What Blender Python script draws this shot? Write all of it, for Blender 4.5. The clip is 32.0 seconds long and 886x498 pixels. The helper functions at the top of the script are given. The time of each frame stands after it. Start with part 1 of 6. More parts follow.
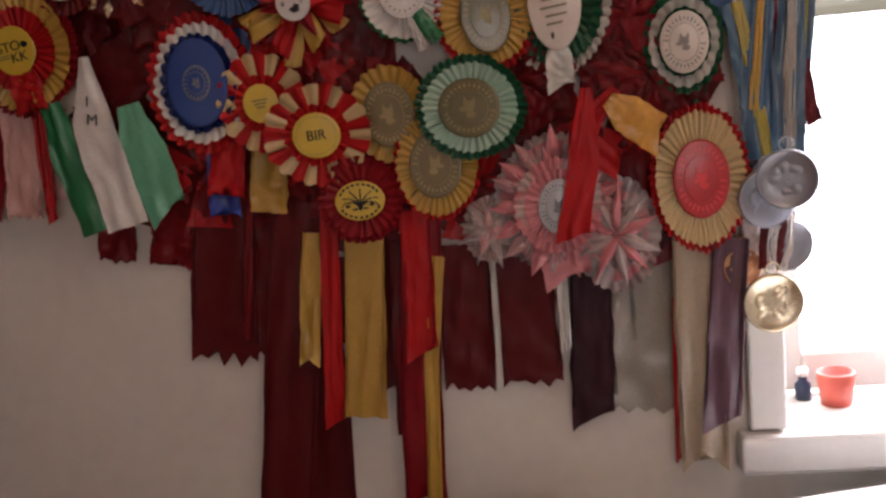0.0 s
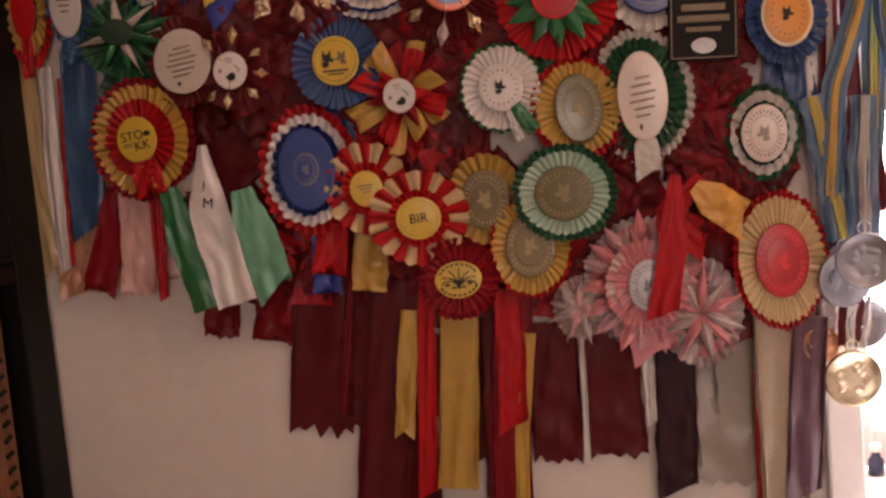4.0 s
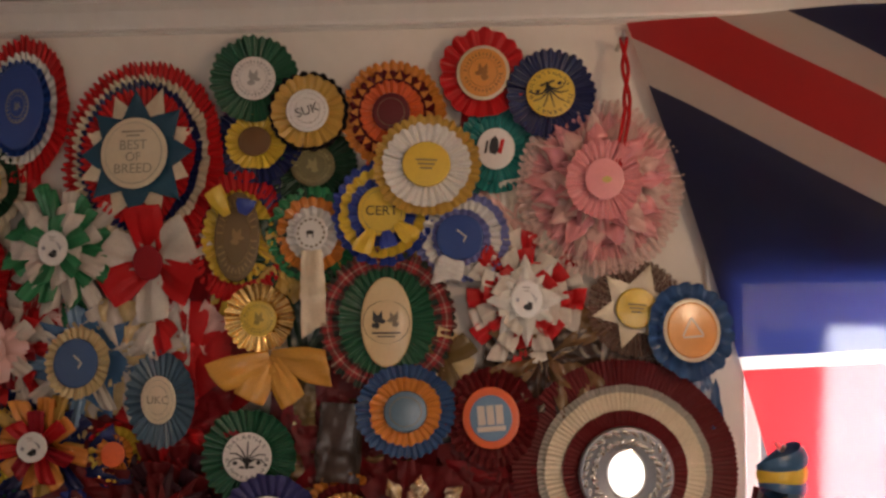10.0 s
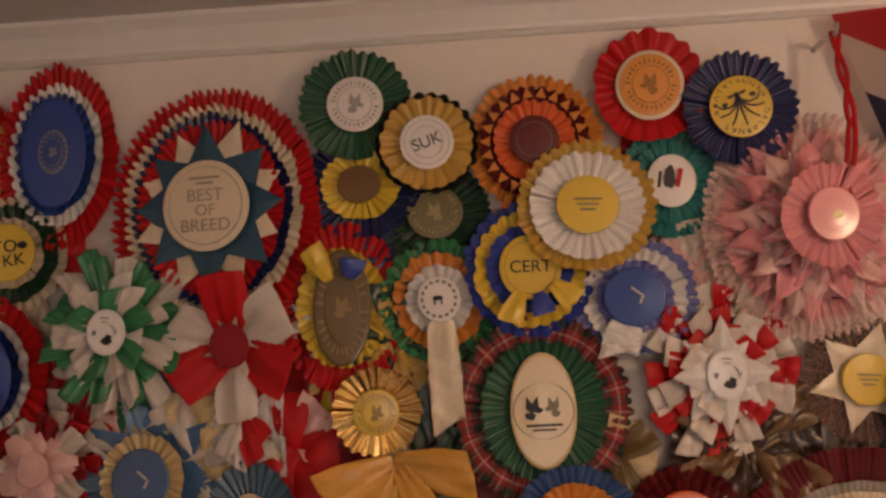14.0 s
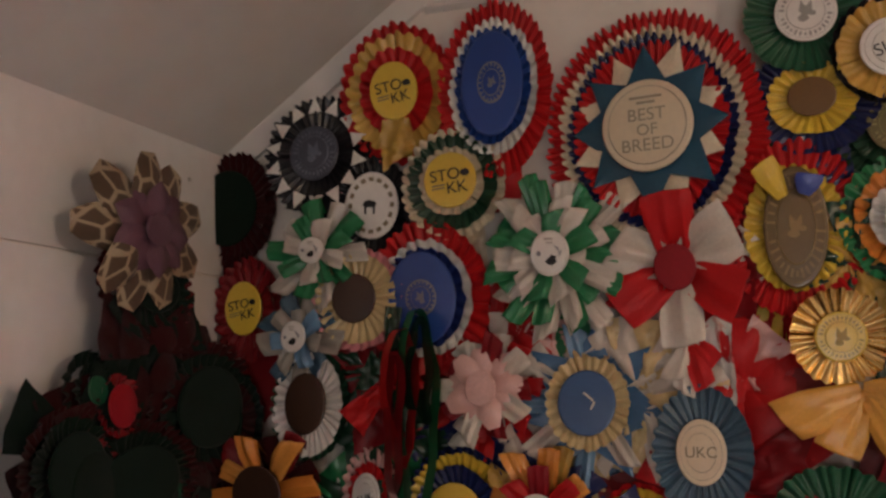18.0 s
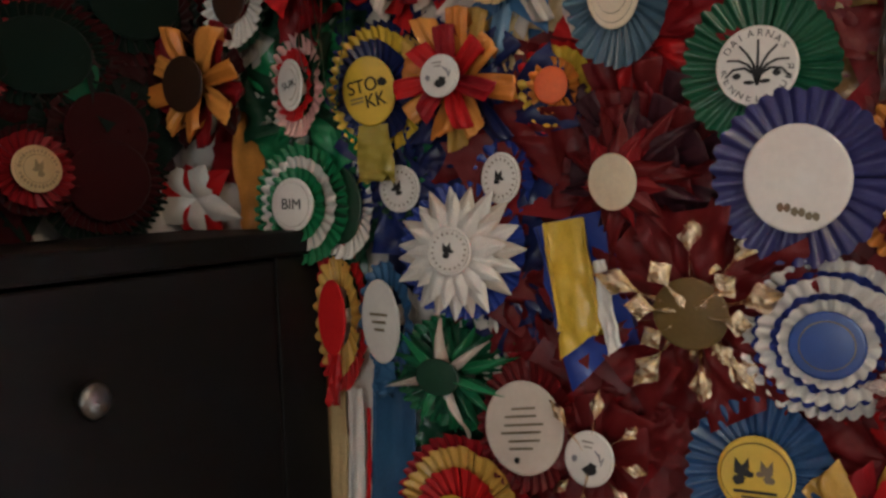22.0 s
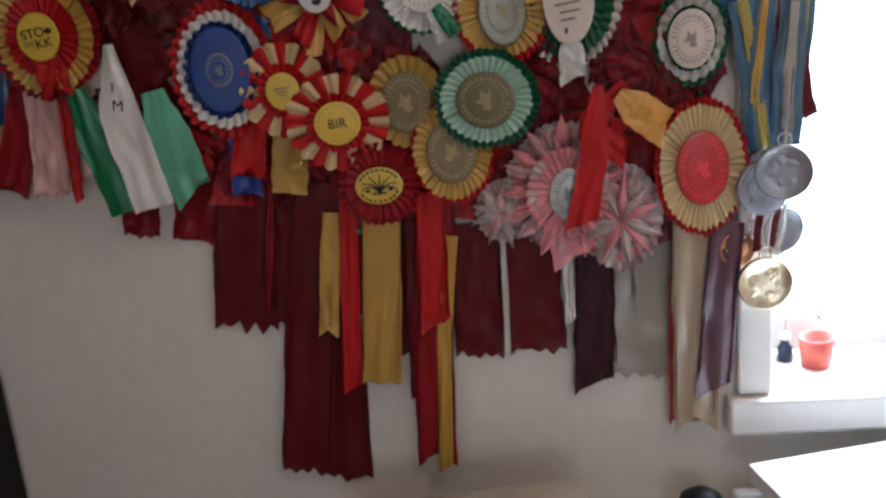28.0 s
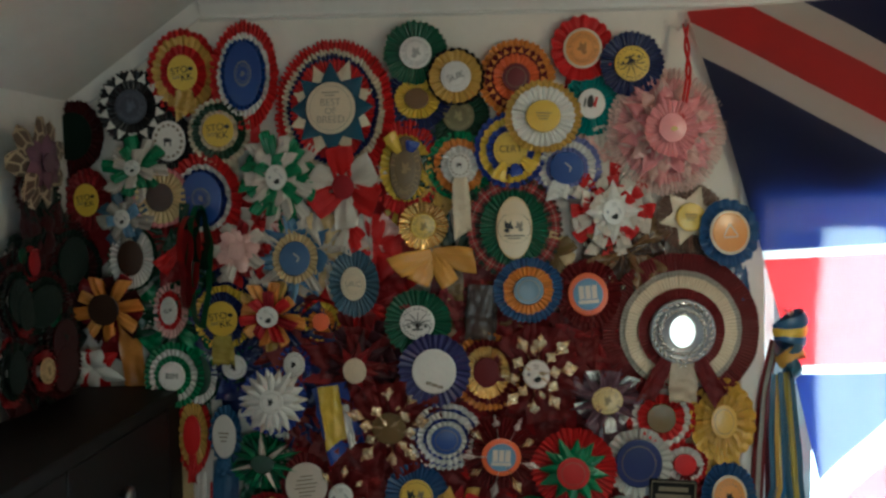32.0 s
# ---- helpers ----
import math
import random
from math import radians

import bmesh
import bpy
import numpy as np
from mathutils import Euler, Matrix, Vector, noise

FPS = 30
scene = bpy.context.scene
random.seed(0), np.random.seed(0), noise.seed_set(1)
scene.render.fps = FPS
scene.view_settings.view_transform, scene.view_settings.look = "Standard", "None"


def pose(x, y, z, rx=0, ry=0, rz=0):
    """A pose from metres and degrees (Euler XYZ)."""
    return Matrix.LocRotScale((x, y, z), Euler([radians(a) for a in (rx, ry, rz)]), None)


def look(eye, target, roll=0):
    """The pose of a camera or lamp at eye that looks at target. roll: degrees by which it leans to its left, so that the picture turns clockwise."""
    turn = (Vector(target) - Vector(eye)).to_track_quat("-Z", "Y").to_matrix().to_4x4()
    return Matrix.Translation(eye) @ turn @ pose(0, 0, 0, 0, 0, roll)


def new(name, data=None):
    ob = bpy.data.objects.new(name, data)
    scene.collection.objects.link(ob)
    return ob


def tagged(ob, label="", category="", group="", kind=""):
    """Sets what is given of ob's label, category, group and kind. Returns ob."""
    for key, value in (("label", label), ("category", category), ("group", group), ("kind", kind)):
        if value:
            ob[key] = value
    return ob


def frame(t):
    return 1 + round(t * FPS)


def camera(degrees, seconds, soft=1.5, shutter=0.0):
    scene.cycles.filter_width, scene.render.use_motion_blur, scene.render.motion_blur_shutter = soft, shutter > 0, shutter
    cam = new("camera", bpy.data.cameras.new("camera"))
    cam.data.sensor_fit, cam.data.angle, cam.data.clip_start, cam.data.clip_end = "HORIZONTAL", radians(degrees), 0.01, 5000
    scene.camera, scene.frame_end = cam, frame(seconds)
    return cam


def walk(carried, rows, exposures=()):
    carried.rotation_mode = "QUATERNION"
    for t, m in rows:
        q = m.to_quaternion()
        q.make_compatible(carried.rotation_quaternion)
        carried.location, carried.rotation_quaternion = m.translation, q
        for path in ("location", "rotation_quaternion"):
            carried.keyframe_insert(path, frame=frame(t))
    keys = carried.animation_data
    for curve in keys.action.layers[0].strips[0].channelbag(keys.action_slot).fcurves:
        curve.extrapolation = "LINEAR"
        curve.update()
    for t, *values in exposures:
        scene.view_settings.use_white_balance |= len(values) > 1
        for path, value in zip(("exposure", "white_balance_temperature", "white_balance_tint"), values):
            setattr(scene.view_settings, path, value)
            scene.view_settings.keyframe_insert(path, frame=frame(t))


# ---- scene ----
cam = camera(46.97, 32.0, soft=2.7)
PATH = [
    (0, (0.0460, -0.0434, 1.2706), (-0.1872, 1.9119, 0.9211), -5.52),
    (0.5, (0.0032, -0.1188, 1.2523), (-0.2271, 1.8412, 0.9279), -5.99),
    (1, (-0.0360, -0.1316, 1.2402), (-0.2611, 1.8339, 0.9467), -5.63),
    (1.5, (-0.0529, -0.1286, 1.2274), (-0.2656, 1.8385, 0.9352), -6.00),
    (2, (-0.0498, -0.1251, 1.2118), (-0.2511, 1.8468, 0.9450), -6.04),
    (2.5, (-0.0451, -0.1194, 1.2117), (-0.2213, 1.8580, 0.9692), -6.41),
    (4.5, (-0.0590, -0.1514, 1.3262), (-0.3151, 1.8298, 1.2285), -4.70),
    (5, (-0.0444, -0.1856, 1.3925), (-0.3079, 1.7968, 1.3703), -4.43),
    (5.5, (-0.0171, -0.2240, 1.4789), (-0.2684, 1.7599, 1.4471), -5.03),
    (6, (0.0155, -0.2612, 1.5720), (-0.2204, 1.7249, 1.5696), -5.30),
    (6.5, (0.0446, -0.2836, 1.6471), (-0.1953, 1.7019, 1.6642), -5.42),
    (7, (0.0600, -0.2963, 1.6903), (-0.1786, 1.6894, 1.7028), -5.20),
    (7.5, (0.0719, -0.3045, 1.7220), (-0.1690, 1.6803, 1.7726), -5.64),
    (8, (0.0714, -0.3115, 1.7702), (-0.1515, 1.6744, 1.8509), -4.23),
    (8.5, (0.0548, -0.3064, 1.8331), (-0.1741, 1.6787, 1.9173), -3.15),
    (9, (0.0286, -0.2730, 1.8745), (-0.2098, 1.7112, 1.9533), -1.98),
    (9.5, (0.0267, -0.1911, 1.9119), (-0.1282, 1.8003, 2.0147), -1.13),
    (10, (0.0148, -0.1099, 1.9360), (-0.1181, 1.8823, 2.0519), -0.38),
    (10.5, (0.0211, -0.0526, 1.9584), (-0.0962, 1.9425, 2.0353), -0.94),
    (11, (0.0477, 0.0200, 1.9817), (-0.0948, 2.0126, 2.0791), -0.49),
    (11.5, (0.0364, 0.0846, 1.9961), (-0.2281, 2.0636, 2.1128), 0.04),
    (12, (-0.0255, 0.1142, 2.0009), (-0.2675, 2.0928, 2.1631), -0.50),
    (12.5, (-0.0942, 0.1429, 1.9927), (-0.2142, 2.1291, 2.1940), -1.79),
    (13, (-0.1222, 0.1615, 1.9795), (-0.2053, 2.1495, 2.1821), -1.37),
    (13.5, (-0.1418, 0.1737, 1.9739), (-0.2191, 2.1632, 2.1638), -1.89),
    (14, (-0.1786, 0.1749, 1.9850), (-0.2960, 2.1619, 2.1794), -2.78),
    (14.5, (-0.2302, 0.1760, 2.0001), (-0.4224, 2.1593, 2.1716), -2.69),
    (15, (-0.2726, 0.1667, 2.0067), (-0.5830, 2.1362, 2.1638), -2.13),
    (15.5, (-0.2929, 0.1620, 2.0014), (-0.6843, 2.1163, 2.1685), -2.62),
    (17.5, (-0.3248, 0.1799, 1.9113), (-0.9921, 2.0451, 2.1865), -1.44),
    (18, (-0.3426, 0.1845, 1.8849), (-1.0057, 2.0519, 2.1552), -1.20),
    (18.5, (-0.3638, 0.2015, 1.8537), (-1.0046, 2.0851, 2.0572), -1.02),
    (19, (-0.3701, 0.2238, 1.8216), (-0.9730, 2.1240, 1.9819), -1.14),
    (19.5, (-0.3256, 0.2304, 1.8060), (-1.0371, 2.0935, 1.9579), -0.31),
    (20, (-0.2561, 0.2608, 1.7790), (-1.1468, 2.0450, 1.9317), 0.77),
    (20.5, (-0.2111, 0.3098, 1.7397), (-1.2282, 2.0259, 1.8833), 0.61),
    (21, (-0.1700, 0.3488, 1.6977), (-1.2454, 2.0323, 1.7942), -0.22),
    (21.5, (-0.1314, 0.3703, 1.6648), (-1.2035, 2.0573, 1.7324), -0.97),
    (22, (-0.1314, 0.3796, 1.6585), (-1.1534, 2.0947, 1.5406), -2.12),
    (22.5, (-0.1287, 0.3766, 1.6551), (-1.0848, 2.1079, 1.3579), -3.63),
    (23, (-0.1355, 0.3739, 1.6462), (-1.0497, 2.0907, 1.1803), -4.64),
    (23.5, (-0.1629, 0.3580, 1.6431), (-0.9722, 2.0839, 1.0378), -4.86),
    (24, (-0.1997, 0.2787, 1.5732), (-0.8663, 2.0829, 1.0252), -3.24),
    (24.5, (-0.2074, 0.1803, 1.4927), (-0.7158, 2.0624, 1.0464), -4.00),
    (25, (-0.1952, 0.1156, 1.4432), (-0.6487, 2.0023, 0.9588), -5.96),
    (25.5, (-0.1667, 0.0876, 1.4226), (-0.5853, 1.9733, 0.9039), -6.89),
    (27.5, (-0.0243, -0.0398, 1.3937), (-0.2952, 1.8489, 0.7940), -4.55),
    (28, (-0.0067, -0.0914, 1.4085), (-0.1792, 1.8184, 0.8400), -5.06),
    (28.5, (-0.0234, -0.1840, 1.4646), (-0.1828, 1.7826, 1.1371), -5.69),
    (29, (-0.0789, -0.3097, 1.5696), (-0.2594, 1.6803, 1.4855), -4.41),
    (29.5, (-0.1158, -0.3756, 1.6698), (-0.2787, 1.6177, 1.6759), -0.95),
    (30, (-0.1355, -0.3904, 1.7509), (-0.3039, 1.6024, 1.7340), -0.51),
    (30.5, (-0.1369, -0.4074, 1.8223), (-0.2899, 1.5866, 1.7975), -0.75),
    (31, (-0.1371, -0.4603, 1.8879), (-0.2962, 1.5331, 1.8552), -0.68),
    (31.5, (-0.1456, -0.5434, 1.9411), (-0.2732, 1.4523, 1.9144), -0.88),
    (32, (-0.1572, -0.6712, 1.9808), (-0.2861, 1.3219, 1.8753), -0.81),
]
EXPOSURES = [
    (0.0, -0.29, 6650.0, 21.6),
    (1.0, 0.15, 6930.0, 31.4),
    (2.0, 0.2, 7130.0, 30.7),
    (5.0, -0.04, 7900.0, 37.8),
    (6.0, -0.19, 7140.0, 22.0),
    (7.0, -0.28, 6600.0, 11.0),
    (8.0, -0.39, 6820.0, 7.0),
    (9.0, -0.45, 6850.0, 17.0),
    (10.0, -0.32, 6870.0, 16.5),
    (12.0, -0.28, 7420.0, 24.8),
    (13.0, -0.09, 7510.0, 24.8),
    (14.0, -0.12, 7670.0, 25.3),
    (15.0, -0.12, 7340.0, 19.6),
    (18.0, -0.1, 6510.0, 15.7),
    (19.0, 0.06, 6610.0, 15.5),
    (20.0, -0.14, 6630.0, 8.1),
    (22.0, 0.18, 5950.0, 5.1),
    (23.0, 0.07, 6300.0, 16.3),
    (24.0, 0.27, 5920.0, 14.1),
    (25.0, 0.23, 5850.0, 13.6),
    (28.0, 0.0, 5530.0, 7.0),
    (29.0, -0.28, 5620.0, -1.5),
    (31.0, -0.62, 5640.0, -8.0),
    (32.0, -0.44, 5260.0, -14.9),
]
walk(cam, [(t, look(eye, target, roll)) for t, eye, target, roll in PATH], EXPOSURES)

# ---- light ----
world = bpy.data.worlds.new("daylight")
scene.world = world
world.use_nodes = True
wn = world.node_tree
sky = wn.nodes.new("ShaderNodeTexSky")
sky.sky_type, sky.sun_disc = "NISHITA", False
sky.sun_elevation, sky.sun_rotation = radians(38), radians(115)
wn.links.new(sky.outputs[0], wn.nodes["Background"].inputs[0])
wn.nodes["Background"].inputs[1].default_value = 0.12

sun_data = bpy.data.lights.new("sun", "SUN")
sun_data.energy, sun_data.angle, sun_data.color = 2.0, radians(0.6), (1.0, 0.95, 0.88)
sun = new("sun", sun_data)
sun.matrix_world = look((6, 9, 8), (0, 1.2, 1.0))


def window_lamp(name, x, y, z, w, h, watts, colour, aim):
    data = bpy.data.lights.new(name, "AREA")
    data.shape, data.size, data.size_y, data.energy, data.color = "RECTANGLE", w, h, watts, colour
    lamp = new(name, data)
    lamp.matrix_world = look((x, y, z), aim)
    return lamp


# the sky's light through the two windows
window_lamp("window_light", 0.89, 1.47, 1.61, 0.84, 0.60, 27, (0.86, 0.93, 1.0), (0.89, 0, 1.52))
window_lamp("window_light_low", 0.82, 1.47, 1.03, 0.96, 0.52, 26, (0.86, 0.93, 1.0), (0.82, 0, 0.94))
window_lamp("window_light_back", 0.55, -2.66, 1.35, 0.62, 0.85, 9, (1.0, 0.95, 0.9), (0.3, 0, 1.3))
# added warm lamp out of view, set so brightness falls off towards the left
warm_fill_data = bpy.data.lights.new("unseen_warm_fill", "POINT")
warm_fill_data.energy, warm_fill_data.shadow_soft_size, warm_fill_data.color = 7.5, 0.05, (1.0, 0.72, 0.46)
warm_fill = new("unseen_warm_fill", warm_fill_data)
warm_fill.location = (0.46, 0.30, 2.16)

# ---- materials ----
PALETTE = dict(
    # velvet tones: dark cloth, taken lower still to hold the left corner's dimness
    velvetred=(.036, .003, .004), velvetgreen=(.004, .014, .009), pearl=(.60, .54, .47),
    red=(.47, .012, .014), darkred=(.20, .008, .012), crimson=(.27, .009, .016), maroon=(.118, .008, .010), darkplum=(.045, .013, .020), orange=(.62, .22, .035), orangered=(.75, .13, .03),
    amber=(.72, .30, .06), gold=(.56, .34, .07), goldyellow=(.66, .40, .06), goldsatin=(.52, .31, .055), honey=(.66, .33, .055), yellow=(.68, .47, .05),
    palegold=(.62, .47, .24), oliveyellow=(.36, .29, .05), cream=(.68, .58, .42), white=(.74, .72, .68), stonewhite=(.58, .57, .52),
    green=(.012, .095, .045), darkgreen=(.012, .050, .026), green2=(.02, .20, .075), palegreen=(.36, .55, .42), mint=(.16, .50, .32), teal=(.014, .075, .13), teal2=(.015, .20, .19),
    blue=(.018, .06, .27), darkblue=(.014, .028, .14), navy=(.014, .022, .10), blue2=(.03, .06, .33), blue3=(.03, .085, .22), blue4=(.03, .045, .22), blue5=(.04, .12, .25),
    lightblue=(.16, .30, .47), steelblue=(.055, .15, .30), slateblue=(.06, .12, .18), ribbonblue=(.045, .115, .19), slate=(.06, .07, .10), violet=(.045, .045, .17), periwinkle=(.20, .22, .50), black=(.012, .012, .016),
    pink=(.72, .27, .29), palepink=(.70, .42, .38), mauve=(.13, .062, .09), peach=(.62, .33, .20), beige=(.45, .36, .26), greige=(.34, .31, .27), grey=(.24, .24, .27),
    brown=(.16, .085, .03), darkbrown=(.045, .022, .014), olive=(.14, .12, .045), bronze=(.15, .095, .03), greyolive=(.21, .165, .075), palepaper=(.66, .58, .50), greypaper=(.45, .46, .48), goldpaper=(.60, .44, .13),
)
made = {}


def material(name, colour, rough=0.5, metal=0.0, scale=60.0, vary=0.18, bump=0.12, sheen=0.0, weave=0.0, gloss=0.0):
    """A surface with tone that varies at two scales, fine relief and, for cloth, a weave."""
    m = bpy.data.materials.new(name)
    m.use_nodes = True
    nt = m.node_tree
    p = nt.nodes["Principled BSDF"]
    co = nt.nodes.new("ShaderNodeTexCoord")
    big, small = nt.nodes.new("ShaderNodeTexNoise"), nt.nodes.new("ShaderNodeTexNoise")
    big.inputs["Scale"].default_value, small.inputs["Scale"].default_value = scale * 0.25, scale * 4
    small.inputs["Detail"].default_value = 4
    info = nt.nodes.new("ShaderNodeObjectInfo")
    add = nt.nodes.new("ShaderNodeMath")
    add.operation = "ADD"
    ramp = nt.nodes.new("ShaderNodeMapRange")
    ramp.inputs["From Min"].default_value, ramp.inputs["From Max"].default_value = 0.5, 1.9
    ramp.inputs["To Min"].default_value, ramp.inputs["To Max"].default_value = 1 - vary, 1 + vary
    half = nt.nodes.new("ShaderNodeMath")
    half.operation, half.inputs[1].default_value = "MULTIPLY_ADD", 0.45
    hue = nt.nodes.new("ShaderNodeHueSaturation")
    hue.inputs["Color"].default_value = (*colour, 1)
    for n in (big, small):
        nt.links.new(co.outputs["Object"], n.inputs["Vector"])
    nt.links.new(big.outputs["Fac"], add.inputs[0])
    nt.links.new(info.outputs["Random"], half.inputs[0])
    nt.links.new(small.outputs["Fac"], half.inputs[2])
    nt.links.new(half.outputs[0], add.inputs[1])
    nt.links.new(add.outputs[0], ramp.inputs["Value"])
    nt.links.new(ramp.outputs[0], hue.inputs["Value"])
    nt.links.new(hue.outputs[0], p.inputs["Base Color"])
    b = nt.nodes.new("ShaderNodeBump")
    b.inputs["Strength"].default_value, b.inputs["Distance"].default_value = bump, 0.002
    if weave:
        wave = nt.nodes.new("ShaderNodeTexWave")
        wave.inputs["Scale"].default_value, wave.inputs["Distortion"].default_value = weave, 1.5
        nt.links.new(co.outputs["Object"], wave.inputs["Vector"])
        nt.links.new(wave.outputs["Fac"], b.inputs["Height"])
    else:
        nt.links.new(small.outputs["Fac"], b.inputs["Height"])
    nt.links.new(b.outputs[0], p.inputs["Normal"])
    p.inputs["Roughness"].default_value, p.inputs["Metallic"].default_value = rough, metal
    p.inputs["Sheen Weight"].default_value = sheen
    p.inputs["Coat Weight"].default_value, p.inputs["Coat Roughness"].default_value = gloss, 0.16
    made[name] = m
    return m


def holes(m, scale, cover):
    """Opens a net of small holes in a lace or mesh fabric."""
    nt = m.node_tree
    v, co = nt.nodes.new("ShaderNodeTexVoronoi"), nt.nodes.new("ShaderNodeTexCoord")
    v.feature = "DISTANCE_TO_EDGE"
    v.inputs["Scale"].default_value = scale
    step = nt.nodes.new("ShaderNodeMath")
    step.operation, step.inputs[1].default_value = "LESS_THAN", cover
    nt.links.new(co.outputs["Object"], v.inputs["Vector"])
    nt.links.new(v.outputs["Distance"], step.inputs[0])
    nt.links.new(step.outputs[0], nt.nodes["Principled BSDF"].inputs["Alpha"])
    return m


def satin(name):
    if "satin_" + name in made:
        return made["satin_" + name]
    if name in ("velvetred", "velvetgreen"):
        m = material("satin_" + name, PALETTE[name], 0.85, 0, 70, 0.30, 0.15, 0.10, 500)
        m.node_tree.nodes["Principled BSDF"].inputs["Specular IOR Level"].default_value = 0.1
        return m
    deep = name in ("maroon", "darkplum", "darkred", "crimson", "red")
    m = material("satin_" + name, PALETTE[name], 0.38 if deep else 0.25, 0, 70, 0.22, 0.05, 0.0, 900, 0.08 if deep else 0.22)
    p = m.node_tree.nodes["Principled BSDF"]
    p.inputs["Coat Roughness"].default_value = 0.28
    p.inputs["Specular IOR Level"].default_value = 0.18 if deep else 0.5
    return m


def card(name):
    return made.get("card_" + name) or material("card_" + name, PALETTE[name], 0.28, 0, 45, 0.12, 0.04, gloss=0.4)


material("cloth_goldfoil", (.92, .76, .54), 0.16, 1.0, 45, 0.12, 0.3)
material("cloth_goldpleat", (.78, .54, .22), 0.24, 1.0, 45, 0.12, 0.3)
material("cloth_maroonfoil", (.125, .008, .010), 0.40, 0, 45, 0.3, 0.2, gloss=0.05).node_tree.nodes["Principled BSDF"].inputs["Specular IOR Level"].default_value = 0.25
material("cloth_silver", (.66, .66, .66), 0.25, 0.8, 120, 0.15, 0.25)
holes(material("cloth_lace", (.72, .52, .47), 0.42, 0, 80, 0.25, 0.3), 420, 0.20)
holes(material("cloth_pinktulle", (.76, .33, .34), 0.45, 0, 80, 0.2, 0.2), 520, 0.20)
holes(material("cloth_brownmesh", (.13, .07, .05), 0.4, 0, 80, 0.3, 0.3), 380, 0.22)


def patterned(name, base, mark, scale, low, high):
    """A printed cloth: marks of one colour spread on another."""
    m = material(name, base, 0.5, 0, 70, 0.2, 0.1, 0.1, 260)
    nt = m.node_tree
    hue = next(n for n in nt.nodes if n.bl_idname == "ShaderNodeHueSaturation")
    noise_node, co = nt.nodes.new("ShaderNodeTexNoise"), nt.nodes.new("ShaderNodeTexCoord")
    noise_node.inputs["Scale"].default_value = scale
    ramp = nt.nodes.new("ShaderNodeValToRGB")
    ramp.color_ramp.elements[0].position, ramp.color_ramp.elements[0].color = low, (*base, 1)
    ramp.color_ramp.elements[1].position, ramp.color_ramp.elements[1].color = high, (*mark, 1)
    nt.links.new(co.outputs["Object"], noise_node.inputs["Vector"])
    nt.links.new(noise_node.outputs["Fac"], ramp.inputs["Fac"])
    nt.links.new(ramp.outputs["Color"], hue.inputs["Color"])
    return m


def net_print():
    """A printed cloth: brown patches parted by a net of pale lines."""
    m = material("cloth_leopard", (.34, .26, .17), 0.55, 0, 70, 0.2, 0.1, 0.1, 260)
    nt = m.node_tree
    hue = next(n for n in nt.nodes if n.bl_idname == "ShaderNodeHueSaturation")
    v, co = nt.nodes.new("ShaderNodeTexVoronoi"), nt.nodes.new("ShaderNodeTexCoord")
    v.feature, v.inputs["Scale"].default_value = "DISTANCE_TO_EDGE", 3.2
    ramp = nt.nodes.new("ShaderNodeValToRGB")
    ramp.color_ramp.elements[0].position, ramp.color_ramp.elements[0].color = .06, (.40, .31, .20, 1)
    ramp.color_ramp.elements[1].position, ramp.color_ramp.elements[1].color = .12, (.085, .050, .026, 1)
    nt.links.new(co.outputs["Object"], v.inputs["Vector"])
    nt.links.new(v.outputs["Distance"], ramp.inputs["Fac"])
    nt.links.new(ramp.outputs["Color"], hue.inputs["Color"])


net_print()
patterned("cloth_pinkmesh", (.66, .24, .26), (.58, .52, .50), 16, 0.44, 0.58)
patterned("cloth_silvermesh", (.36, .26, .26), (.66, .58, .55), 30, 0.42, 0.56)


def tartan():
    m = material("cloth_tartan", (.2, .02, .02), 0.55, 0, 70, 0.2, 0.1, 0.1, 260)
    nt = m.node_tree
    hue = next(n for n in nt.nodes if n.bl_idname == "ShaderNodeHueSaturation")
    co = nt.nodes.new("ShaderNodeTexCoord")
    mix = nt.nodes.new("ShaderNodeMix")
    mix.data_type = "RGBA"
    mix.inputs["Factor"].default_value = 0.4
    flat, polar, away, turn = (nt.nodes.new("ShaderNode" + k) for k in ("SeparateXYZ", "CombineXYZ", "VectorMath", "Math"))
    away.operation, turn.operation = "LENGTH", "ARCTAN2"
    nt.links.new(co.outputs["Object"], flat.inputs[0])
    nt.links.new(co.outputs["Object"], away.inputs[0])
    nt.links.new(flat.outputs["X"], turn.inputs[0])
    nt.links.new(flat.outputs["Z"], turn.inputs[1])
    around = nt.nodes.new("ShaderNodeMath")
    around.operation, around.inputs[1].default_value = "MULTIPLY", .075
    nt.links.new(turn.outputs[0], around.inputs[0])
    nt.links.new(away.outputs["Value"], polar.inputs["X"])
    nt.links.new(around.outputs[0], polar.inputs["Z"])
    for direction, slot in (("X", "A"), ("Z", "B")):
        w, ramp = nt.nodes.new("ShaderNodeTexWave"), nt.nodes.new("ShaderNodeValToRGB")
        w.bands_direction = direction
        w.inputs["Scale"].default_value = 14
        ramp.color_ramp.interpolation = "CONSTANT"
        ramp.color_ramp.elements[0].color = (.010, .030, .020, 1)
        ramp.color_ramp.elements[1].position, ramp.color_ramp.elements[1].color = .34, (.30, .014, .018, 1)
        ramp.color_ramp.elements.new(.975).color = (.50, .34, .28, 1)
        nt.links.new(polar.outputs[0], w.inputs["Vector"])
        nt.links.new(w.outputs["Fac"], ramp.inputs["Fac"])
        nt.links.new(ramp.outputs["Color"], mix.inputs[slot])
    nt.links.new(mix.outputs["Result"], hue.inputs["Color"])


tartan()


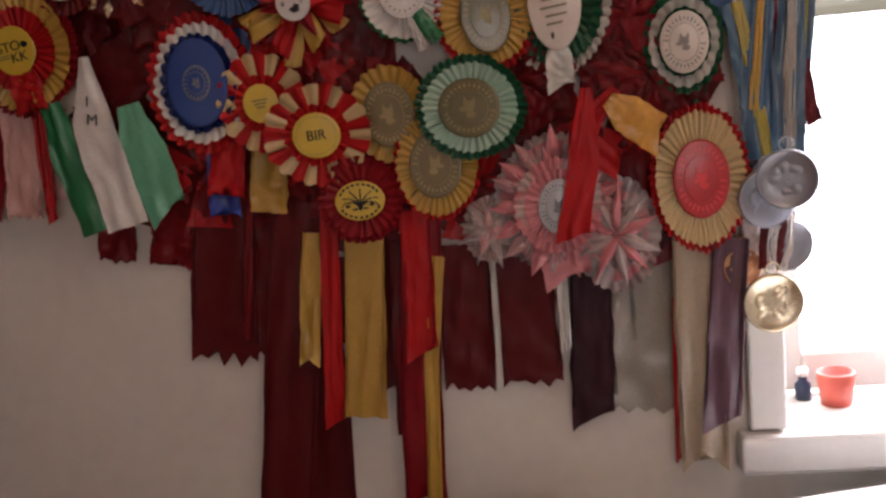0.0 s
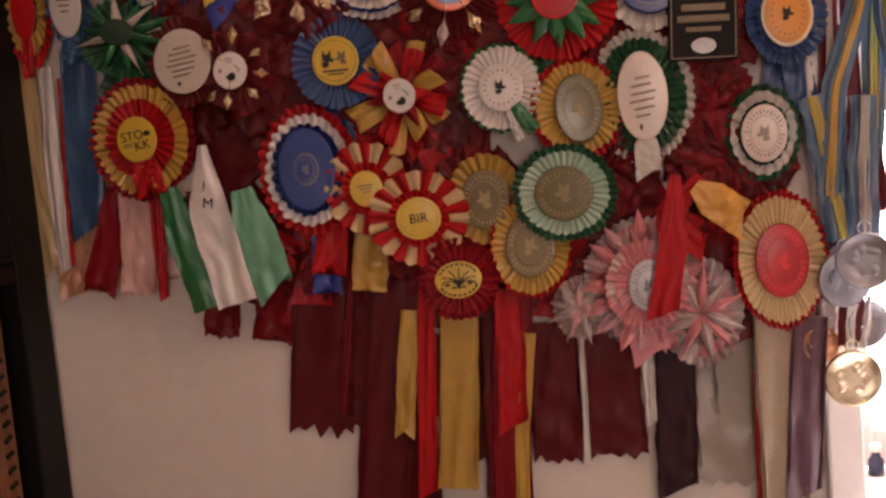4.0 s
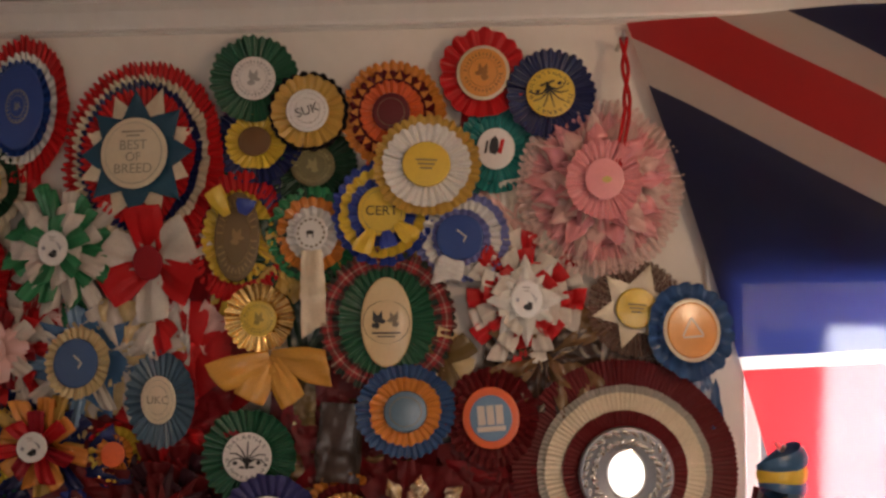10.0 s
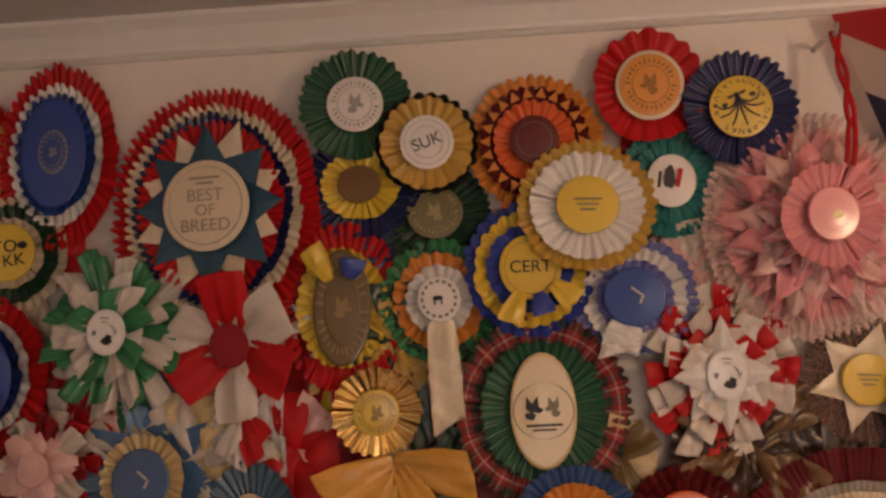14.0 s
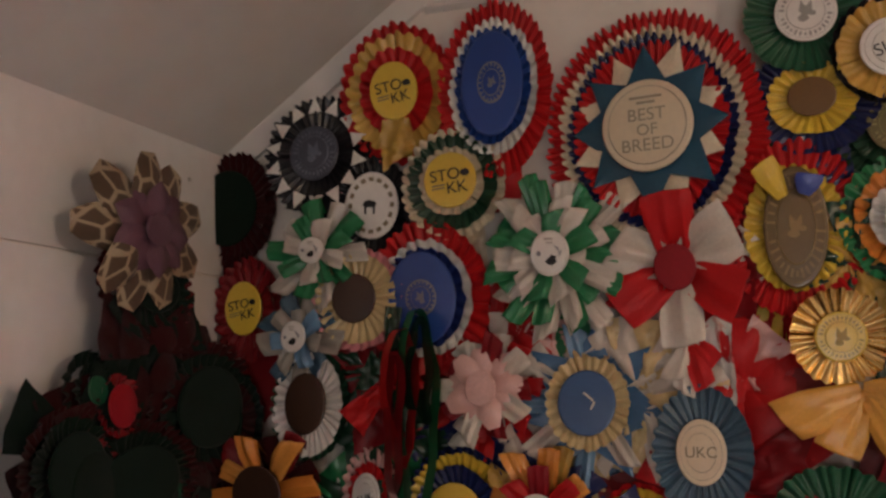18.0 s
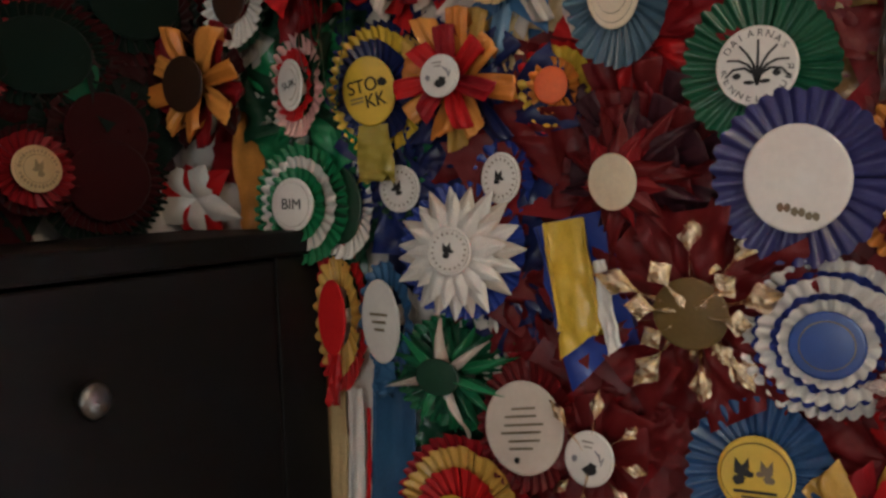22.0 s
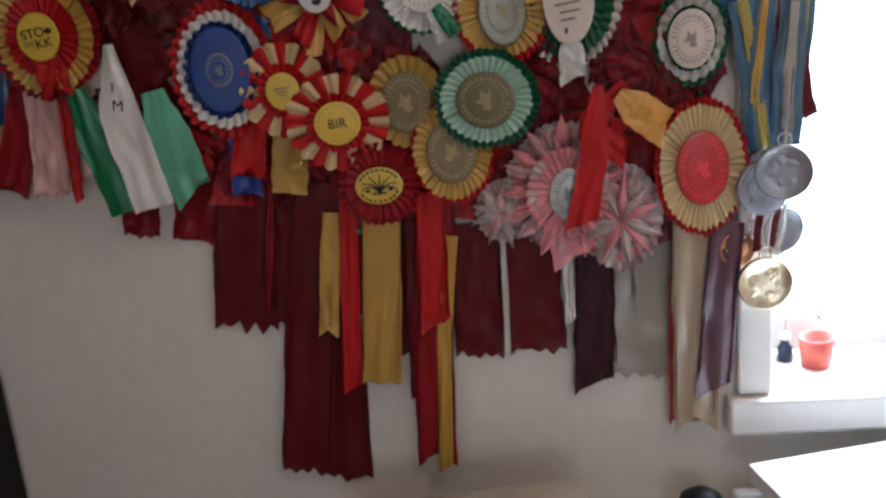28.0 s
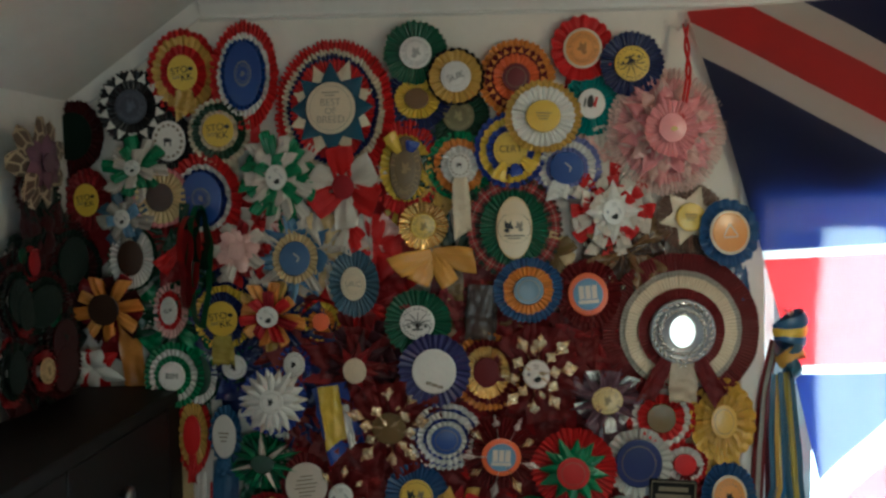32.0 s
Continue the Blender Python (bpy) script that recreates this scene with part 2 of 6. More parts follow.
def cloth(name):
    return made.get("cloth_" + name) or satin(name)


PLASTER = material("painted_plaster", (.82, .77, .70), 0.7, 0, 9, 0.10, 0.25)
CEILING = material("ceiling_paint", (.60, .58, .55), 0.75, 0, 5, 0.08, 0.2)
GLOSSWHITE = material("white_gloss_paint", (.76, .74, .71), 0.35, 0, 14, 0.08, 0.1)
BLACKWOOD = material("black_painted_wood", (.006, .0055, .0055), 0.55, 0, 22, 0.3, 0.15)
BLACKWOOD.node_tree.nodes["Principled BSDF"].inputs["Specular IOR Level"].default_value = 0.2
STEEL = material("brushed_steel", (.55, .54, .52), 0.28, 1.0, 60, 0.1, 0.1)
KNOBMETAL = material("dull_steel", (.22, .21, .20), 0.32, 1.0, 60, 0.1, 0.1)
SILVER = material("polished_silver", (.72, .71, .69), 0.12, 1.0, 90, 0.06, 0.05)
BRONZEMETAL = material("copper_medal", (.50, .26, .15), 0.3, 1.0, 90, 0.1, 0.2)
GOLDMETAL = material("gold_medal", (.78, .69, .50), 0.25, 1.0, 90, 0.1, 0.2)
GREYMETAL = material("dull_silver_medal", (.33, .34, .37), 0.38, 0.9, 90, 0.1, 0.2)
WICKER = material("woven_tan_leather", (.23, .088, .036), 0.5, 0, 60, 0.35, 0.4)
WEAVEGAP = material("dark_weave_gap", (.10, .036, .016), 0.6, 0, 60, 0.3, 0.2)
SEALINK = material("grey_seal_ink", (.20, .20, .22), 0.4, 0, 60, 0.15, 0.0)
FLOORWOOD = material("floor_board_wood", (.25, .15, .08), 0.45, 0, 12, 0.3, 0.1)
PALEWOOD = material("pale_worn_wood", (.42, .35, .26), 0.55, 0, 30, 0.25, 0.2)
INK = material("black_ink", (.012, .012, .014), 0.5, 0, 60, 0.1, 0.0)
GOLDINK = material("grey_gold_ink", (.20, .16, .10), 0.5, 0, 60, 0.1, 0.0)
WHITEPAPER = material("white_paper", (.78, .77, .75), 0.6, 0, 20, 0.06, 0.05)
REDPLASTIC = material("red_plastic", (.55, .10, .07), 0.4, 0, 20, 0.1, 0.0)
BLUEPLASTIC = material("dark_blue_plastic", (.02, .03, .07), 0.3, 0, 20, 0.1, 0.0)


def glass():
    m = bpy.data.materials.new("window_glass")
    m.use_nodes = True
    p = m.node_tree.nodes["Principled BSDF"]
    p.inputs["Transmission Weight"].default_value, p.inputs["Roughness"].default_value, p.inputs["IOR"].default_value = 1.0, 0.01, 1.45
    p.inputs["Base Color"].default_value = (1, 1, 1, 1)
    return m


GLASS = glass()


# ---- mesh helpers ----
def part(name, bm, mat, parent=None, label="", smooth=True):
    mesh = bpy.data.meshes.new(name)
    bm.to_mesh(mesh)
    bm.free()
    return part_of(name, mesh, mat, parent, label, smooth)


def part_of(name, mesh, mat, parent=None, label="", smooth=True):
    if smooth:
        mesh.polygons.foreach_set("use_smooth", [True] * len(mesh.polygons))
    if not mesh.materials:
        mesh.materials.append(mat)
    ob = new(name, mesh)
    if parent:
        ob.parent = parent
    return tagged(ob, label)


def faces(name, verts, polys, mat, parent=None, label="", smooth=True):
    mesh = bpy.data.meshes.new(name)
    mesh.from_pydata(verts, [], polys)
    return part_of(name, mesh, mat, parent, label, smooth)


def box(bm, x0, x1, y0, y1, z0, z1, bevel=0.0):
    made_box = bmesh.ops.create_cube(bm, size=1, matrix=Matrix.Translation(((x0 + x1) / 2, (y0 + y1) / 2, (z0 + z1) / 2)) @ Matrix.Diagonal((x1 - x0, y1 - y0, z1 - z0, 1)))
    if bevel:
        edges = list({e for v in made_box["verts"] for e in v.link_edges})
        bmesh.ops.bevel(bm, geom=edges, offset=bevel, segments=2, affect="EDGES", profile=0.5)
    return bm


def block(name, x0, x1, y0, y1, z0, z1, mat, parent=None, label="", bevel=0.0):
    return part(name, box(bmesh.new(), x0, x1, y0, y1, z0, z1, bevel), mat, parent, label, smooth=False)


def structure(ob, label, category):
    return tagged(ob, label, category, kind="structure")


def thing(name, x, y, z, label, category, group="", turn=None):
    ob = new(name)
    ob.matrix_world = (turn or Matrix.Translation((x, y, z)))
    return tagged(ob, label, category, group)


# ---- the room ----
WALL, LEFT, RIGHT, BACK, TOP = 1.25, -1.0, 2.4, -2.6, 2.36
KNEE_Z, SLOPE_X = 2.17, -0.735
W0, W1, WZ0, WZ1 = 0.312, 1.34, 0.745, 1.96  # the window's opening


def prism(name, outline, y0, y1, mat, label, category):
    """A slab with an outline in x and z, from y0 to y1."""
    n = len(outline)
    verts = [(x, y, z) for y in (y0, y1) for x, z in outline]
    polys = [tuple(range(n - 1, -1, -1)), tuple(range(n, 2 * n))] + [(i, (i + 1) % n, n + (i + 1) % n, n + i) for i in range(n)]
    ob = faces(name, verts, polys, mat, smooth=False)
    bm = bmesh.new()
    bm.from_mesh(ob.data)
    bmesh.ops.recalc_face_normals(bm, faces=bm.faces)
    bm.to_mesh(ob.data)
    bm.free()
    return structure(ob, label, category)


structure(block("floor", LEFT - .15, RIGHT + .15, BACK - .15, WALL + .25, -.1, 0, FLOORWOOD), "brown wooden floor boards", "floor")
prism("wall_north_lower", [(LEFT - .15, 0), (RIGHT + .15, 0), (RIGHT + .15, WZ0), (LEFT - .15, WZ0)], WALL, WALL + .22, PLASTER, "white painted plaster wall under the window", "wall")
prism("wall_north", [(LEFT - .15, WZ0), (W0, WZ0), (W0, WZ1), (W0, TOP + .1), (LEFT - .15, TOP + .1)], WALL, WALL + .22, PLASTER, "white painted plaster wall hung with rosettes", "wall")
prism("wall_north_top", [(W0, WZ1), (W1, WZ1), (W1, TOP + .1), (W0, TOP + .1)], WALL, WALL + .22, PLASTER, "white plaster wall above the window", "wall")
prism("wall_north_right", [(W1, WZ0), (RIGHT + .15, WZ0), (RIGHT + .15, TOP + .1), (W1, TOP + .1)], WALL, WALL + .22, PLASTER, "white plaster wall beside the window", "wall")
prism("ceiling", [(SLOPE_X, TOP), (RIGHT + .15, TOP), (RIGHT + .15, TOP + .12), (SLOPE_X, TOP + .12)], BACK - .15, WALL, CEILING, "flat white painted ceiling", "ceiling")
prism("ceiling_slope", [(LEFT, KNEE_Z), (SLOPE_X, TOP), (SLOPE_X, TOP + .12), (LEFT, KNEE_Z + .12)], BACK - .15, WALL, CEILING, "sloping white painted ceiling", "ceiling")
for n, (z0, z1) in enumerate(((0, .42), (.42, .84), (.84, 1.26), (1.26, 1.66), (1.66, 2.02), (2.02, KNEE_Z + .12))):
    if n == 0:
        west = structure(block("wall_west", LEFT - .15, LEFT - .004, BACK - .15, WALL, 0, KNEE_Z + .12, PLASTER), "white painted board wall under the slope", "wall")
    block("board", LEFT - .006, LEFT, BACK, WALL - .001, z0 + .003, z1, GLOSSWHITE, west)
for y, z in ((1.10, 2.118), (1.17, 2.128), (1.13, 2.035), (.86, 2.10), (.70, 2.06), (1.02, 1.99)):
    bm = bmesh.new()
    bmesh.ops.create_cone(bm, segments=10, radius1=.0028, radius2=.0020, depth=.002, cap_ends=True, matrix=Matrix.Translation((LEFT + .0008, y, z)) @ Matrix.Rotation(radians(90), 4, "Y"))
    part("nail", bm, STEEL, west, "dark nail head")
structure(block("wall_east", RIGHT, RIGHT + .15, BACK - .15, WALL, 0, TOP + .1, PLASTER), "plain white side wall", "wall")
prism("wall_south_left", [(LEFT - .15, 0), (0.0, 0), (0.0, TOP + .1), (LEFT - .15, TOP + .1)], BACK - .15, BACK, PLASTER, "plain white back wall", "wall")
prism("wall_south_right", [(1.1, 0), (RIGHT + .15, 0), (RIGHT + .15, TOP + .1), (1.1, TOP + .1)], BACK - .15, BACK, PLASTER, "plain white back wall", "wall")
prism("wall_south_low", [(0, 0), (1.1, 0), (1.1, .8), (0, .8)], BACK - .15, BACK, PLASTER, "plain white wall under the back window", "wall")
prism("wall_south_top", [(0, 1.95), (1.1, 1.95), (1.1, TOP + .1), (0, TOP + .1)], BACK - .15, BACK, PLASTER, "plain white wall over the back window", "wall")


def cornice():
    """A stepped moulding between wall and ceiling, with a bead along its lower edge."""
    prof = [(0, 0), (.006, 0), (.010, .004), (.006, .008), (.007, .012), (.016, .030), (.026, .040), (.026, .046), (0, .046)]
    x0, x1, z0 = SLOPE_X, RIGHT, TOP - .045
    verts = [(x, WALL - d, z0 + h) for x in (x0, x1) for d, h in prof]
    n = len(prof)
    polys = [(i, (i + 1) % n, n + (i + 1) % n, n + i) for i in range(n)] + [tuple(range(n)), tuple(range(2 * n - 1, n - 1, -1))]
    structure(faces("cornice", verts, polys, GLOSSWHITE, smooth=False), "white painted ceiling moulding", "moulding")


cornice()
run = math.atan2(TOP - KNEE_Z, SLOPE_X - LEFT)
strip = structure(block("trim", -.005, math.hypot(TOP - KNEE_Z, SLOPE_X - LEFT), WALL - .008, WALL, -.030, 0, GLOSSWHITE), "white painted strip under the sloping ceiling", "moulding")
strip.matrix_world = Matrix.Translation((LEFT, 0, KNEE_Z)) @ Matrix.Rotation(-run, 4, "Y")


def window(x0, x1, z0, z1, y, face, name):
    """A wooden casement window: frame, mullion, sashes, panes, sill. face: -1 where the room lies towards smaller y."""
    w = structure(new(name), "white painted wooden casement window", "window")
    t = .055
    f = face
    ya, yb = sorted((y, y - f * .07))
    for a, b, c, d in ((x0, x0 + t, z0, z1), (x1 - t, x1, z0, z1), (x0 + t, x1 - t, z0, z0 + t), (x0 + t, x1 - t, z1 - t, z1), ((x0 + x1) / 2 - .03, (x0 + x1) / 2 + .03, z0 + t, z1 - t)):
        block("window_frame", a, b, ya, yb, c, d, GLOSSWHITE, w, bevel=.004)
    for a, b in ((x0 + t, (x0 + x1) / 2 - .03), ((x0 + x1) / 2 + .03, x1 - t)):
        pane = block("pane", a, b, (ya + yb) / 2, (ya + yb) / 2 + .004, z0 + t, z1 - t, GLASS, w)
        pane.visible_shadow = False
    return w


front = window(W0, W1, WZ0 + .03, WZ1, WALL + .13, -1, "window_1")
block("window_sill", W0 - .06, W1 + .06, WALL - .035, WALL + .13, WZ0 - .025, WZ0 + .028, GLOSSWHITE, front, "white painted window sill", bevel=.006)
block("architrave", W0 - .045, W0 + .002, WALL - .018, WALL - .001, WZ0 + .03, WZ1 + .05, GLOSSWHITE, front, "white painted side casing", bevel=.004)
block("architrave", W1 - .002, W1 + .045, WALL - .018, WALL - .001, WZ0 + .03, WZ1 + .05, GLOSSWHITE, front, bevel=.004)
block("architrave", W0 + .003, W1 - .003, WALL - .018, WALL - .001, WZ1 + .003, WZ1 + .05, GLOSSWHITE, front, bevel=.004)
window(0, 1.1, .8, 1.95, BACK - .05, 1, "window_2")

ground_mat = material("pale_ground", (.42, .42, .40), 0.8, 0, 2, 0.2, 0.2)
structure(faces("ground", [(-400, -400, -2.8), (400, -400, -2.8), (400, 400, -2.8), (-400, 400, -2.8)], [(0, 1, 2, 3)], ground_mat), "pale sunlit ground far below the window", "ground")


# ---- black cabinet along the low wall ----
def knob(parent, x, y, z, r):
    bm = bmesh.new()
    prof = [(0, .35), (.012, .35), (.014, .8), (.020, 1.0), (.024, .9), (.027, .5), (.028, 0)]
    turn_profile(bm, [(d, r * k) for d, k in prof], 20)
    bm.transform(Matrix.Translation((x, y, z)) @ Matrix.Rotation(radians(90), 4, "Y"))
    part("knob", bm, KNOBMETAL, parent, "round dull steel knob")


def turn_profile(bm, prof, n):
    """A body of revolution about z from (height, radius) pairs."""
    rings = []
    for h, r in prof:
        rings.append([bm.verts.new((r * math.cos(2 * math.pi * i / n), r * math.sin(2 * math.pi * i / n), h)) for i in range(n)] if r > 1e-6 else [bm.verts.new((0, 0, h))])
    for a, b in zip(rings, rings[1:]):
        for i in range(n):
            q = [a[i % len(a)], a[(i + 1) % len(a)], b[(i + 1) % len(b)], b[i % len(b)]]
            q = list(dict.fromkeys(q))
            if len(q) > 2:
                bm.faces.new(q)
    return bm


FRONT = -.790  # the cabinet's front


def cabinet():
    y0, y1, x0, x1 = 0.22, 1.236, LEFT + .012, FRONT
    c = thing("cabinet", 0, 0, 0, "tall black painted wooden cabinet with open shelf below", "cabinet")
    block("side_panel", x0, x1, y1 - .075, y1, .0, 1.597, BLACKWOOD, c, bevel=.003)
    block("side_panel", x0, x1, y0, y0 + .075, .0, 1.597, BLACKWOOD, c, bevel=.003)
    block("top", x0, x1 + .006, y0 - .004, y1 + .004, 1.597, 1.622, BLACKWOOD, c, bevel=.004)
    for z in (1.165, .60, .08):
        block("shelf", x0 + .01, x1 - .002, y0 + .075, y1 - .075, z, z + .025, BLACKWOOD, c)
    block("back_panel", x0, x0 + .01, y0 + .075, y1 - .075, .02, 1.597, BLACKWOOD, c)
    for a, b, k in ((y0 + .077, (y0 + y1) / 2 - .002, y0 + .13), ((y0 + y1) / 2 + .002, y1 - .077, .915)):
        d = block("door", x1 - .022, x1, a, b, 1.193, 1.594, BLACKWOOD, c, bevel=.003)
        knob(d, x1 - .002, k, 1.504, .0160)


cabinet()


def basket(y0, y1, z0, z1):
    """A woven tan storage box with a pale tag and a row of stitches along its edge."""
    ox, oy, oz = LEFT + .03, (y0 + y1) / 2, z0
    x1 = FRONT - .006
    b = thing("storage_box", ox, oy, oz, "woven orange tan storage box with a pale metal tag", "storage box")
    block("body", 0, x1 - ox - .006, y0 - oy, y1 - oy, 0, z1 - oz, WEAVEGAP, b, bevel=.006)
    rng = random.Random(4)
    cols, rows = 44, 58
    pitch, step = (y1 - y0) / cols, (z1 - z0) / rows
    for i in range(cols):
        yy = y0 + (i + .5) * pitch - oy
        block("strand", x1 - ox - .007, x1 - ox - .0034 + rng.uniform(0, .0024), yy - pitch * .40, yy + pitch * .40, .004, z1 - oz - .004, WICKER, b)
    for j in range(rows):
        zz = (j + .5) * step
        block("strand", x1 - ox - .006, x1 - ox - .0034 + rng.uniform(0, .0024), y0 - oy + .003, y1 - oy - .030, zz - step * .36, zz + step * .36, WICKER, b)
    block("rim", x1 - ox - .007, x1 - ox + .001, y0 - oy, y1 - oy, z1 - oz - .008, z1 - oz + .002, WICKER, b, "rolled tan edge", bevel=.003)
    for j in range(24):
        zz = .010 + j * (z1 - z0 - .03) / 24
        lace = block("stitch", x1 - ox - .004, x1 - ox + .0008, -.008, .008, -.0028, .0028, BLACKWOOD, b, "dark stitch")
        lace.matrix_local = Matrix.Translation((0, y1 - oy - .020, zz)) @ Matrix.Rotation(radians(12 + rng.uniform(-6, 6)), 4, "X")
    tag = block("label_holder", x1 - ox - .003, x1 - ox + .004, -.046, .046, -.019, .019, material("pale_tag", (.30, .26, .18), .5, .2), b, "pale brushed metal tag", bevel=.003)
    tag.location = (0, .938 - oy if y1 > 1 else 0, z1 - oz - .050)


basket(.745, 1.120, .626, 1.150)
basket(.31, .725, .626, 1.14)


# ---- flag over the window ----
def flag_material():
    """Cloth printed with crosses and diagonals, by the flag's own u and v."""
    m = bpy.data.materials.new("flag_cloth")
    m.use_nodes = True
    nt = m.node_tree
    uv = nt.nodes.new("ShaderNodeUVMap")
    sep = nt.nodes.new("ShaderNodeSeparateXYZ")
    nt.links.new(uv.outputs[0], sep.inputs[0])

    def calc(op, a, b=0.0, c=None):
        n = nt.nodes.new("ShaderNodeMath")
        n.operation = op
        for slot, v in enumerate((a, b) if c is None else (a, b, c)):
            if isinstance(v, (int, float)):
                n.inputs[slot].default_value = v
            else:
                nt.links.new(v, n.inputs[slot])
        return n.outputs[0]

    u = calc("MULTIPLY", calc("SUBTRACT", sep.outputs[0], .5), 1.6)
    v = calc("SUBTRACT", sep.outputs[1], .5)
    au, av = calc("ABSOLUTE", u), calc("ABSOLUTE", calc("SUBTRACT", sep.outputs[1], .452))
    high = calc("SUBTRACT", v, .030)
    d1 = calc("MULTIPLY", calc("SUBTRACT", calc("MULTIPLY", u, .5 / .8), high), .848)
    d2 = calc("MULTIPLY", calc("ADD", calc("MULTIPLY", u, .5 / .8), high), .848)
    near = calc("MINIMUM", calc("ABSOLUTE", d1), calc("ABSOLUTE", d2))
    white_x = calc("LESS_THAN", near, .095)
    red_x = calc("LESS_THAN", near, .042)
    plus = calc("MINIMUM", au, av)
    white_p = calc("LESS_THAN", plus, .114)
    red_p = calc("LESS_THAN", plus, .098)
    blue, white, red = (.010, .016, .085, 1), (.66, .62, .57, 1), (.55, .025, .03, 1)

    def mix(fac, a, b):
        n = nt.nodes.new("ShaderNodeMix")
        n.data_type = "RGBA"
        nt.links.new(fac, n.inputs["Factor"])
        for slot, val in (("A", a), ("B", b)):
            if isinstance(val, tuple):
                n.inputs[slot].default_value = val
            else:
                nt.links.new(val, n.inputs[slot])
        return n.outputs["Result"]

    col = mix(white_x, blue, white)
    col = mix(red_x, col, red)
    col = mix(white_p, col, white)
    col = mix(red_p, col, red)
    p = nt.nodes["Principled BSDF"]
    p.inputs["Roughness"].default_value = 0.7
    nt.links.new(col, p.inputs["Base Color"])
    tr = nt.nodes.new("ShaderNodeBsdfTranslucent")
    nt.links.new(col, tr.inputs["Color"])
    both = nt.nodes.new("ShaderNodeMixShader")
    both.inputs[0].default_value = 0.72
    nt.links.new(p.outputs[0], both.inputs[1])
    nt.links.new(tr.outputs[0], both.inputs[2])
    weave, thin = nt.nodes.new("ShaderNodeBsdfRefraction"), nt.nodes.new("ShaderNodeMixShader")
    weave.inputs["Roughness"].default_value, weave.inputs["IOR"].default_value = 0.45, 1.2
    thin.inputs[0].default_value = 0.06
    nt.links.new(both.outputs[0], thin.inputs[1])
    nt.links.new(weave.outputs[0], thin.inputs[2])
    nt.links.new(thin.outputs[0], nt.nodes["Material Output"].inputs[0])
    return m


def flag():
    nu, nv = 150, 90
    verts, polys, uvs = [], [], []
    for j in range(nv + 1):
        v = j / nv
        for i in range(nu + 1):
            u = i / nu
            left = float(np.interp(1 - v, (0, .225, .395, .615, .905, 1), (.168, .242, .292, .352, .418, .430)))
            x = left + (1.62 - left) * u
            z = 2.305 - 1.0 * (1 - v) * (1 - .03 * u) + .02 * math.sin(5 * u) * v
            fold = .018 * math.sin(16 * u + 2.2 * (1 - v)) * (1 - v) + .007 * math.sin(37 * u + 4 * v)
            verts.append((x, WALL - .035 + fold * .7 - .012 * (1 - v), z))
            uvs.append((u, v))
    for j in range(nv):
        for i in range(nu):
            a = j * (nu + 1) + i
            polys.append((a, a + 1, a + nu + 2, a + nu + 1))
    ob = faces("flag", verts, polys, flag_material())
    layer = ob.data.uv_layers.new(name="UVMap")
    for loop in ob.data.loops:
        layer.data[loop.index].uv = uvs[loop.vertex_index]
    tagged(ob, "red white and blue cloth flag hung over the window", "flag")


flag()


# ---- rosettes ----
def noisy(seed, a):
    return noise.noise(Vector((a * 1.7 + seed * 13.1, seed * 3.7, 0.5)))


def ruffle(parent, rx, rz, outer, inner, y, mat, seed, second=None, coarse=False, flat=False):
    """A ring of pleated ribbon: knife pleats that stand up towards a pinked outer edge."""
    mean = (rx + rz) / 2 * outer
    pleat = .0170 if second else .0200 if coarse else .0066 if flat else (.0094, .0110, .0136, .0102)[seed // 7 % 4]
    n = 2 * max(9, int(math.pi * mean / pleat))
    per = 6
    total = n * per
    h = (.0026 + .022 * mean + .12 * pleat) * (.30 if flat else 1)
    rows = (inner, inner + (outer - inner) * .35, inner + (outer - inner) * .75, outer)
    prof, scallop = (0.0, .72, 1.0, .92, .55, .08), (-.7, .2, .5, .5, .25, -.45)
    verts, polys = [], []
    for k, fr in enumerate(rows):
        s = k / 3
        for i in range(total):
            fold = i // per
            a = 2 * math.pi * (i + 1.5 * noisy(seed, fold * .63)) / total
            tall = 1 + .45 * noisy(seed + 11, fold * .9)
            lift = prof[i % per] * h * tall * (.25 + .9 * s) + .0045 * noisy(seed + 5, a * 2.2) * s
            edge = 1 + (.036 * noisy(seed + 9, a * 3) + .020 * noisy(seed + 3, fold * .7) + .034 * scallop[i % per]) * s * (.25 if flat else 1)
            verts.append((rx * fr * edge * math.cos(a), y - lift - .003 * s * s, rz * fr * edge * math.sin(a)))
    for k in range(3):
        for i in range(total):
            j = (i + 1) % total
            polys.append((k * total + i, k * total + j, (k + 1) * total + j, (k + 1) * total + i))
    ob = faces("ruffle", verts, polys, mat, parent)
    if second:
        ob.data.materials.append(second)
        for k, poly in enumerate(ob.data.polygons):
            if (k % total) // per % 2:
                poly.material_index = 1
    return ob


PETAL = {}


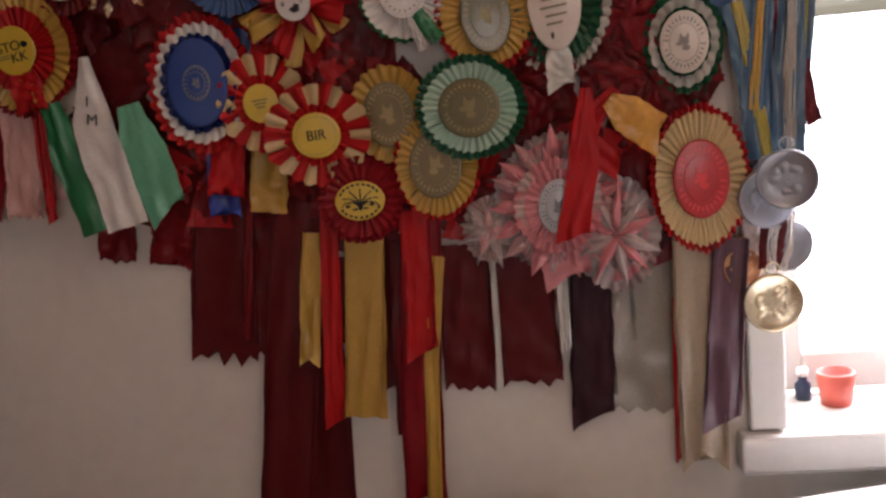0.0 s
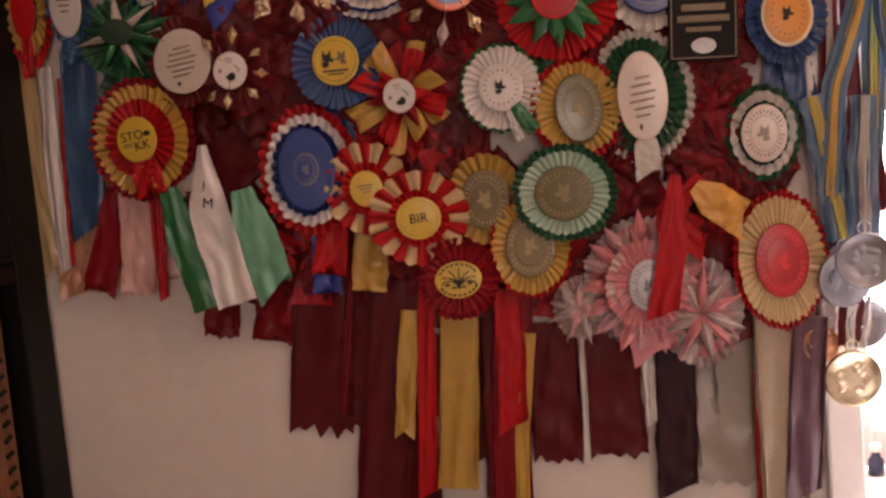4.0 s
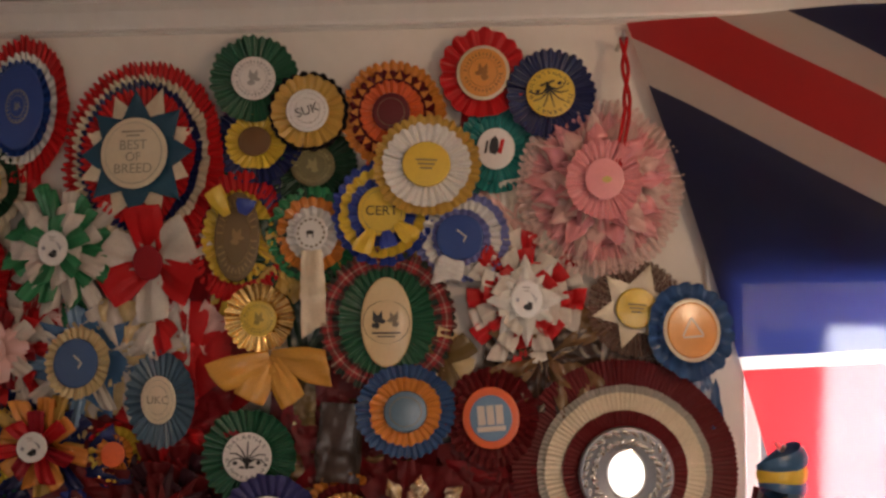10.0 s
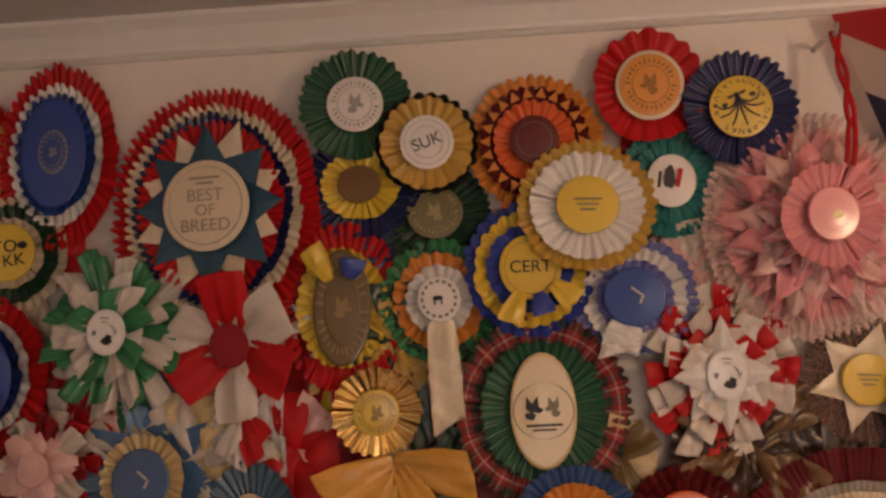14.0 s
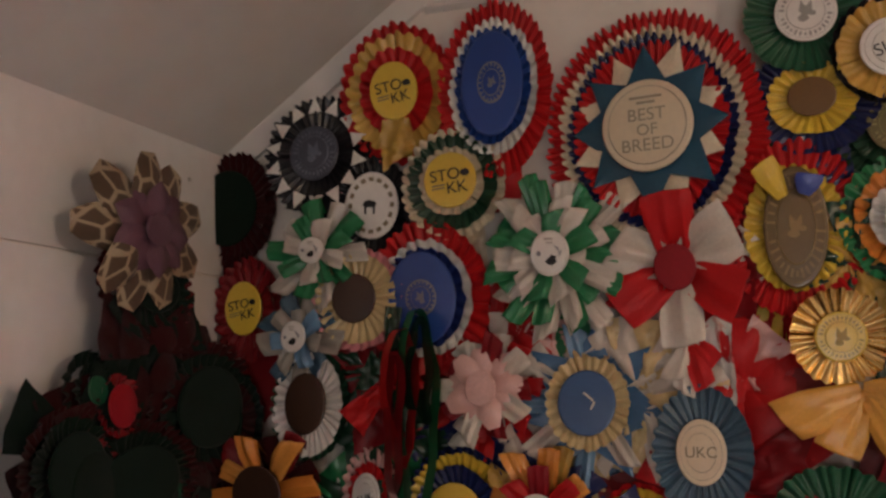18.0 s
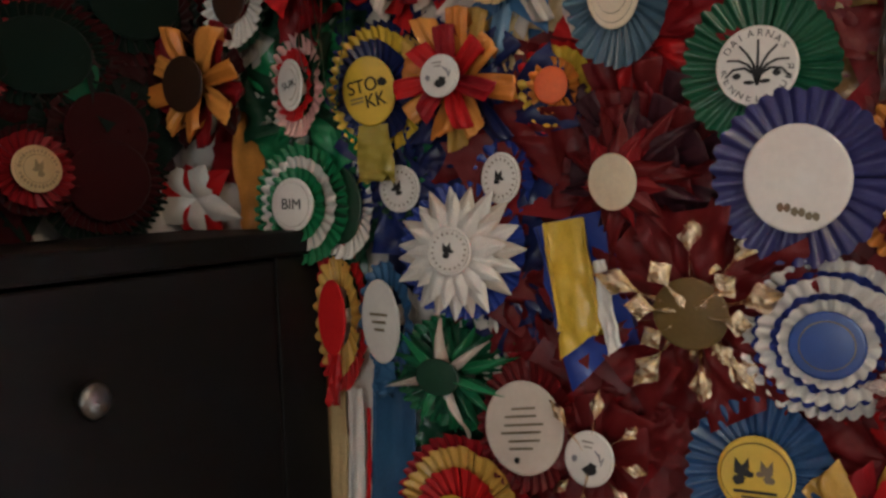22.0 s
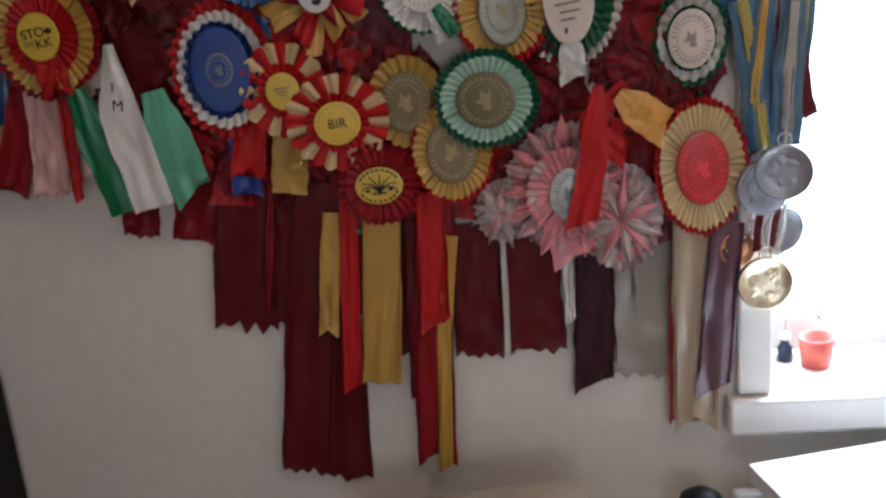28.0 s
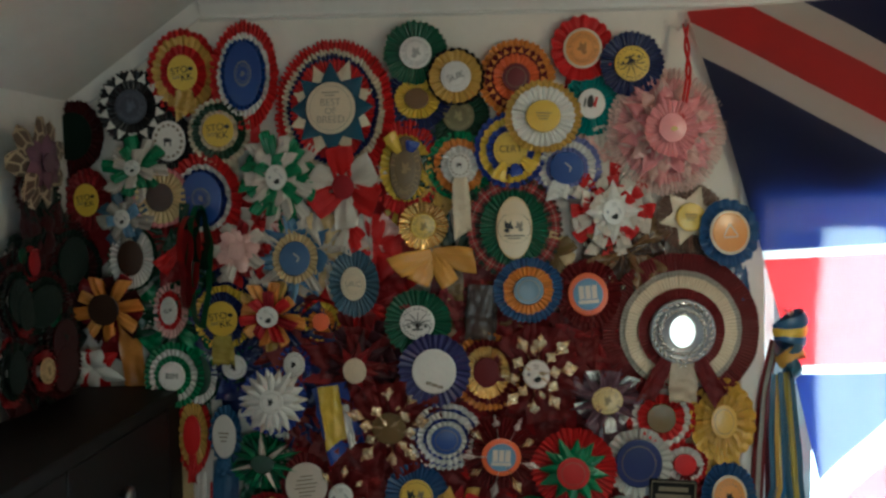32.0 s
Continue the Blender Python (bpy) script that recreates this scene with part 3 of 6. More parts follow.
def ribbon_loop(shape, variant):
    """A ribbon that runs out, turns over at its tip and comes back beneath itself, each with creases and a twist of its own."""
    nu, nv = 8, 16
    rng = random.Random(variant * 7 + len(shape))
    high = {"puff": .44, "fold": .26, "dart": .34}[shape]
    twist, skew, shift = rng.uniform(-.5, .5), rng.uniform(-.14, .14), rng.uniform(0, 50)
    verts, polys = [], []
    for j in range(nv + 1):
        v = j / nv
        turn = max(0, (v - .66) / .34)
        z = .93 * v / .66 if v < .66 else .93 + .07 * math.sin(math.pi * min(1, turn * 1.1)) - .22 * turn * turn
        rise = high * math.sin(math.pi / 2 * min(1, v / .60)) ** .8 * (max(0, math.cos(math.pi / 2 * turn)) ** .7 if turn < 1 else 0)
        wide = .42 + .58 * min(1, v / .45) ** .8 - (.10 * turn if shape == "fold" else .25 * turn * turn)
        if shape == "dart":
            z, wide = v * (1 if v < .9 else 1), (.45 + .55 * min(1, v / .35)) * (1 if v < .45 else max(.03, (1 - v) / .55) ** .75)
            rise = high * math.sin(math.pi * v ** .7) ** .9
        for i in range(nu + 1):
            u = i / nu * 2 - 1
            crease = .10 * math.cos((2.0 + .8 * variant) * math.pi * u + variant) * (1 - min(1, v / .95)) + .16 * noise.noise(Vector((u * 1.5 + shift, v * 2.6, 5.0)))
            if shape == "dart":
                crease += .16 * (1 - abs(u)) * math.sin(math.pi * v)
            bow = .08 * (1 - u * u) * (1 - turn) + twist * .22 * u * v
            verts.append((u * wide / 2, -(rise + crease + bow), z + (skew * u - .04 * abs(u)) * min(1, v)))
    for j in range(nv):
        for i in range(nu):
            a = j * (nu + 1) + i
            polys.append((a, a + 1, a + nu + 2, a + nu + 1))
    PETAL[shape, variant] = (verts, polys)
    return PETAL[shape, variant]


def petal_mesh(shape, variant=0):
    """A folded ribbon loop of length 1 along +z and width 1, in the plane y = 0 with its arch towards -y."""
    if (shape, variant) in PETAL:
        return PETAL[shape, variant]
    if shape in ("fold", "puff", "dart"):
        return ribbon_loop(shape, variant)
    nu, nv = (14, 14) if shape in ("crumple", "bed") else (6, 18) if shape == "tip" else (6, 10)
    verts, polys = [], []
    for j in range(nv + 1):
        v = j / nv
        if shape == "leaf":
            w = .34 + .52 * math.sin(math.pi / 2 * v / .66) if v < .66 else .86 * max(.02, (1 - v) / .34) ** .75
        elif shape == "point":
            w = .30 + .70 * math.sin(math.pi / 2 * min(1, v / .48)) if v < .48 else max(.015, ((1 - v) / .52)) ** .8
        elif shape == "kite":
            w = .55 + .45 * v / .3 if v < .3 else max(.01, (1 - v) / .7)
        elif shape == "tip":
            w = .22 + .16 * math.sin(v * 9) if v < .56 else max(.02, 1 - abs(v - .78) / .22)
        elif shape in ("flat", "crumple", "bed"):
            w = .35 + .65 * v
        else:
            w = math.sin(math.pi * (.16 + .76 * v)) ** .6
        for i in range(nu + 1):
            u = i / nu * 2 - 1
            if shape == "kite":
                arch = .03 * (1 - abs(u)) + .02 * v
            elif shape in ("point", "leaf"):
                arch = .22 * (1 - abs(u)) * math.sin(math.pi * v) + .22 * math.sin(math.pi * v ** .8) * (1 if shape == "leaf" else .6)
            elif shape == "tip":
                arch = .12 * (1 - abs(u)) + .10 * math.sin(math.pi * v) + .11 * noise.noise(Vector((u * 2.0, v * 9, 2.0)))
            else:
                arch = (1 - u * u) * .20 * math.sin(math.pi * min(1, v * 1.05)) + .12 * math.sin(math.pi * v)
            if shape == "crumple":
                arch = .10 + .30 * noise.noise(Vector((u * 1.6, v * 2.3, 4.0))) + .14 * noise.noise(Vector((u * 4.2, v * 4.5, 9.0))) + .12 * math.sin(math.pi * v)
            if shape == "bed":
                arch = .05 + .14 * noise.noise(Vector((u * 1.3, v * 1.9, 7.0))) + .05 * noise.noise(Vector((u * 3.2, v * 3.5, 3.0)))
            if shape == "flat":
                arch += .06 * math.cos(3 * math.pi * u) * v + .03 * math.sin(7 * v + 4 * u)
            verts.append((u * w / 2, -arch, v - (.10 * abs(u) if shape == "flat" and v > .9 else 0)))
    for j in range(nv):
        for i in range(nu):
            a = j * (nu + 1) + i
            polys.append((a, a + 1, a + nu + 2, a + nu + 1))
    PETAL[shape, variant] = (verts, polys)
    return PETAL[shape, variant]


SHARED = {}


def petal(parent, name, mat, shape, angle, length, width, rx, rz, y, rng, label="", tilt=(2, 13), jitter=5, start=0.0):
    """One ribbon loop pointing at an angle (degrees from up, to the right), from a start out along it."""
    variant = rng.randrange(4) if shape in ("fold", "puff", "dart") else 0
    key = (mat.name, shape, variant)
    if key not in SHARED:
        mesh = bpy.data.meshes.new(name)
        v, p = petal_mesh(shape, variant)
        mesh.from_pydata(v, [], p)
        mesh.polygons.foreach_set("use_smooth", [shape != "tip"] * len(p))
        mesh.materials.append(mat)
        SHARED[key] = mesh
    ob = new(name, SHARED[key])
    ob.parent = parent
    size = (rx + rz) / 2
    L = length * size * (rng.uniform(.84, 1.10) if variant or shape in ("fold", "puff", "dart") else rng.uniform(.93, 1.06))
    stretch = Matrix.Diagonal((rx / size, 1, rz / size, 1))
    ob.matrix_local = Matrix.Translation((0, y, 0)) @ stretch @ Matrix.Rotation(radians(angle + rng.uniform(-jitter, jitter)), 4, "Y") @ Matrix.Translation((0, 0, start * size)) @ Matrix.Rotation(radians(rng.uniform(*tilt)), 4, "X") @ Matrix.Diagonal((width * size * 2 * rng.uniform(.9, 1.1), L * .55, L, 1))
    return tagged(ob, label)


def dome(parent, name, ax, az, y, mat, label="", height=.0032):
    """A slightly domed disc with a rolled rim."""
    n, verts, polys = 36, [], []
    prof = ((1.0, 0.0), (1.0, .45), (.96, .62), (.90, .60), (.55, .86), (0, 1.0))
    for r, h in prof[:-1]:
        for i in range(n):
            a = 2 * math.pi * i / n
            verts.append((ax * r * math.cos(a), y - h * height, az * r * math.sin(a)))
    verts.append((0, y - height, 0))
    for k in range(len(prof) - 2):
        for i in range(n):
            j = (i + 1) % n
            polys.append((k * n + i, k * n + j, (k + 1) * n + j, (k + 1) * n + i))
    k = (len(prof) - 2) * n
    polys += [(k + i, k + (i + 1) % n, len(verts) - 1) for i in range(n)]
    return faces(name, verts, polys, mat, parent, label)


def plaque(parent, name, outline, y, mat, label=""):
    """A thin flat print or plate from an outline in x and z."""
    n = len(outline)
    verts = [(x, y, z) for x, z in outline] + [(x, y - .0008, z) for x, z in outline]
    polys = [tuple(range(n)), tuple(range(2 * n - 1, n - 1, -1))] + [(i, (i + 1) % n, n + (i + 1) % n, n + i) for i in range(n)]
    return faces(name, verts, polys, mat, parent, label, smooth=False)


def words(parent, text, x, z, y, size, mat, angle=0.0):
    """Lettering in relief, centred at x and z."""
    curve = bpy.data.curves.new("lettering", "FONT")
    curve.body, curve.size, curve.align_x, curve.align_y, curve.extrude = text, size, "CENTER", "CENTER", .0003
    source = bpy.data.objects.new("lettering", curve)
    scene.collection.objects.link(source)
    mesh = bpy.data.meshes.new_from_object(source.evaluated_get(bpy.context.evaluated_depsgraph_get()))
    bpy.data.objects.remove(source)
    mesh.transform(Matrix.Translation((x, y, z)) @ Matrix.Rotation(radians(angle), 4, "Y") @ Matrix.Rotation(radians(90), 4, "X"))
    return part_of("lettering", mesh, mat, parent, smooth=False)


def bar(parent, x, z, w, h, y, mat, angle=0.0):
    c, s = math.cos(radians(angle)), math.sin(radians(angle))
    return plaque(parent, "print", [(x + a * c + b * s, z - a * s + b * c) for a, b in ((-w / 2, -h / 2), (w / 2, -h / 2), (w / 2, h / 2), (-w / 2, h / 2))], y, mat)


def blot(parent, x, z, w, h, y, mat, seed):
    """A rounded uneven printed shape."""
    return plaque(parent, "print", [(x + w / 2 * (1 + .3 * noisy(seed, i * .7)) * math.cos(i * .393), z + h / 2 * (1 + .3 * noisy(seed + 3, i * .9)) * math.sin(i * .393)) for i in range(16)], y, mat)


def hoop(parent, ax, az, width, y, mat, name="print"):
    n = 40
    verts = [(ax * k * math.cos(2 * math.pi * i / n), y - (.0006 if k < 1 else 0), az * k * math.sin(2 * math.pi * i / n)) for k in (1, 1 - width) for i in range(n)]
    return faces(name, verts, [(i, (i + 1) % n, n + (i + 1) % n, n + i) for i in range(n)], mat, parent, smooth=False)


def head(parent, x, z, r, y, ink, seed):
    """A small printed animal's head: skull, muzzle, ears and ruff."""
    side = 1 if seed % 2 else -1
    blot(parent, x, z + .10 * r, .95 * r, .80 * r, y, ink, seed)
    blot(parent, x + side * .48 * r, z - .12 * r, .62 * r, .40 * r, y - .0002, ink, seed + 1)
    for k in (-1, 1):
        plaque(parent, "print", [(x + k * .48 * r, z + .25 * r), (x + k * .42 * r, z + .95 * r), (x + k * .06 * r, z + .45 * r)][::k], y - .0001, ink)
    blot(parent, x - side * .18 * r, z - .52 * r, .80 * r, .62 * r, y + .0001, ink, seed + 4)


def disc(colour, size, motif, ring="", text=""):
    return (colour, size if isinstance(size, tuple) else (size, size), motif, ring, text)


def plate(size):
    return ("silver plate", (size, size), "", "", "")


def tone(colour):
    """Ink a shade away from a disc's own colour."""
    name = "print_" + colour
    dark = sum(PALETTE[colour]) < .5
    return made.get(name) or material(name, tuple(min(.7, v * 1.9 + .012) if dark else v * .45 for v in PALETTE[colour]), .4, 0, 60, .15, 0)


def printing(parent, motif, ax, az, y, seed, text, colour):
    r = min(ax, az)
    f = y - .0034
    if motif == "stokk":
        words(parent, "STO", -.18 * r, .16 * r, f, .62 * r, INK, -8)
        words(parent, "KK", .28 * r, -.30 * r, f, .62 * r, INK, -8)
        blot(parent, .58 * r, .26 * r, .34 * r, .26 * r, f, INK, seed)
        bar(parent, -.42 * r, -.22 * r, .5 * r, .05 * r, f, GOLDINK, -8)
        bar(parent, -.42 * r, -.34 * r, .5 * r, .05 * r, f, GOLDINK, -8)
    elif motif == "best":
        for text_line, dz, s in (("BEST", .22, .40), ("OF", -.12, .36), ("BREED", -.46, .40)):
            words(parent, text_line, 0, dz * r, f, s * r, tone(colour))
        bar(parent, 0, .62 * r, .7 * r, .05 * r, f, tone(colour))
        bar(parent, 0, .50 * r, .4 * r, .05 * r, f, tone(colour))
        hoop(parent, ax * .86, az * .86, .02, f + .001, tone(colour))
    elif motif in ("bir", "bim", "cert", "ukc", "suk"):
        words(parent, motif.upper(), 0, 0, f, (.62 if len(motif) == 3 else .56) * r, INK if motif != "ukc" else GOLDINK, -18 if motif == "suk" else 0)
        hoop(parent, ax * .84, az * .84, .025, f + .0015, GOLDINK)
        if motif in ("ukc", "suk"):
            hoop(parent, ax * .60, az * .60, .03, f + .0008, GOLDINK)
    elif motif == "seal":
        hoop(parent, ax * .46, az * .40, .10, f + .0003, SEALINK)
        hoop(parent, ax * .30, az * .26, .08, f, SEALINK)
        head(parent, 0, 0, .20 * r, f, SEALINK, seed)
        for k in range(20):
            bar(parent, .38 * ax * math.sin(k * .314), .33 * az * math.cos(k * .314), .05 * ax, .05 * az, f + .0002, SEALINK, 18 * k)
    elif motif == "crest":
        ink = tone(colour)
        hoop(parent, ax * .62, az * .62, .04, f + .0004, ink)
        hoop(parent, ax * .91, az * .91, .022, f + .0018, ink)
        head(parent, 0, 0, .42 * r, f, ink, seed)
        for k in range(30):
            if k % 15 != 7:
                bar(parent, .76 * ax * math.sin(k * .2094), .76 * az * math.cos(k * .2094), .075 * ax, (.10 + .03 * (k % 3)) * az, f + .0012, ink, 12 * k)
    elif motif == "club":
        for k in range(-3, 4):
            x0, z0 = 0.0, -.46
            for step in range(4):
                lean = 4 + k * (6 + 13 * step)
                x1, z1 = x0 + .27 * math.sin(radians(lean)), z0 + .27 * math.cos(radians(lean))
                bar(parent, (x0 + x1) / 2 * ax, (z0 + z1) / 2 * az, (.075 - .010 * step) * ax, .30 * az, f, INK, lean)
                x0, z0 = x1, z1
        for k in (-1, 1):
            blot(parent, k * .48 * ax, -.22 * az, .20 * ax, .16 * az, f, INK, seed + k)
            blot(parent, k * .20 * ax, -.40 * az, .26 * ax, .10 * az, f, INK, seed + 2 * k)
        if text == "arc":
            for line, up in (("DALARNAS", 1), ("KENNELKLUBB", -1)):
                for k, ch in enumerate(line):
                    a = (k - (len(line) - 1) / 2) * 16.5
                    words(parent, ch, .80 * ax * math.sin(radians(a)), up * .80 * az * math.cos(radians(a)), f + .0014, .27 * r, INK, a * up)
        else:
            for up in (1, -1):
                for k in range(-4, 5):
                    a = k * 15
                    bar(parent, .84 * ax * math.sin(radians(a)), up * .84 * az * math.cos(radians(a)), .13 * ax, .11 * az, f + .0014, INK, a * up)
    elif motif == "puzzle":
        hoop(parent, ax * .92, az * .92, .02, f + .0018, card("greige"))
        bar(parent, -.05 * ax, .62 * az, .46 * ax, .07 * az, f + .0008, card("greige"), 4)
        bar(parent, -.02 * ax, .44 * az, .34 * ax, .06 * az, f + .0004, card("greige"), 4)
        blot(parent, -.56 * ax, -.02 * az, .22 * r, .26 * r, f + .0002, card("grey"), seed)
        for k in range(3):
            bar(parent, (.36 + .10 * k) * ax, (.22 - .12 * k) * az, .05 * r, .34 * r, f + .0003, card("grey"), 30 * k - 40)
        blot(parent, .08 * ax, -.38 * az, .56 * r, .40 * r, f - .0002, INK, seed + 5)
        bar(parent, .20 * ax, -.20 * az, .30 * r, .16 * r, f - .0004, INK, 20)
    elif motif == "dogs":
        hoop(parent, ax * .92, min(az, ax) * .86, .025, f + .001, INK)
        head(parent, -.34 * ax, .08 * r, .40 * r, f, INK, seed)
        head(parent, .30 * ax, .10 * r, .34 * r, f, GOLDINK, seed + 1)
        bar(parent, 0, -.42 * r, 1.1 * ax, .07 * r, f, INK)
        bar(parent, 0, -.56 * r, .7 * ax, .05 * r, f, INK)
    elif motif == "script":
        for k in range(6):
            bar(parent, .04 * ax * (-1) ** k, (.42 - .17 * k) * az, (1.1 - .5 * abs(k - 2.5) / 2.5) * ax, .045 * az, f, GOLDINK, -6)
        blot(parent, -.15 * ax, -.68 * az, .12 * ax, .14 * az, f, INK, seed)
    elif motif == "signature":
        for k in range(6):
            blot(parent, (-.30 + .13 * k) * ax, (-.52 - .04 * k + .03 * (k % 2)) * az, .13 * ax, .16 * az, f + .001, GOLDINK, seed + k)
    elif motif == "script2":
        head(parent, -.05 * ax, .02 * az, .36 * r, f, INK, seed)
        hoop(parent, ax * .88, az * .88, .02, f + .0016, GOLDINK)
        for k in range(20):
            bar(parent, .72 * ax * math.sin(k * .314), .72 * az * math.cos(k * .314), .06 * ax, .09 * az, f + .0010, GOLDINK, 18 * k)
    elif motif == "ringtext":
        for k in range(16):
            a = k * 22.5
            bar(parent, .78 * ax * math.sin(radians(a)), .78 * az * math.cos(radians(a)), .18 * ax, .12 * az, f + .0012, GOLDINK, a)
        blot(parent, -.05 * ax, .04 * az, .52 * ax, .22 * az, f, INK, seed)
        bar(parent, -.2 * ax, -.14 * az, .07 * ax, .24 * az, f, INK)
        bar(parent, .12 * ax, -.14 * az, .07 * ax, .24 * az, f, INK)
    elif motif == "ship":
        dome(parent, "badge", ax * .74, az * .74, f + .0002, card("lightblue"), "pale blue round badge", .001)
        for k in range(3):
            bar(parent, (-.32 + .32 * k) * ax, .10 * az, .26 * ax, .62 * az, f - .0012, card("palepaper"))
        bar(parent, 0, -.34 * az, 1.0 * ax, .16 * az, f - .0012, card("palepaper"))
    elif motif == "emblem":
        blot(parent, -.1 * ax, .1 * az, .5 * ax, .9 * az, f, INK, seed)
        bar(parent, .28 * ax, .1 * az, .2 * ax, .7 * az, f, satin("red"), 12)
        bar(parent, -.5 * ax, .05 * az, .12 * ax, .6 * az, f, INK, 8)
    elif motif == "mark":
        bar(parent, .05 * ax, .2 * az, .42 * ax, .06 * az, f, card("palepaper"), 35)
        bar(parent, .22 * ax, -.06 * az, .30 * ax, .06 * az, f, card("palepaper"), 110)
    elif motif == "triangle":
        for a in (90, 210, 330):
            bar(parent, .24 * ax * math.cos(radians(a + 60)), .24 * az * math.sin(radians(a + 60)), .8 * ax, .06 * az, f, card("palepaper"), -(a + 60 - 90))
    elif motif == "bars":
        for k in range(3):
            bar(parent, 0, (.18 - .18 * k) * az, (.9 - .2 * k) * ax, .06 * az, f, GOLDINK)
    elif motif == "gold":
        blot(parent, .1 * ax, -.05 * az, .5 * ax, .3 * az, f, card("goldpaper"), seed)
    elif motif == "ring":
        hoop(parent, ax * .74, az * .74, .06, f + .0012, GOLDINK)


def silver_plate(parent, r, y):
    """A shallow silver dish with an engraved oval and a wreath of small leaves."""
    bm = bmesh.new()
    turn_profile(bm, [(0, 1.0 * r), (.004, 1.0 * r), (.007, .96 * r), (.006, .90 * r), (.003, .84 * r), (.003, .0)], 48)
    bm.transform(Matrix.Translation((0, y, 0)) @ Matrix.Rotation(radians(90), 4, "X"))
    dish = part("plate", bm, GREYMETAL, parent, "polished silver plate")
    oval = [(r * .38 * math.cos(k * .1309), r * .48 * math.sin(k * .1309)) for k in range(48)]
    plaque(dish, "boss", oval, y - .0032, SILVER, "engraved oval boss")
    hoop(dish, r * .42, r * .53, .06, y - .0042, SILVER, "beading")
    rng = random.Random(9)
    for k in range(56):
        a = 2 * math.pi * k / 56
        rr = r * (.78 + .10 * (-1) ** k + rng.uniform(-.02, .02))
        dome_leaf = dome(dish, "leaf", r * .105, r * .045, 0, SILVER, "", .009)
        dome_leaf.matrix_local = Matrix.Translation((rr * math.cos(a), y - .0035, rr * math.sin(a))) @ Matrix.Rotation(-a + 1.57 + .6 * (-1) ** k + rng.uniform(-.3, .3), 4, "Y")
    for k in (-1, 1):
        tie = dome(dish, "leaf", r * .10, r * .03, 0, SILVER, "", .008)
        tie.matrix_local = Matrix.Translation((k * .06 * r, y - .0035, -1.02 * r)) @ Matrix.Rotation(k * .8, 4, "Y")


def strip(parent, name, pts, width, mat, end, y, seed, label="", taper=.82):
    """A hanging ribbon along points in x and z, with soft waves and a cut end: slant, vee, zigzag or square."""
    nu, nv = 8, 20
    p = [Vector((a, 0, b)) for a, b in pts]
    lengths = [0]
    for a, b in zip(p, p[1:]):
        lengths.append(lengths[-1] + (b - a).length)
    total = lengths[-1]
    verts, polys = [], []
    for j in range(nv + 1):
        s = total * j / nv
        k = max(i for i in range(len(p) - 1) if lengths[i] <= s + 1e-9)
        f = (s - lengths[k]) / (lengths[k + 1] - lengths[k])
        c = p[k].lerp(p[k + 1], f)
        d = (p[k + 1] - p[k]).normalized()
        side = Vector((-d.z, 0, d.x))
        for i in range(nu + 1):
            u = i / nu * 2 - 1
            w = width * (1 + .10 * noisy(seed, j * .23)) * (taper + (1 - taper) * min(1, j / 8))
            q = c + side * (u * w / 2)
            if j == nv:
                cut = {"slant": .30 * width * u, "vee": .42 * width * (1 - abs(u)), "zigzag": (.10 + .10 * noisy(seed, i * 2.3)) * width * (i % 2) + .10 * width * noisy(seed + 6, i * .9), "square": .04 * width * noisy(seed, i * .8)}[end]
                q = q - d * cut
            wave = .007 * noisy(seed + 1, u * 1.4 + j * .07) + .006 * noisy(seed + 2, j * .27) * (j / nv) + .004 * math.sin(u * 3 + seed) * (j / nv)
            verts.append((q.x, y - abs(wave) * 1.2, q.z))
    for j in range(nv):
        for i in range(nu):
            a = j * (nu + 1) + i
            polys.append((a, a + 1, a + nu + 2, a + nu + 1))
    return faces(name, verts, polys, mat, parent, label)


COUNT = [0]


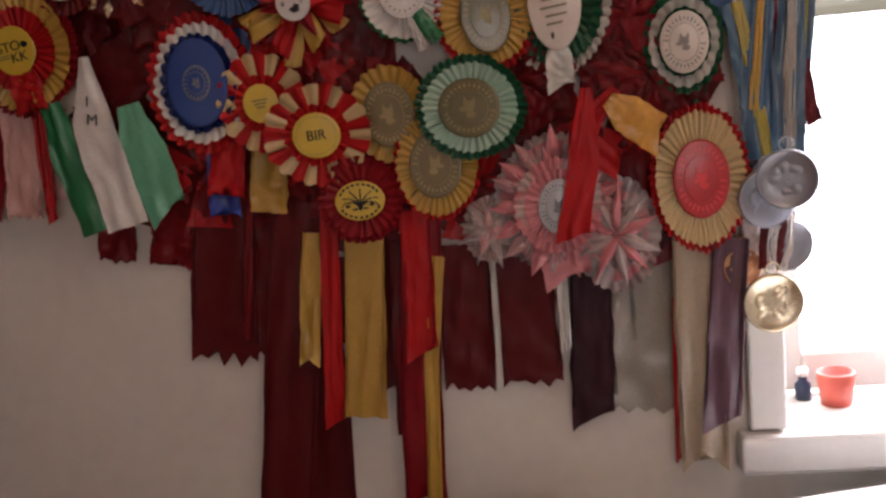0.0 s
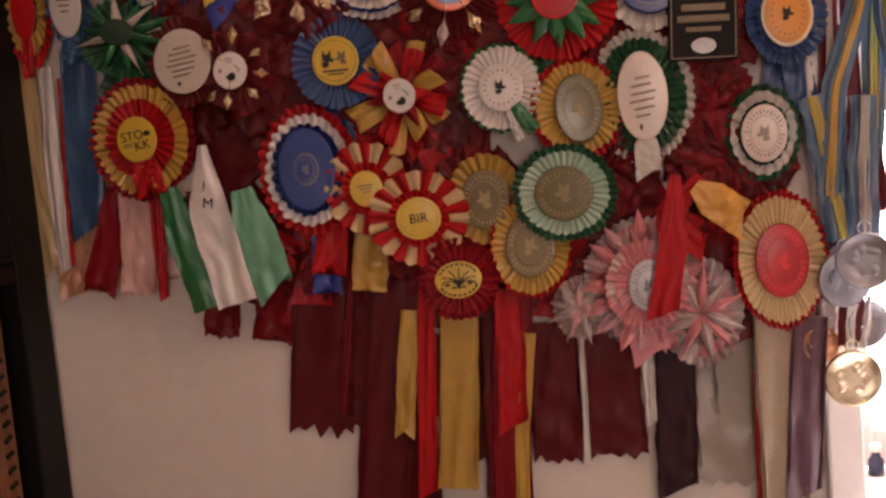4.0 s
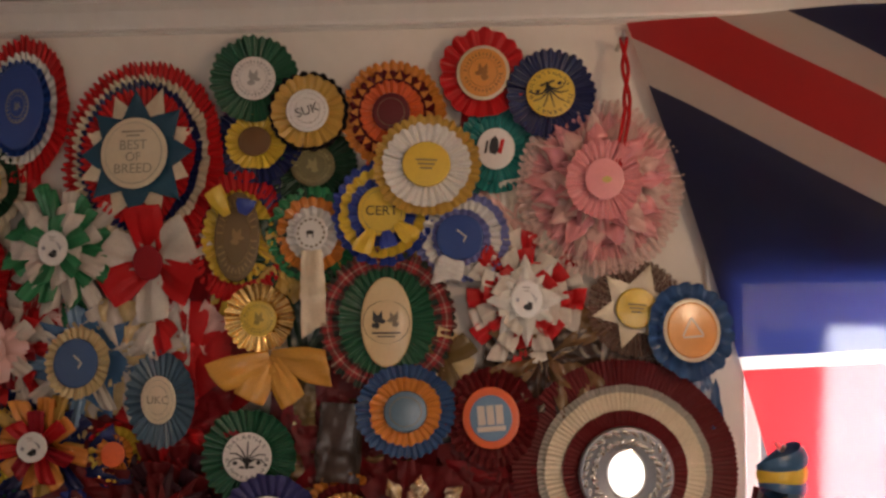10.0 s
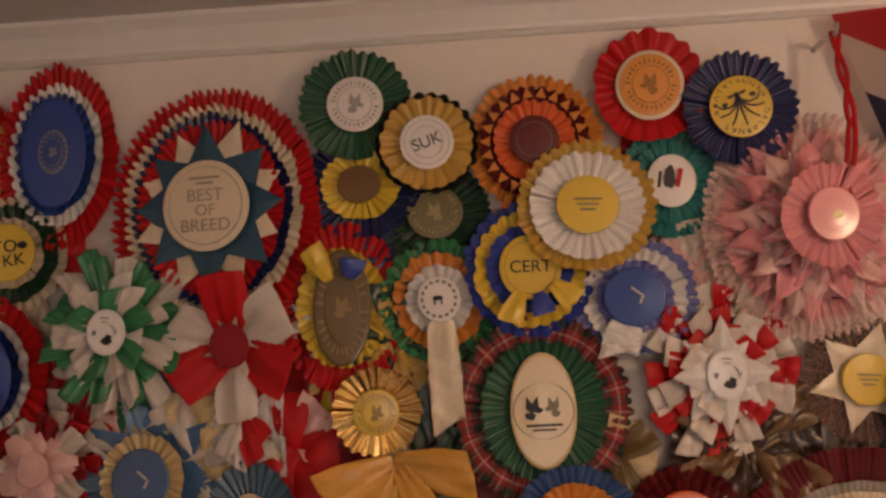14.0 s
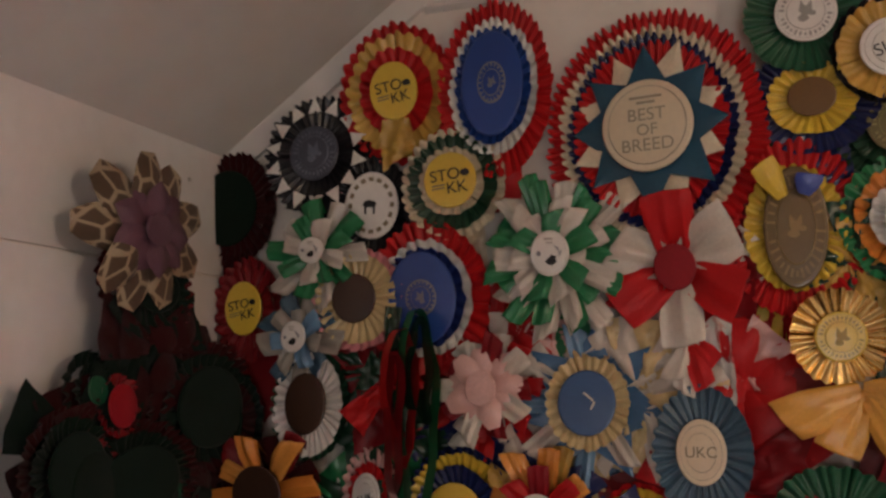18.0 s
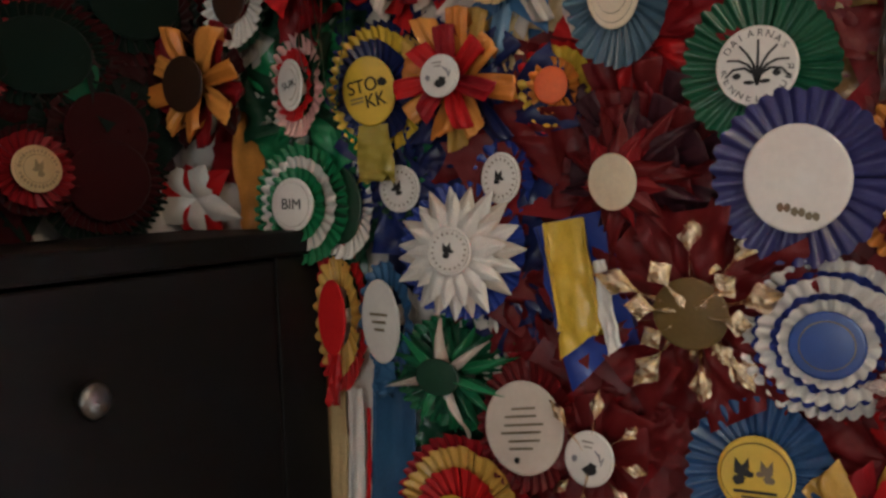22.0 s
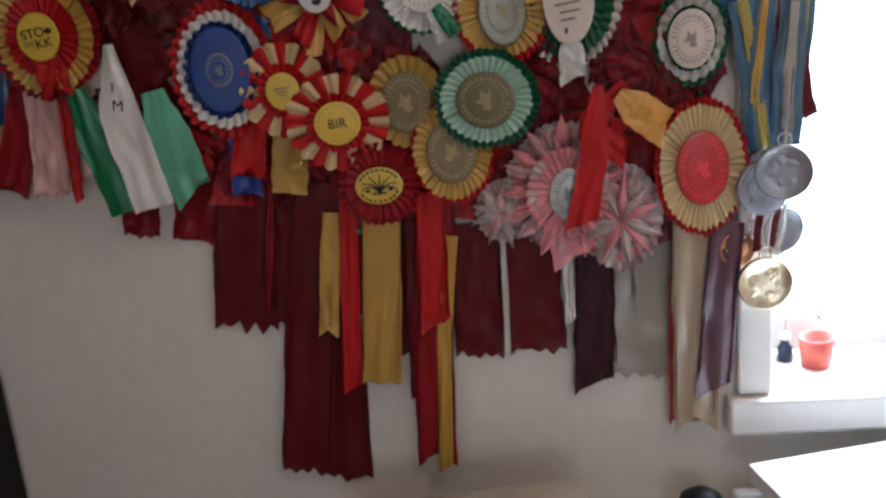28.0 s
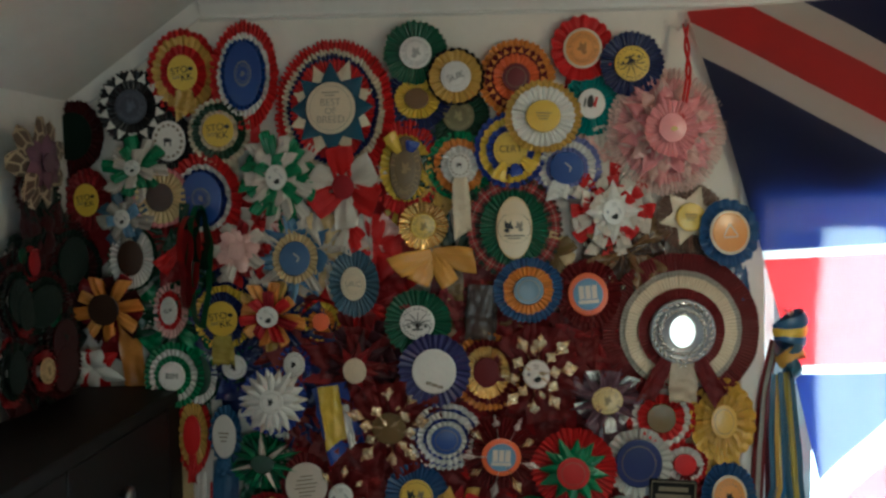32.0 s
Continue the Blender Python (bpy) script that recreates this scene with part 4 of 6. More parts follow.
def rosette(label, x, z, rx, rz, lift, rings, centre, petals=(), star=(), points=None, bow=(), tails=(), stripes=False, wide=False, side=False, arms=(), coarse=False, spin=0.0, crown=()):
    """A show rosette pinned on the wall: ruffled rings, ribbon loops, a printed disc and tails."""
    COUNT[0] += 1
    seed = COUNT[0]
    rng = random.Random(seed)
    gap = .008 + .010 * lift
    calm = 0.0 if centre and centre[0] == "silver plate" else 1.0
    lean = Matrix.Rotation(radians(calm * rng.uniform(-5, 5)), 4, "X") @ Matrix.Rotation(radians(calm * rng.uniform(-6, 6)), 4, "Z") @ Matrix.Rotation(radians(calm * rng.uniform(-7, 7) if rx / rz > .85 and not centre_text(centre) else calm * rng.uniform(-2, 2)), 4, "Y")
    if side:
        m = Matrix.Translation((LEFT + gap + .012, x, z)) @ Matrix.Rotation(radians(90), 4, "Z") @ lean
    else:
        m = Matrix.Translation((x, WALL - gap, z)) @ lean
    m = m @ Matrix.Rotation(radians(spin), 4, "Y")
    ob = thing("rosette", 0, 0, 0, label, "rosette", "rosettes on the wall", m)
    bm = bmesh.new()
    bmesh.ops.create_cone(bm, segments=10, radius1=.012, radius2=.009, depth=gap + .004, cap_ends=True, matrix=Matrix.Translation((0, gap / 2 + .001, 0)) @ Matrix.Rotation(radians(90), 4, "X"))
    part("backing", bm, card("palepaper"), ob)
    y = 0.0
    hues = [c for c, *_ in rings] + [c for row in petals for c in row[:2]]
    if not side and not tails and not spin and hues and z - 1.5 * rz > 1.16:
        for k in (-1, 1):
            hue = rng.choice(hues)
            hue = {"white": "stonewhite", "lace": "palepink", "goldfoil": "bronze", "silver": "greige", "goldpleat": "bronze"}.get(hue, hue)
            fall = min(rng.uniform(1.5, 2.5) * rz, z - 1.15)
            strip(ob, "tail", [(k * .15 * rx, -.3 * rz), (k * rng.uniform(.1, .6) * rx, -fall)], rx * rng.uniform(.5, .8), cloth(hue), rng.choice(("slant", "vee", "zigzag")), max(.002, gap - .006 - .003 * (k + 1)), seed + 40 * k)
    inner_stop = centre[1][0] * .8 if centre else .15
    for k, (colour, outer) in enumerate(rings):
        inner = rings[k + 1][1] * .86 if k + 1 < len(rings) else inner_stop
        ruffle(ob, rx, rz, outer, inner, y - .0045 * k, cloth(colour), seed * 7 + k, cloth("palegold") if stripes and k == 0 else None, coarse, not calm)
    y -= .0045 * len(rings)
    for a, (colour, angle, length, width) in enumerate(tails):
        d = Vector((math.sin(radians(angle)), -math.cos(radians(angle))))
        low = centre[1][1] * .96 if centre else .1
        strip(ob, "tail", [(d.x * low * rx, d.y * low * rz), (d.x * max(length, low + .3) * rx, d.y * max(length, low + .3) * rz)], width * rx, cloth(colour), rng.choice(("slant", "vee", "zigzag")), y - .008 - .002 * a, seed + a)
    if tails:
        y -= .004
    if points:
        colour, n, outer, inner = points
        for k in range(n):
            a = 2 * math.pi * (k + .5) / n
            w = math.pi / n * .8
            plaque(ob, "point", [(rx * inner * math.cos(a - w), rz * inner * math.sin(a - w)), (rx * outer * math.cos(a), rz * outer * math.sin(a)), (rx * inner * math.cos(a + w), rz * inner * math.sin(a + w))], -.012, cloth(colour))
    for colour, n, length, turn in star:
        for k in range(n):
            petal(ob, "point", cloth(colour), "kite" if n <= 10 else "leaf", turn + 360 * k / n, length, .24 if n > 10 else .34, rx, rz, y, rng, tilt=(0, 4) if n <= 10 else (2, 14), jitter=1.5 if n <= 10 else 5)
        y -= .004
    for c1, c2, n, reach, width, shape in arms:
        for k in range(n):
            for step in range(3):
                petal(ob, "loop", cloth(c1 if k % 2 == 0 else c2), shape, 360 * k / n + 7 * seed, .46 * reach, width, rx, rz, y - .006 * (2 - step), rng, tilt=(-4, 16), jitter=7, start=(.12, .34, .58)[step] * reach)
        y -= .010
    y -= .006 if arms else 0
    for layer, (c1, c2, n, length, width, shape) in enumerate(petals):
        for k in range(n):
            petal(ob, "loop", cloth(c1 if k % 2 == 0 else c2), shape, 360 * (k + .5 * layer) / n + 11 * seed, length, width, rx, rz, y - .003 * (k % 2) - (.012 if shape == "tip" else 0), rng, tilt=(-22, 26) if shape == "tip" else (2, 13))
        y -= {"puff": .20, "fold": .10, "dart": .19, "bed": 0, "crumple": 0, "flat": 0}.get(shape, .10) * length * (rx + rz) / 2 + .004
    if petals and max(r[3] for r in petals) > .5:
        y -= .05 * min(r[3] for r in petals) * (rx + rz) / 2
    y -= .012 if crown else 0
    for k, (colour, outer) in enumerate(crown):
        ruffle(ob, rx, rz, outer, inner_stop, y, cloth(colour), seed * 5 + k)
        y -= .005
    for colour, angle, length in bow:
        petal(ob, "loop", cloth(colour), "fold", 90 - angle, length, .29 if wide else .2, rx, rz, y - .016, rng, start=0.0 if wide else .42)
    if centre:
        colour, (fx, fz), motif, ring, text = centre
        if colour == "silver plate":
            silver_plate(ob, rx * fx, y - .004)
        else:
            y -= .006
            if ring:
                dome(ob, "rim", rx * fx * 1.14, rz * fz * 1.14, y + .002, cloth(ring) if ring != "cream" else card("cream"), "", .003)
            mat = cloth(colour) if not motif else card(colour)
            plain = colour if colour in ("white", "yellow", "cream", "blue", "green", "red", "olive", "pink", "amber", "brown") else ""
            face = dome(ob, "centre_disc", rx * fx, rz * fz, y, mat, plain + " printed centre disc" if plain and motif else "")
            printing(face, motif, rx * fx, rz * fz, y, seed, text, colour)
    return ob


def centre_text(centre):
    return bool(centre) and centre[2] in ("best", "stokk", "bir", "cert", "bim", "dogs", "club", "ukc")


def foil_loops(x, z, label):
    """Long hanging loops of red and green foil ribbon, seen on their edges."""
    ob = thing("ribbon", x, WALL - .060, z, label, "ribbon", "satin tails")
    for n, (colour, cx, top, low, half) in enumerate((("green2", .010, .080, -.150, .022), ("red", -.008, .060, -.085, .018), ("darkgreen", .016, .072, -.040, .012), ("crimson", -.012, .036, -.110, .009))):
        verts, polys, count = [], [], 40
        for i in range(count):
            a = 2 * math.pi * i / count
            px = cx + half * math.sin(a) * (.65 + .35 * math.cos(a / 2) ** 2) + .006 * noisy(n, a)
            pz = (top + low) / 2 + (top - low) / 2 * math.cos(a)
            for d, slant in ((-.010, .009), (0, 0), (.010, -.008)):
                verts.append((px + slant, d - .004 * n + .004 * math.sin(2 * a + n), pz))
        for i in range(count):
            for j in range(2):
                polys.append((3 * i + j, 3 * ((i + 1) % count) + j, 3 * ((i + 1) % count) + j + 1, 3 * i + j + 1))
        faces("loop", verts, polys, cloth(colour), ob)
    return ob


def letters(parent, spec, y):
    """Black capitals printed on a ribbon: letter, x, z, size."""
    for ch, x, z, size in spec:
        words(parent, ch, x, z, y, size, INK, 8)


def sash(pts, lift, width, colour, end, label, taper=.82):
    """A satin tail that hangs from the rosettes: a band between two woven edges."""
    COUNT[0] += 1
    y = WALL - .006 - .008 * lift
    ob = tagged(new("ribbon"), label, "ribbon", "satin tails")
    strip(ob, "band", pts, width, cloth(colour), end, y, COUNT[0], "", taper)
    if width > .03 and taper > .8:
        d = (Vector(pts[1]) - Vector(pts[0])).normalized()
        for k in (-1, 1):
            side = Vector((-d.y, d.x)) * (k * width * .44)
            strip(ob, "selvedge", [(a + side.x, b + side.y) for a, b in pts[:-1]] + [(pts[-1][0] + side.x - d.x * .12 * width, pts[-1][1] + side.y - d.y * .30 * width)], .0035, cloth(colour), "square", y - .0012, COUNT[0])
    return ob


rosette("royal blue oval rosette edged in white and red pleats", -0.649, 2.210, 0.057, 0.091, 1, [("red", 1.12), ("white", .86), ("blue", .74)], disc("blue", (.60, .66), "seal"))
rosette("red and gold rosette with a yellow printed disc", -0.763, 2.217, 0.063, 0.075, 1, [("red", 1.08), ("gold", .92), ("red", .68)], disc("yellow", .44, "stokk"), tails=[("goldsatin", 0, 1.05, .62)])
rosette("black rosette with white triangular points and grey crest", -0.864, 2.155, 0.067, 0.070, 1, [("black", 1), ("black", .72)], disc("slate", .46, "crest"), points=("white", 14, .98, .72))
rosette("large red white and navy rosette lettered best of breed", -0.479, 2.142, 0.101, 0.117, 1, [("red", 1.12), ("cream", .96), ("navy", .86), ("red", .78)], disc("cream", (.46, .41), "best"), star=[("cream", 8, .80, 22.5), ("teal", 8, .78, 0)])
rosette("dark green pleated rosette with white crest disc", -0.325, 2.243, 0.059, 0.058, 2, [("green", 1)], disc("white", .50, "crest"))
rosette("gold pleated rosette with a black back ruffle", -0.252, 2.198, 0.050, 0.050, 2, [("black", 1.06), ("gold", .96)], disc("white", .56, "suk"))
rosette("navy rosette with a golden inner ruffle and brown centre", -0.323, 2.159, 0.064, 0.055, 1, [("navy", 1), ("yellow", .66)], disc("brown", .36, ""))
rosette("dark green rosette with an olive seal", -0.249, 2.126, 0.059, 0.056, 0, [("darkgreen", 1), ("darkgreen", .75)], disc("olive", .50, "crest"))
rosette("orange and maroon zigzag rosette with a maroon button", -0.140, 2.194, 0.070, 0.071, 1, [("orange", 1), ("maroon", .82), ("orangered", .60)], disc("maroon", .36, "ring"), points=("orange", 22, .82, .66))
rosette("bright red rosette with an amber plastic centre", -0.019, 2.244, 0.057, 0.059, 2, [("red", 1)], disc("amber", .54, "crest", ring="cream"), coarse=True)
rosette("navy rosette with yellow kennel club disc", 0.068, 2.213, 0.057, 0.058, 3, [("navy", 1)], disc("yellow", .55, "club", text="arc"), spin=158)
rosette("teal rosette with a white emblem disc", -0.004, 2.144, 0.052, 0.057, 1, [("teal2", 1), ("teal2", .75)], disc("white", .48, "emblem"))
rosette("golden yellow and white rosette with an oval yellow centre", -0.093, 2.120, 0.068, 0.064, 4, [("gold", 1.02), ("white", .84)], disc("yellow", .46, "bars"))
rosette("blue and yellow striped rosette lettered cert", -0.153, 2.061, 0.063, 0.066, 2, [("blue2", 1.05), ("yellow", .90), ("blue2", .70)], disc("yellow", .50, "cert"), bow=[("yellow", 250, .62), ("blue2", 285, .42), ("yellow", 318, .55)])
rosette("periwinkle and white rosette with a blue centre", -0.048, 2.029, 0.062, 0.059, 2, [("periwinkle", 1), ("white", .84), ("periwinkle", .62)], disc("blue", .50, "mark"), tails=[("white", -15, 1.0, .6)])
rosette("pink tulle rosette with lace edging and satin centre", 0.130, 2.090, 0.092, 0.099, 2, [("lace", 1.16), ("lace", 1.05), ("pinktulle", .96)], disc("pink", .26, "gold"), arms=[("lace", "pinktulle", 15, 1.02, .12, "dart"), ("pink", "palepink", 15, .86, .15, "dart")], petals=[("pink", "palepink", 13, .68, .13, "dart")], crown=[("pink", .50)], tails=[("pink", 6, .80, .80)])
rosette("tall red and yellow oval rosette with bronze centre", -0.348, 2.032, 0.058, 0.075, 1, [("red", 1.16), ("yellow", .82)], disc("bronze", (.52, .80), "crest"), bow=[("yellow", 122, .55), ("blue2", 72, .34)])
rosette("green orange and white rosette with a cream tail", -0.247, 2.034, 0.055, 0.058, 1, [("green2", 1.10), ("orange", .86), ("white", .62)], disc("white", .40, "ringtext"), tails=[("cream", 0, 2.2, .6)])
# its cream disc is coloured pale gold to carry the warm glare
rosette("oval tartan and green rosette, cream printed centre tinted tan for glare", -0.148, 1.919, 0.083, 0.091, 2, [("tartan", 1.06), ("green", .76)], disc("palegold", (.40, .64), "dogs"))
rosette("white ribbon star over red and white loops", 0.033, 1.949, 0.070, 0.083, 1.0, [], disc("white", .30, "puzzle"), arms=[("red", "pearl", 16, 1.10, .17, "puff")], petals=[("white", "white", 8, .72, .19, "point")])
rosette("green white and gold ribbon loop star", -0.585, 2.015, 0.076, 0.090, 1.0, [], disc("white", .26, "puzzle"), petals=[("pearl", "green2", 16, 1.10, .15, "fold"), ("green2", "pearl", 14, .88, .14, "fold"), ("pearl", "green2", 11, .62, .14, "puff")])
rosette("red and white satin bow rosette", -0.460, 2.000, 0.063, 0.070, 2, [], disc("crimson", .33, ""), petals=[("red", "pearl", 6, 1.12, .38, "fold")])
rosette("shiny gold foil rosette with printed yellow centre", -0.315, 1.925, 0.045, 0.045, 3, [("goldpleat", 1)], disc("yellow", .52, "crest"))
rosette("golden satin bow with wide loops", -0.300, 1.874, 0.068, 0.073, 2, [], None, bow=[("honey", 240, 1.0), ("honey", 294, .95), ("honey", 200, 1.10), ("honey", 345, 1.20)], wide=True)
rosette("dark green and cream rosette with a yellow printed disc", -0.696, 2.106, 0.058, 0.061, 2, [("cream", 1), ("darkgreen", .86), ("cream", .62)], disc("yellow", .50, "stokk"))
rosette("blue oval rosette edged in white and red pleats", -0.728, 1.982, 0.066, 0.075, 2, [("red", 1.12), ("white", .84), ("darkblue", .72)], disc("blue", (.60, .66), "seal"))
rosette("black rosette with a white lettered oval", -0.795, 2.090, 0.047, 0.056, 1, [("black", 1)], disc("white", .68, "ringtext"))
rosette("pale green and white ribbon loop rosette", -0.852, 2.037, 0.067, 0.061, 2, [], disc("white", .24, "puzzle"), petals=[("pearl", "green2", 10, 1.05, .19, "fold"), ("green2", "pearl", 8, .74, .16, "puff")])
rosette("cream and pink pleated rosette with dark brown centre", -0.806, 1.984, 0.055, 0.056, 3, [("pink", 1), ("palegold", .88)], disc("darkbrown", .48, ""))
rosette("red velvet rosette with a yellow printed disc", -0.955, 1.981, 0.047, 0.060, 1, [("darkred", 1), ("darkred", .8)], disc("yellow", .52, "stokk"))
rosette("light blue and silver loop rosette with white disc", -0.876, 1.942, 0.052, 0.058, 2, [], disc("white", .30, "puzzle"), petals=[("slateblue", "greige", 9, 1.06, .22, "fold"), ("greige", "lightblue", 7, .70, .18, "puff")])
rosette("green and white oval rosette with dark centre", -0.865, 1.870, 0.046, 0.060, 3, [("darkgreen", 1.05), ("white", .94)], disc("darkbrown", .56, ""))
rosette("tall red and green folded foil ribbon loops", -0.769, 1.893, 0.031, 0.086, 3, [], None, petals=[("darkgreen", "red", 5, .9, .30, "crumple")])
rosette("pink flower rosette over red and white loops", -0.661, 1.884, 0.068, 0.074, 1.0, [], disc("palepink", .24, ""), arms=[("red", "pearl", 14, 1.05, .15, "puff")], petals=[("darkred", "pearl", 10, .80, .15, "puff"), ("palepink", "palepink", 9, .60, .19, "round")])
rosette("blue satin ribbon star with pale loops", -0.556, 1.868, 0.066, 0.077, 0, [], None, petals=[("lightblue", "pearl", 9, 1.20, .16, "fold"), ("steelblue", "blue5", 7, 1.14, .42, "kite")])
rosette("cream pleated rosette with a blue satin centre", -0.554, 1.867, 0.040, 0.045, 4, [("palegold", 1.04)], disc("blue3", .72, "mark"))
rosette("slate blue pleated rosette with cream lettered disc", -0.445, 1.819, 0.048, 0.063, 3, [("slateblue", 1)], disc("cream", .50, "ukc"))
rosette("white satin ribbon with a red back ribbon", -0.454, 1.928, 0.037, 0.060, 1, [], None, bow=[("pearl", 265, 1.0), ("red", 290, 1.0), ("pearl", 250, .9), ("red", 310, .9)], wide=True)
rosette("red and pink satin loops behind the gold bow", -0.404, 1.880, 0.060, 0.089, 0, [], None, petals=[("red", "darkred", 9, 1.2, .55, "bed"), ("red", "red", 7, .8, .5, "flat")])
rosette("blue rosette with orange inner pleats", -0.123, 1.804, 0.064, 0.060, 3, [("blue3", 1), ("orange", .72)], disc("slateblue", .44, "ring"))
rosette("dark maroon rosette with an orange ship badge", -0.012, 1.795, 0.059, 0.064, 2, [("maroon", 1), ("maroon", .8)], disc("orangered", .62, "ship"))
rosette("large maroon and cream rosette with an engraved silver plate", 0.156, 1.727, 0.135, 0.134, 2, [("maroon", 1.06), ("greige", .82), ("cream", .75), ("maroon", .58)], plate(.44), tails=[("maroon", -28, 1.06, .24), ("maroon", 28, 1.06, .24), ("beige", 0, .98, .36)])
rosette("blue pleated rosette with amber centre", 0.241, 1.905, 0.054, 0.061, 3, [("blue3", 1), ("blue3", .75)], disc("amber", .58, "triangle", ring="cream"), coarse=True)
rosette("brown mesh rosette with cream points and yellow disc", 0.175, 1.934, 0.062, 0.062, 1, [("brownmesh", 1)], disc("yellow", .42, "bars"), star=[("cream", 6, .95, 15)])
rosette("green pleated rosette with white kennel club disc", -0.328, 1.745, 0.062, 0.061, 3, [("green", 1)], disc("white", .52, "club", text="arc"))
rosette("violet blue rosette with a large white disc", -0.297, 1.657, 0.067, 0.069, 4, [("violet", 1)], disc("white", .61, "signature"))
rosette("maroon and orange foil rosette", -0.200, 1.652, 0.060, 0.070, 2.6, [("orange", 1.04), ("maroon", .86), ("goldpleat", .70)], disc("maroon", .4, ""))
rosette("gold foil pointed star with a white puzzle disc", -0.106, 1.652, 0.072, 0.077, 2, [("maroon", .8)], disc("white", .34, "puzzle"), petals=[("maroonfoil", "maroon", 9, 1.2, .55, "crumple"), ("goldfoil", "goldfoil", 10, 1.12, .17, "tip"), ("goldfoil", "goldfoil", 8, .74, .16, "tip")])
rosette("mauve lace rosette with a gold seal", 0.019, 1.601, 0.073, 0.064, 2, [("mauve", .8)], disc("goldpaper", .38, "crest"), petals=[("silver", "mauve", 9, 1.0, .17, "puff"), ("mauve", "mauve", 11, .92, .13, "dart")])
rosette("red and white ruffled rosette with a bronze centre", 0.120, 1.566, 0.063, 0.065, 2, [("red", 1), ("white", .84), ("red", .68)], disc("bronze", .42, ""))
rosette("ruffled golden yellow rosette", 0.232, 1.559, 0.057, 0.075, 2, [("goldyellow", 1.05), ("goldyellow", .86), ("gold", .66)], disc("goldyellow", .42, "ring"), coarse=True)
rosette("dark maroon ribbon flower with a cream disc", -0.438, 1.664, 0.092, 0.100, 0, [("maroon", .5)], disc("cream", .24, ""), arms=[("maroon", "darkplum", 17, 1.06, .13, "puff")], petals=[("darkplum", "maroon", 14, .76, .13, "dart"), ("maroon", "darkred", 11, .50, .12, "dart")])
rosette("blue and white striped rosette with blue button", -0.278, 1.530, 0.068, 0.063, 3, [("white", 1), ("blue4", .86), ("white", .80), ("blue4", .62), ("white", .54)], disc("blue", .42, "ring"))
rosette("maroon loops with shiny gold foil tips", -0.380, 1.552, 0.081, 0.075, 1, [("maroon", .8)], disc("bronze", .4, ""), petals=[("maroonfoil", "maroon", 9, 1.2, .55, "crumple"), ("goldfoil", "goldfoil", 10, 1.1, .17, "tip"), ("goldfoil", "goldfoil", 8, .72, .16, "tip")])
rosette("white pointed ribbon star over a blue ruffle", -0.604, 1.599, 0.063, 0.063, 3, [("blue2", 1.0)], disc("white", .36, "script2"), petals=[("white", "pearl", 19, 1.03, .22, "point"), ("white", "white", 17, .84, .19, "point")])
rosette("navy and yellow rosette with printed disc and olive tail", -0.696, 1.757, 0.056, 0.062, 2, [("navy", 1.08), ("yellow", .98), ("navy", .80)], disc("yellow", .54, "stokk"), tails=[("oliveyellow", 0, 1.45, .75)])
rosette("orange and red ribbon star with a puzzle disc", -0.605, 1.756, 0.067, 0.065, 1.0, [], disc("white", .30, "puzzle"), petals=[("navy", "gold", 9, 1.15, .17, "fold"), ("orange", "amber", 8, 1.06, .18, "puff"), ("red", "crimson", 7, .84, .16, "puff")])
rosette("dark flower rosette with orange ribbon petals", -0.905, 1.778, 0.072, 0.070, 3, [], disc("darkbrown", .42, ""), petals=[("velvetred", "darkred", 10, 1.05, .18, "puff"), ("amber", "orange", 8, 1.0, .17, "puff")])
rosette("green and white pleated rosette lettered bim", -0.793, 1.647, 0.056, 0.062, 3, [("green2", 1), ("white", .8), ("green2", .62)], disc("white", .44, "bim"))
rosette("green and white oval rosette", -0.750, 1.645, 0.040, 0.060, 1, [("darkgreen", 1), ("white", .9)], disc("darkgreen", .66, ""))
rosette("red and gold oval rosette with gold tail", -0.763, 1.531, 0.034, 0.078, 1, [("red", 1), ("gold", .8)], disc("red", .5, ""), tails=[("red", 3, 1.2, .5)])
rosette("blue rosette with a white printed oval and long tail", -0.698, 1.531, 0.032, 0.059, 2, [("blue5", 1)], disc("white", .72, "bars"), tails=[("blue5", 0, 1.3, .9)])
rosette("pink striped oval rosette with lettered disc", -0.798, 1.770, 0.033, 0.053, 2, [("palepink", 1), ("red", .7)], disc("white", .5, "suk"))
rosette("dark rosette with small white disc", -0.680, 1.660, 0.029, 0.029, 1, [("darkgreen", 1.1)], disc("white", .8, "script2"))
rosette("white disc with blue and yellow ribbons", -0.562, 1.666, 0.024, 0.028, 2, [("blue2", 1.3)], disc("white", .85, "script2"))
rosette("yellow and red pleated rosette", -0.510, 1.745, 0.041, 0.042, 1, [("red", 1), ("yellow", .86), ("orange", .6)], disc("orangered", .4, ""))
rosette("green and white ribbon rosette", -0.624, 1.480, 0.067, 0.051, 1, [("green2", 1.08), ("green", .86)], disc("darkgreen", .34, ""), petals=[("green2", "green", 14, 1.08, .12, "dart"), ("pearl", "green2", 7, 1.0, .09, "dart")])
rosette("brown rosette with silver tips and an orange ship badge", -0.178, 1.500, 0.065, 0.063, 3, [("maroon", 1.08), ("maroon", .84)], disc("orangered", .56, "ship"), petals=[("silvermesh", "goldfoil", 9, 1.24, .12, "tip")])
rosette("red pleated rosette with green ribbon leaves", -0.041, 1.470, 0.078, 0.078, 3, [("red", 1)], disc("red", .38, "ring"), petals=[("green2", "green2", 12, .86, .17, "point"), ("green2", "green2", 11, .66, .16, "point")])
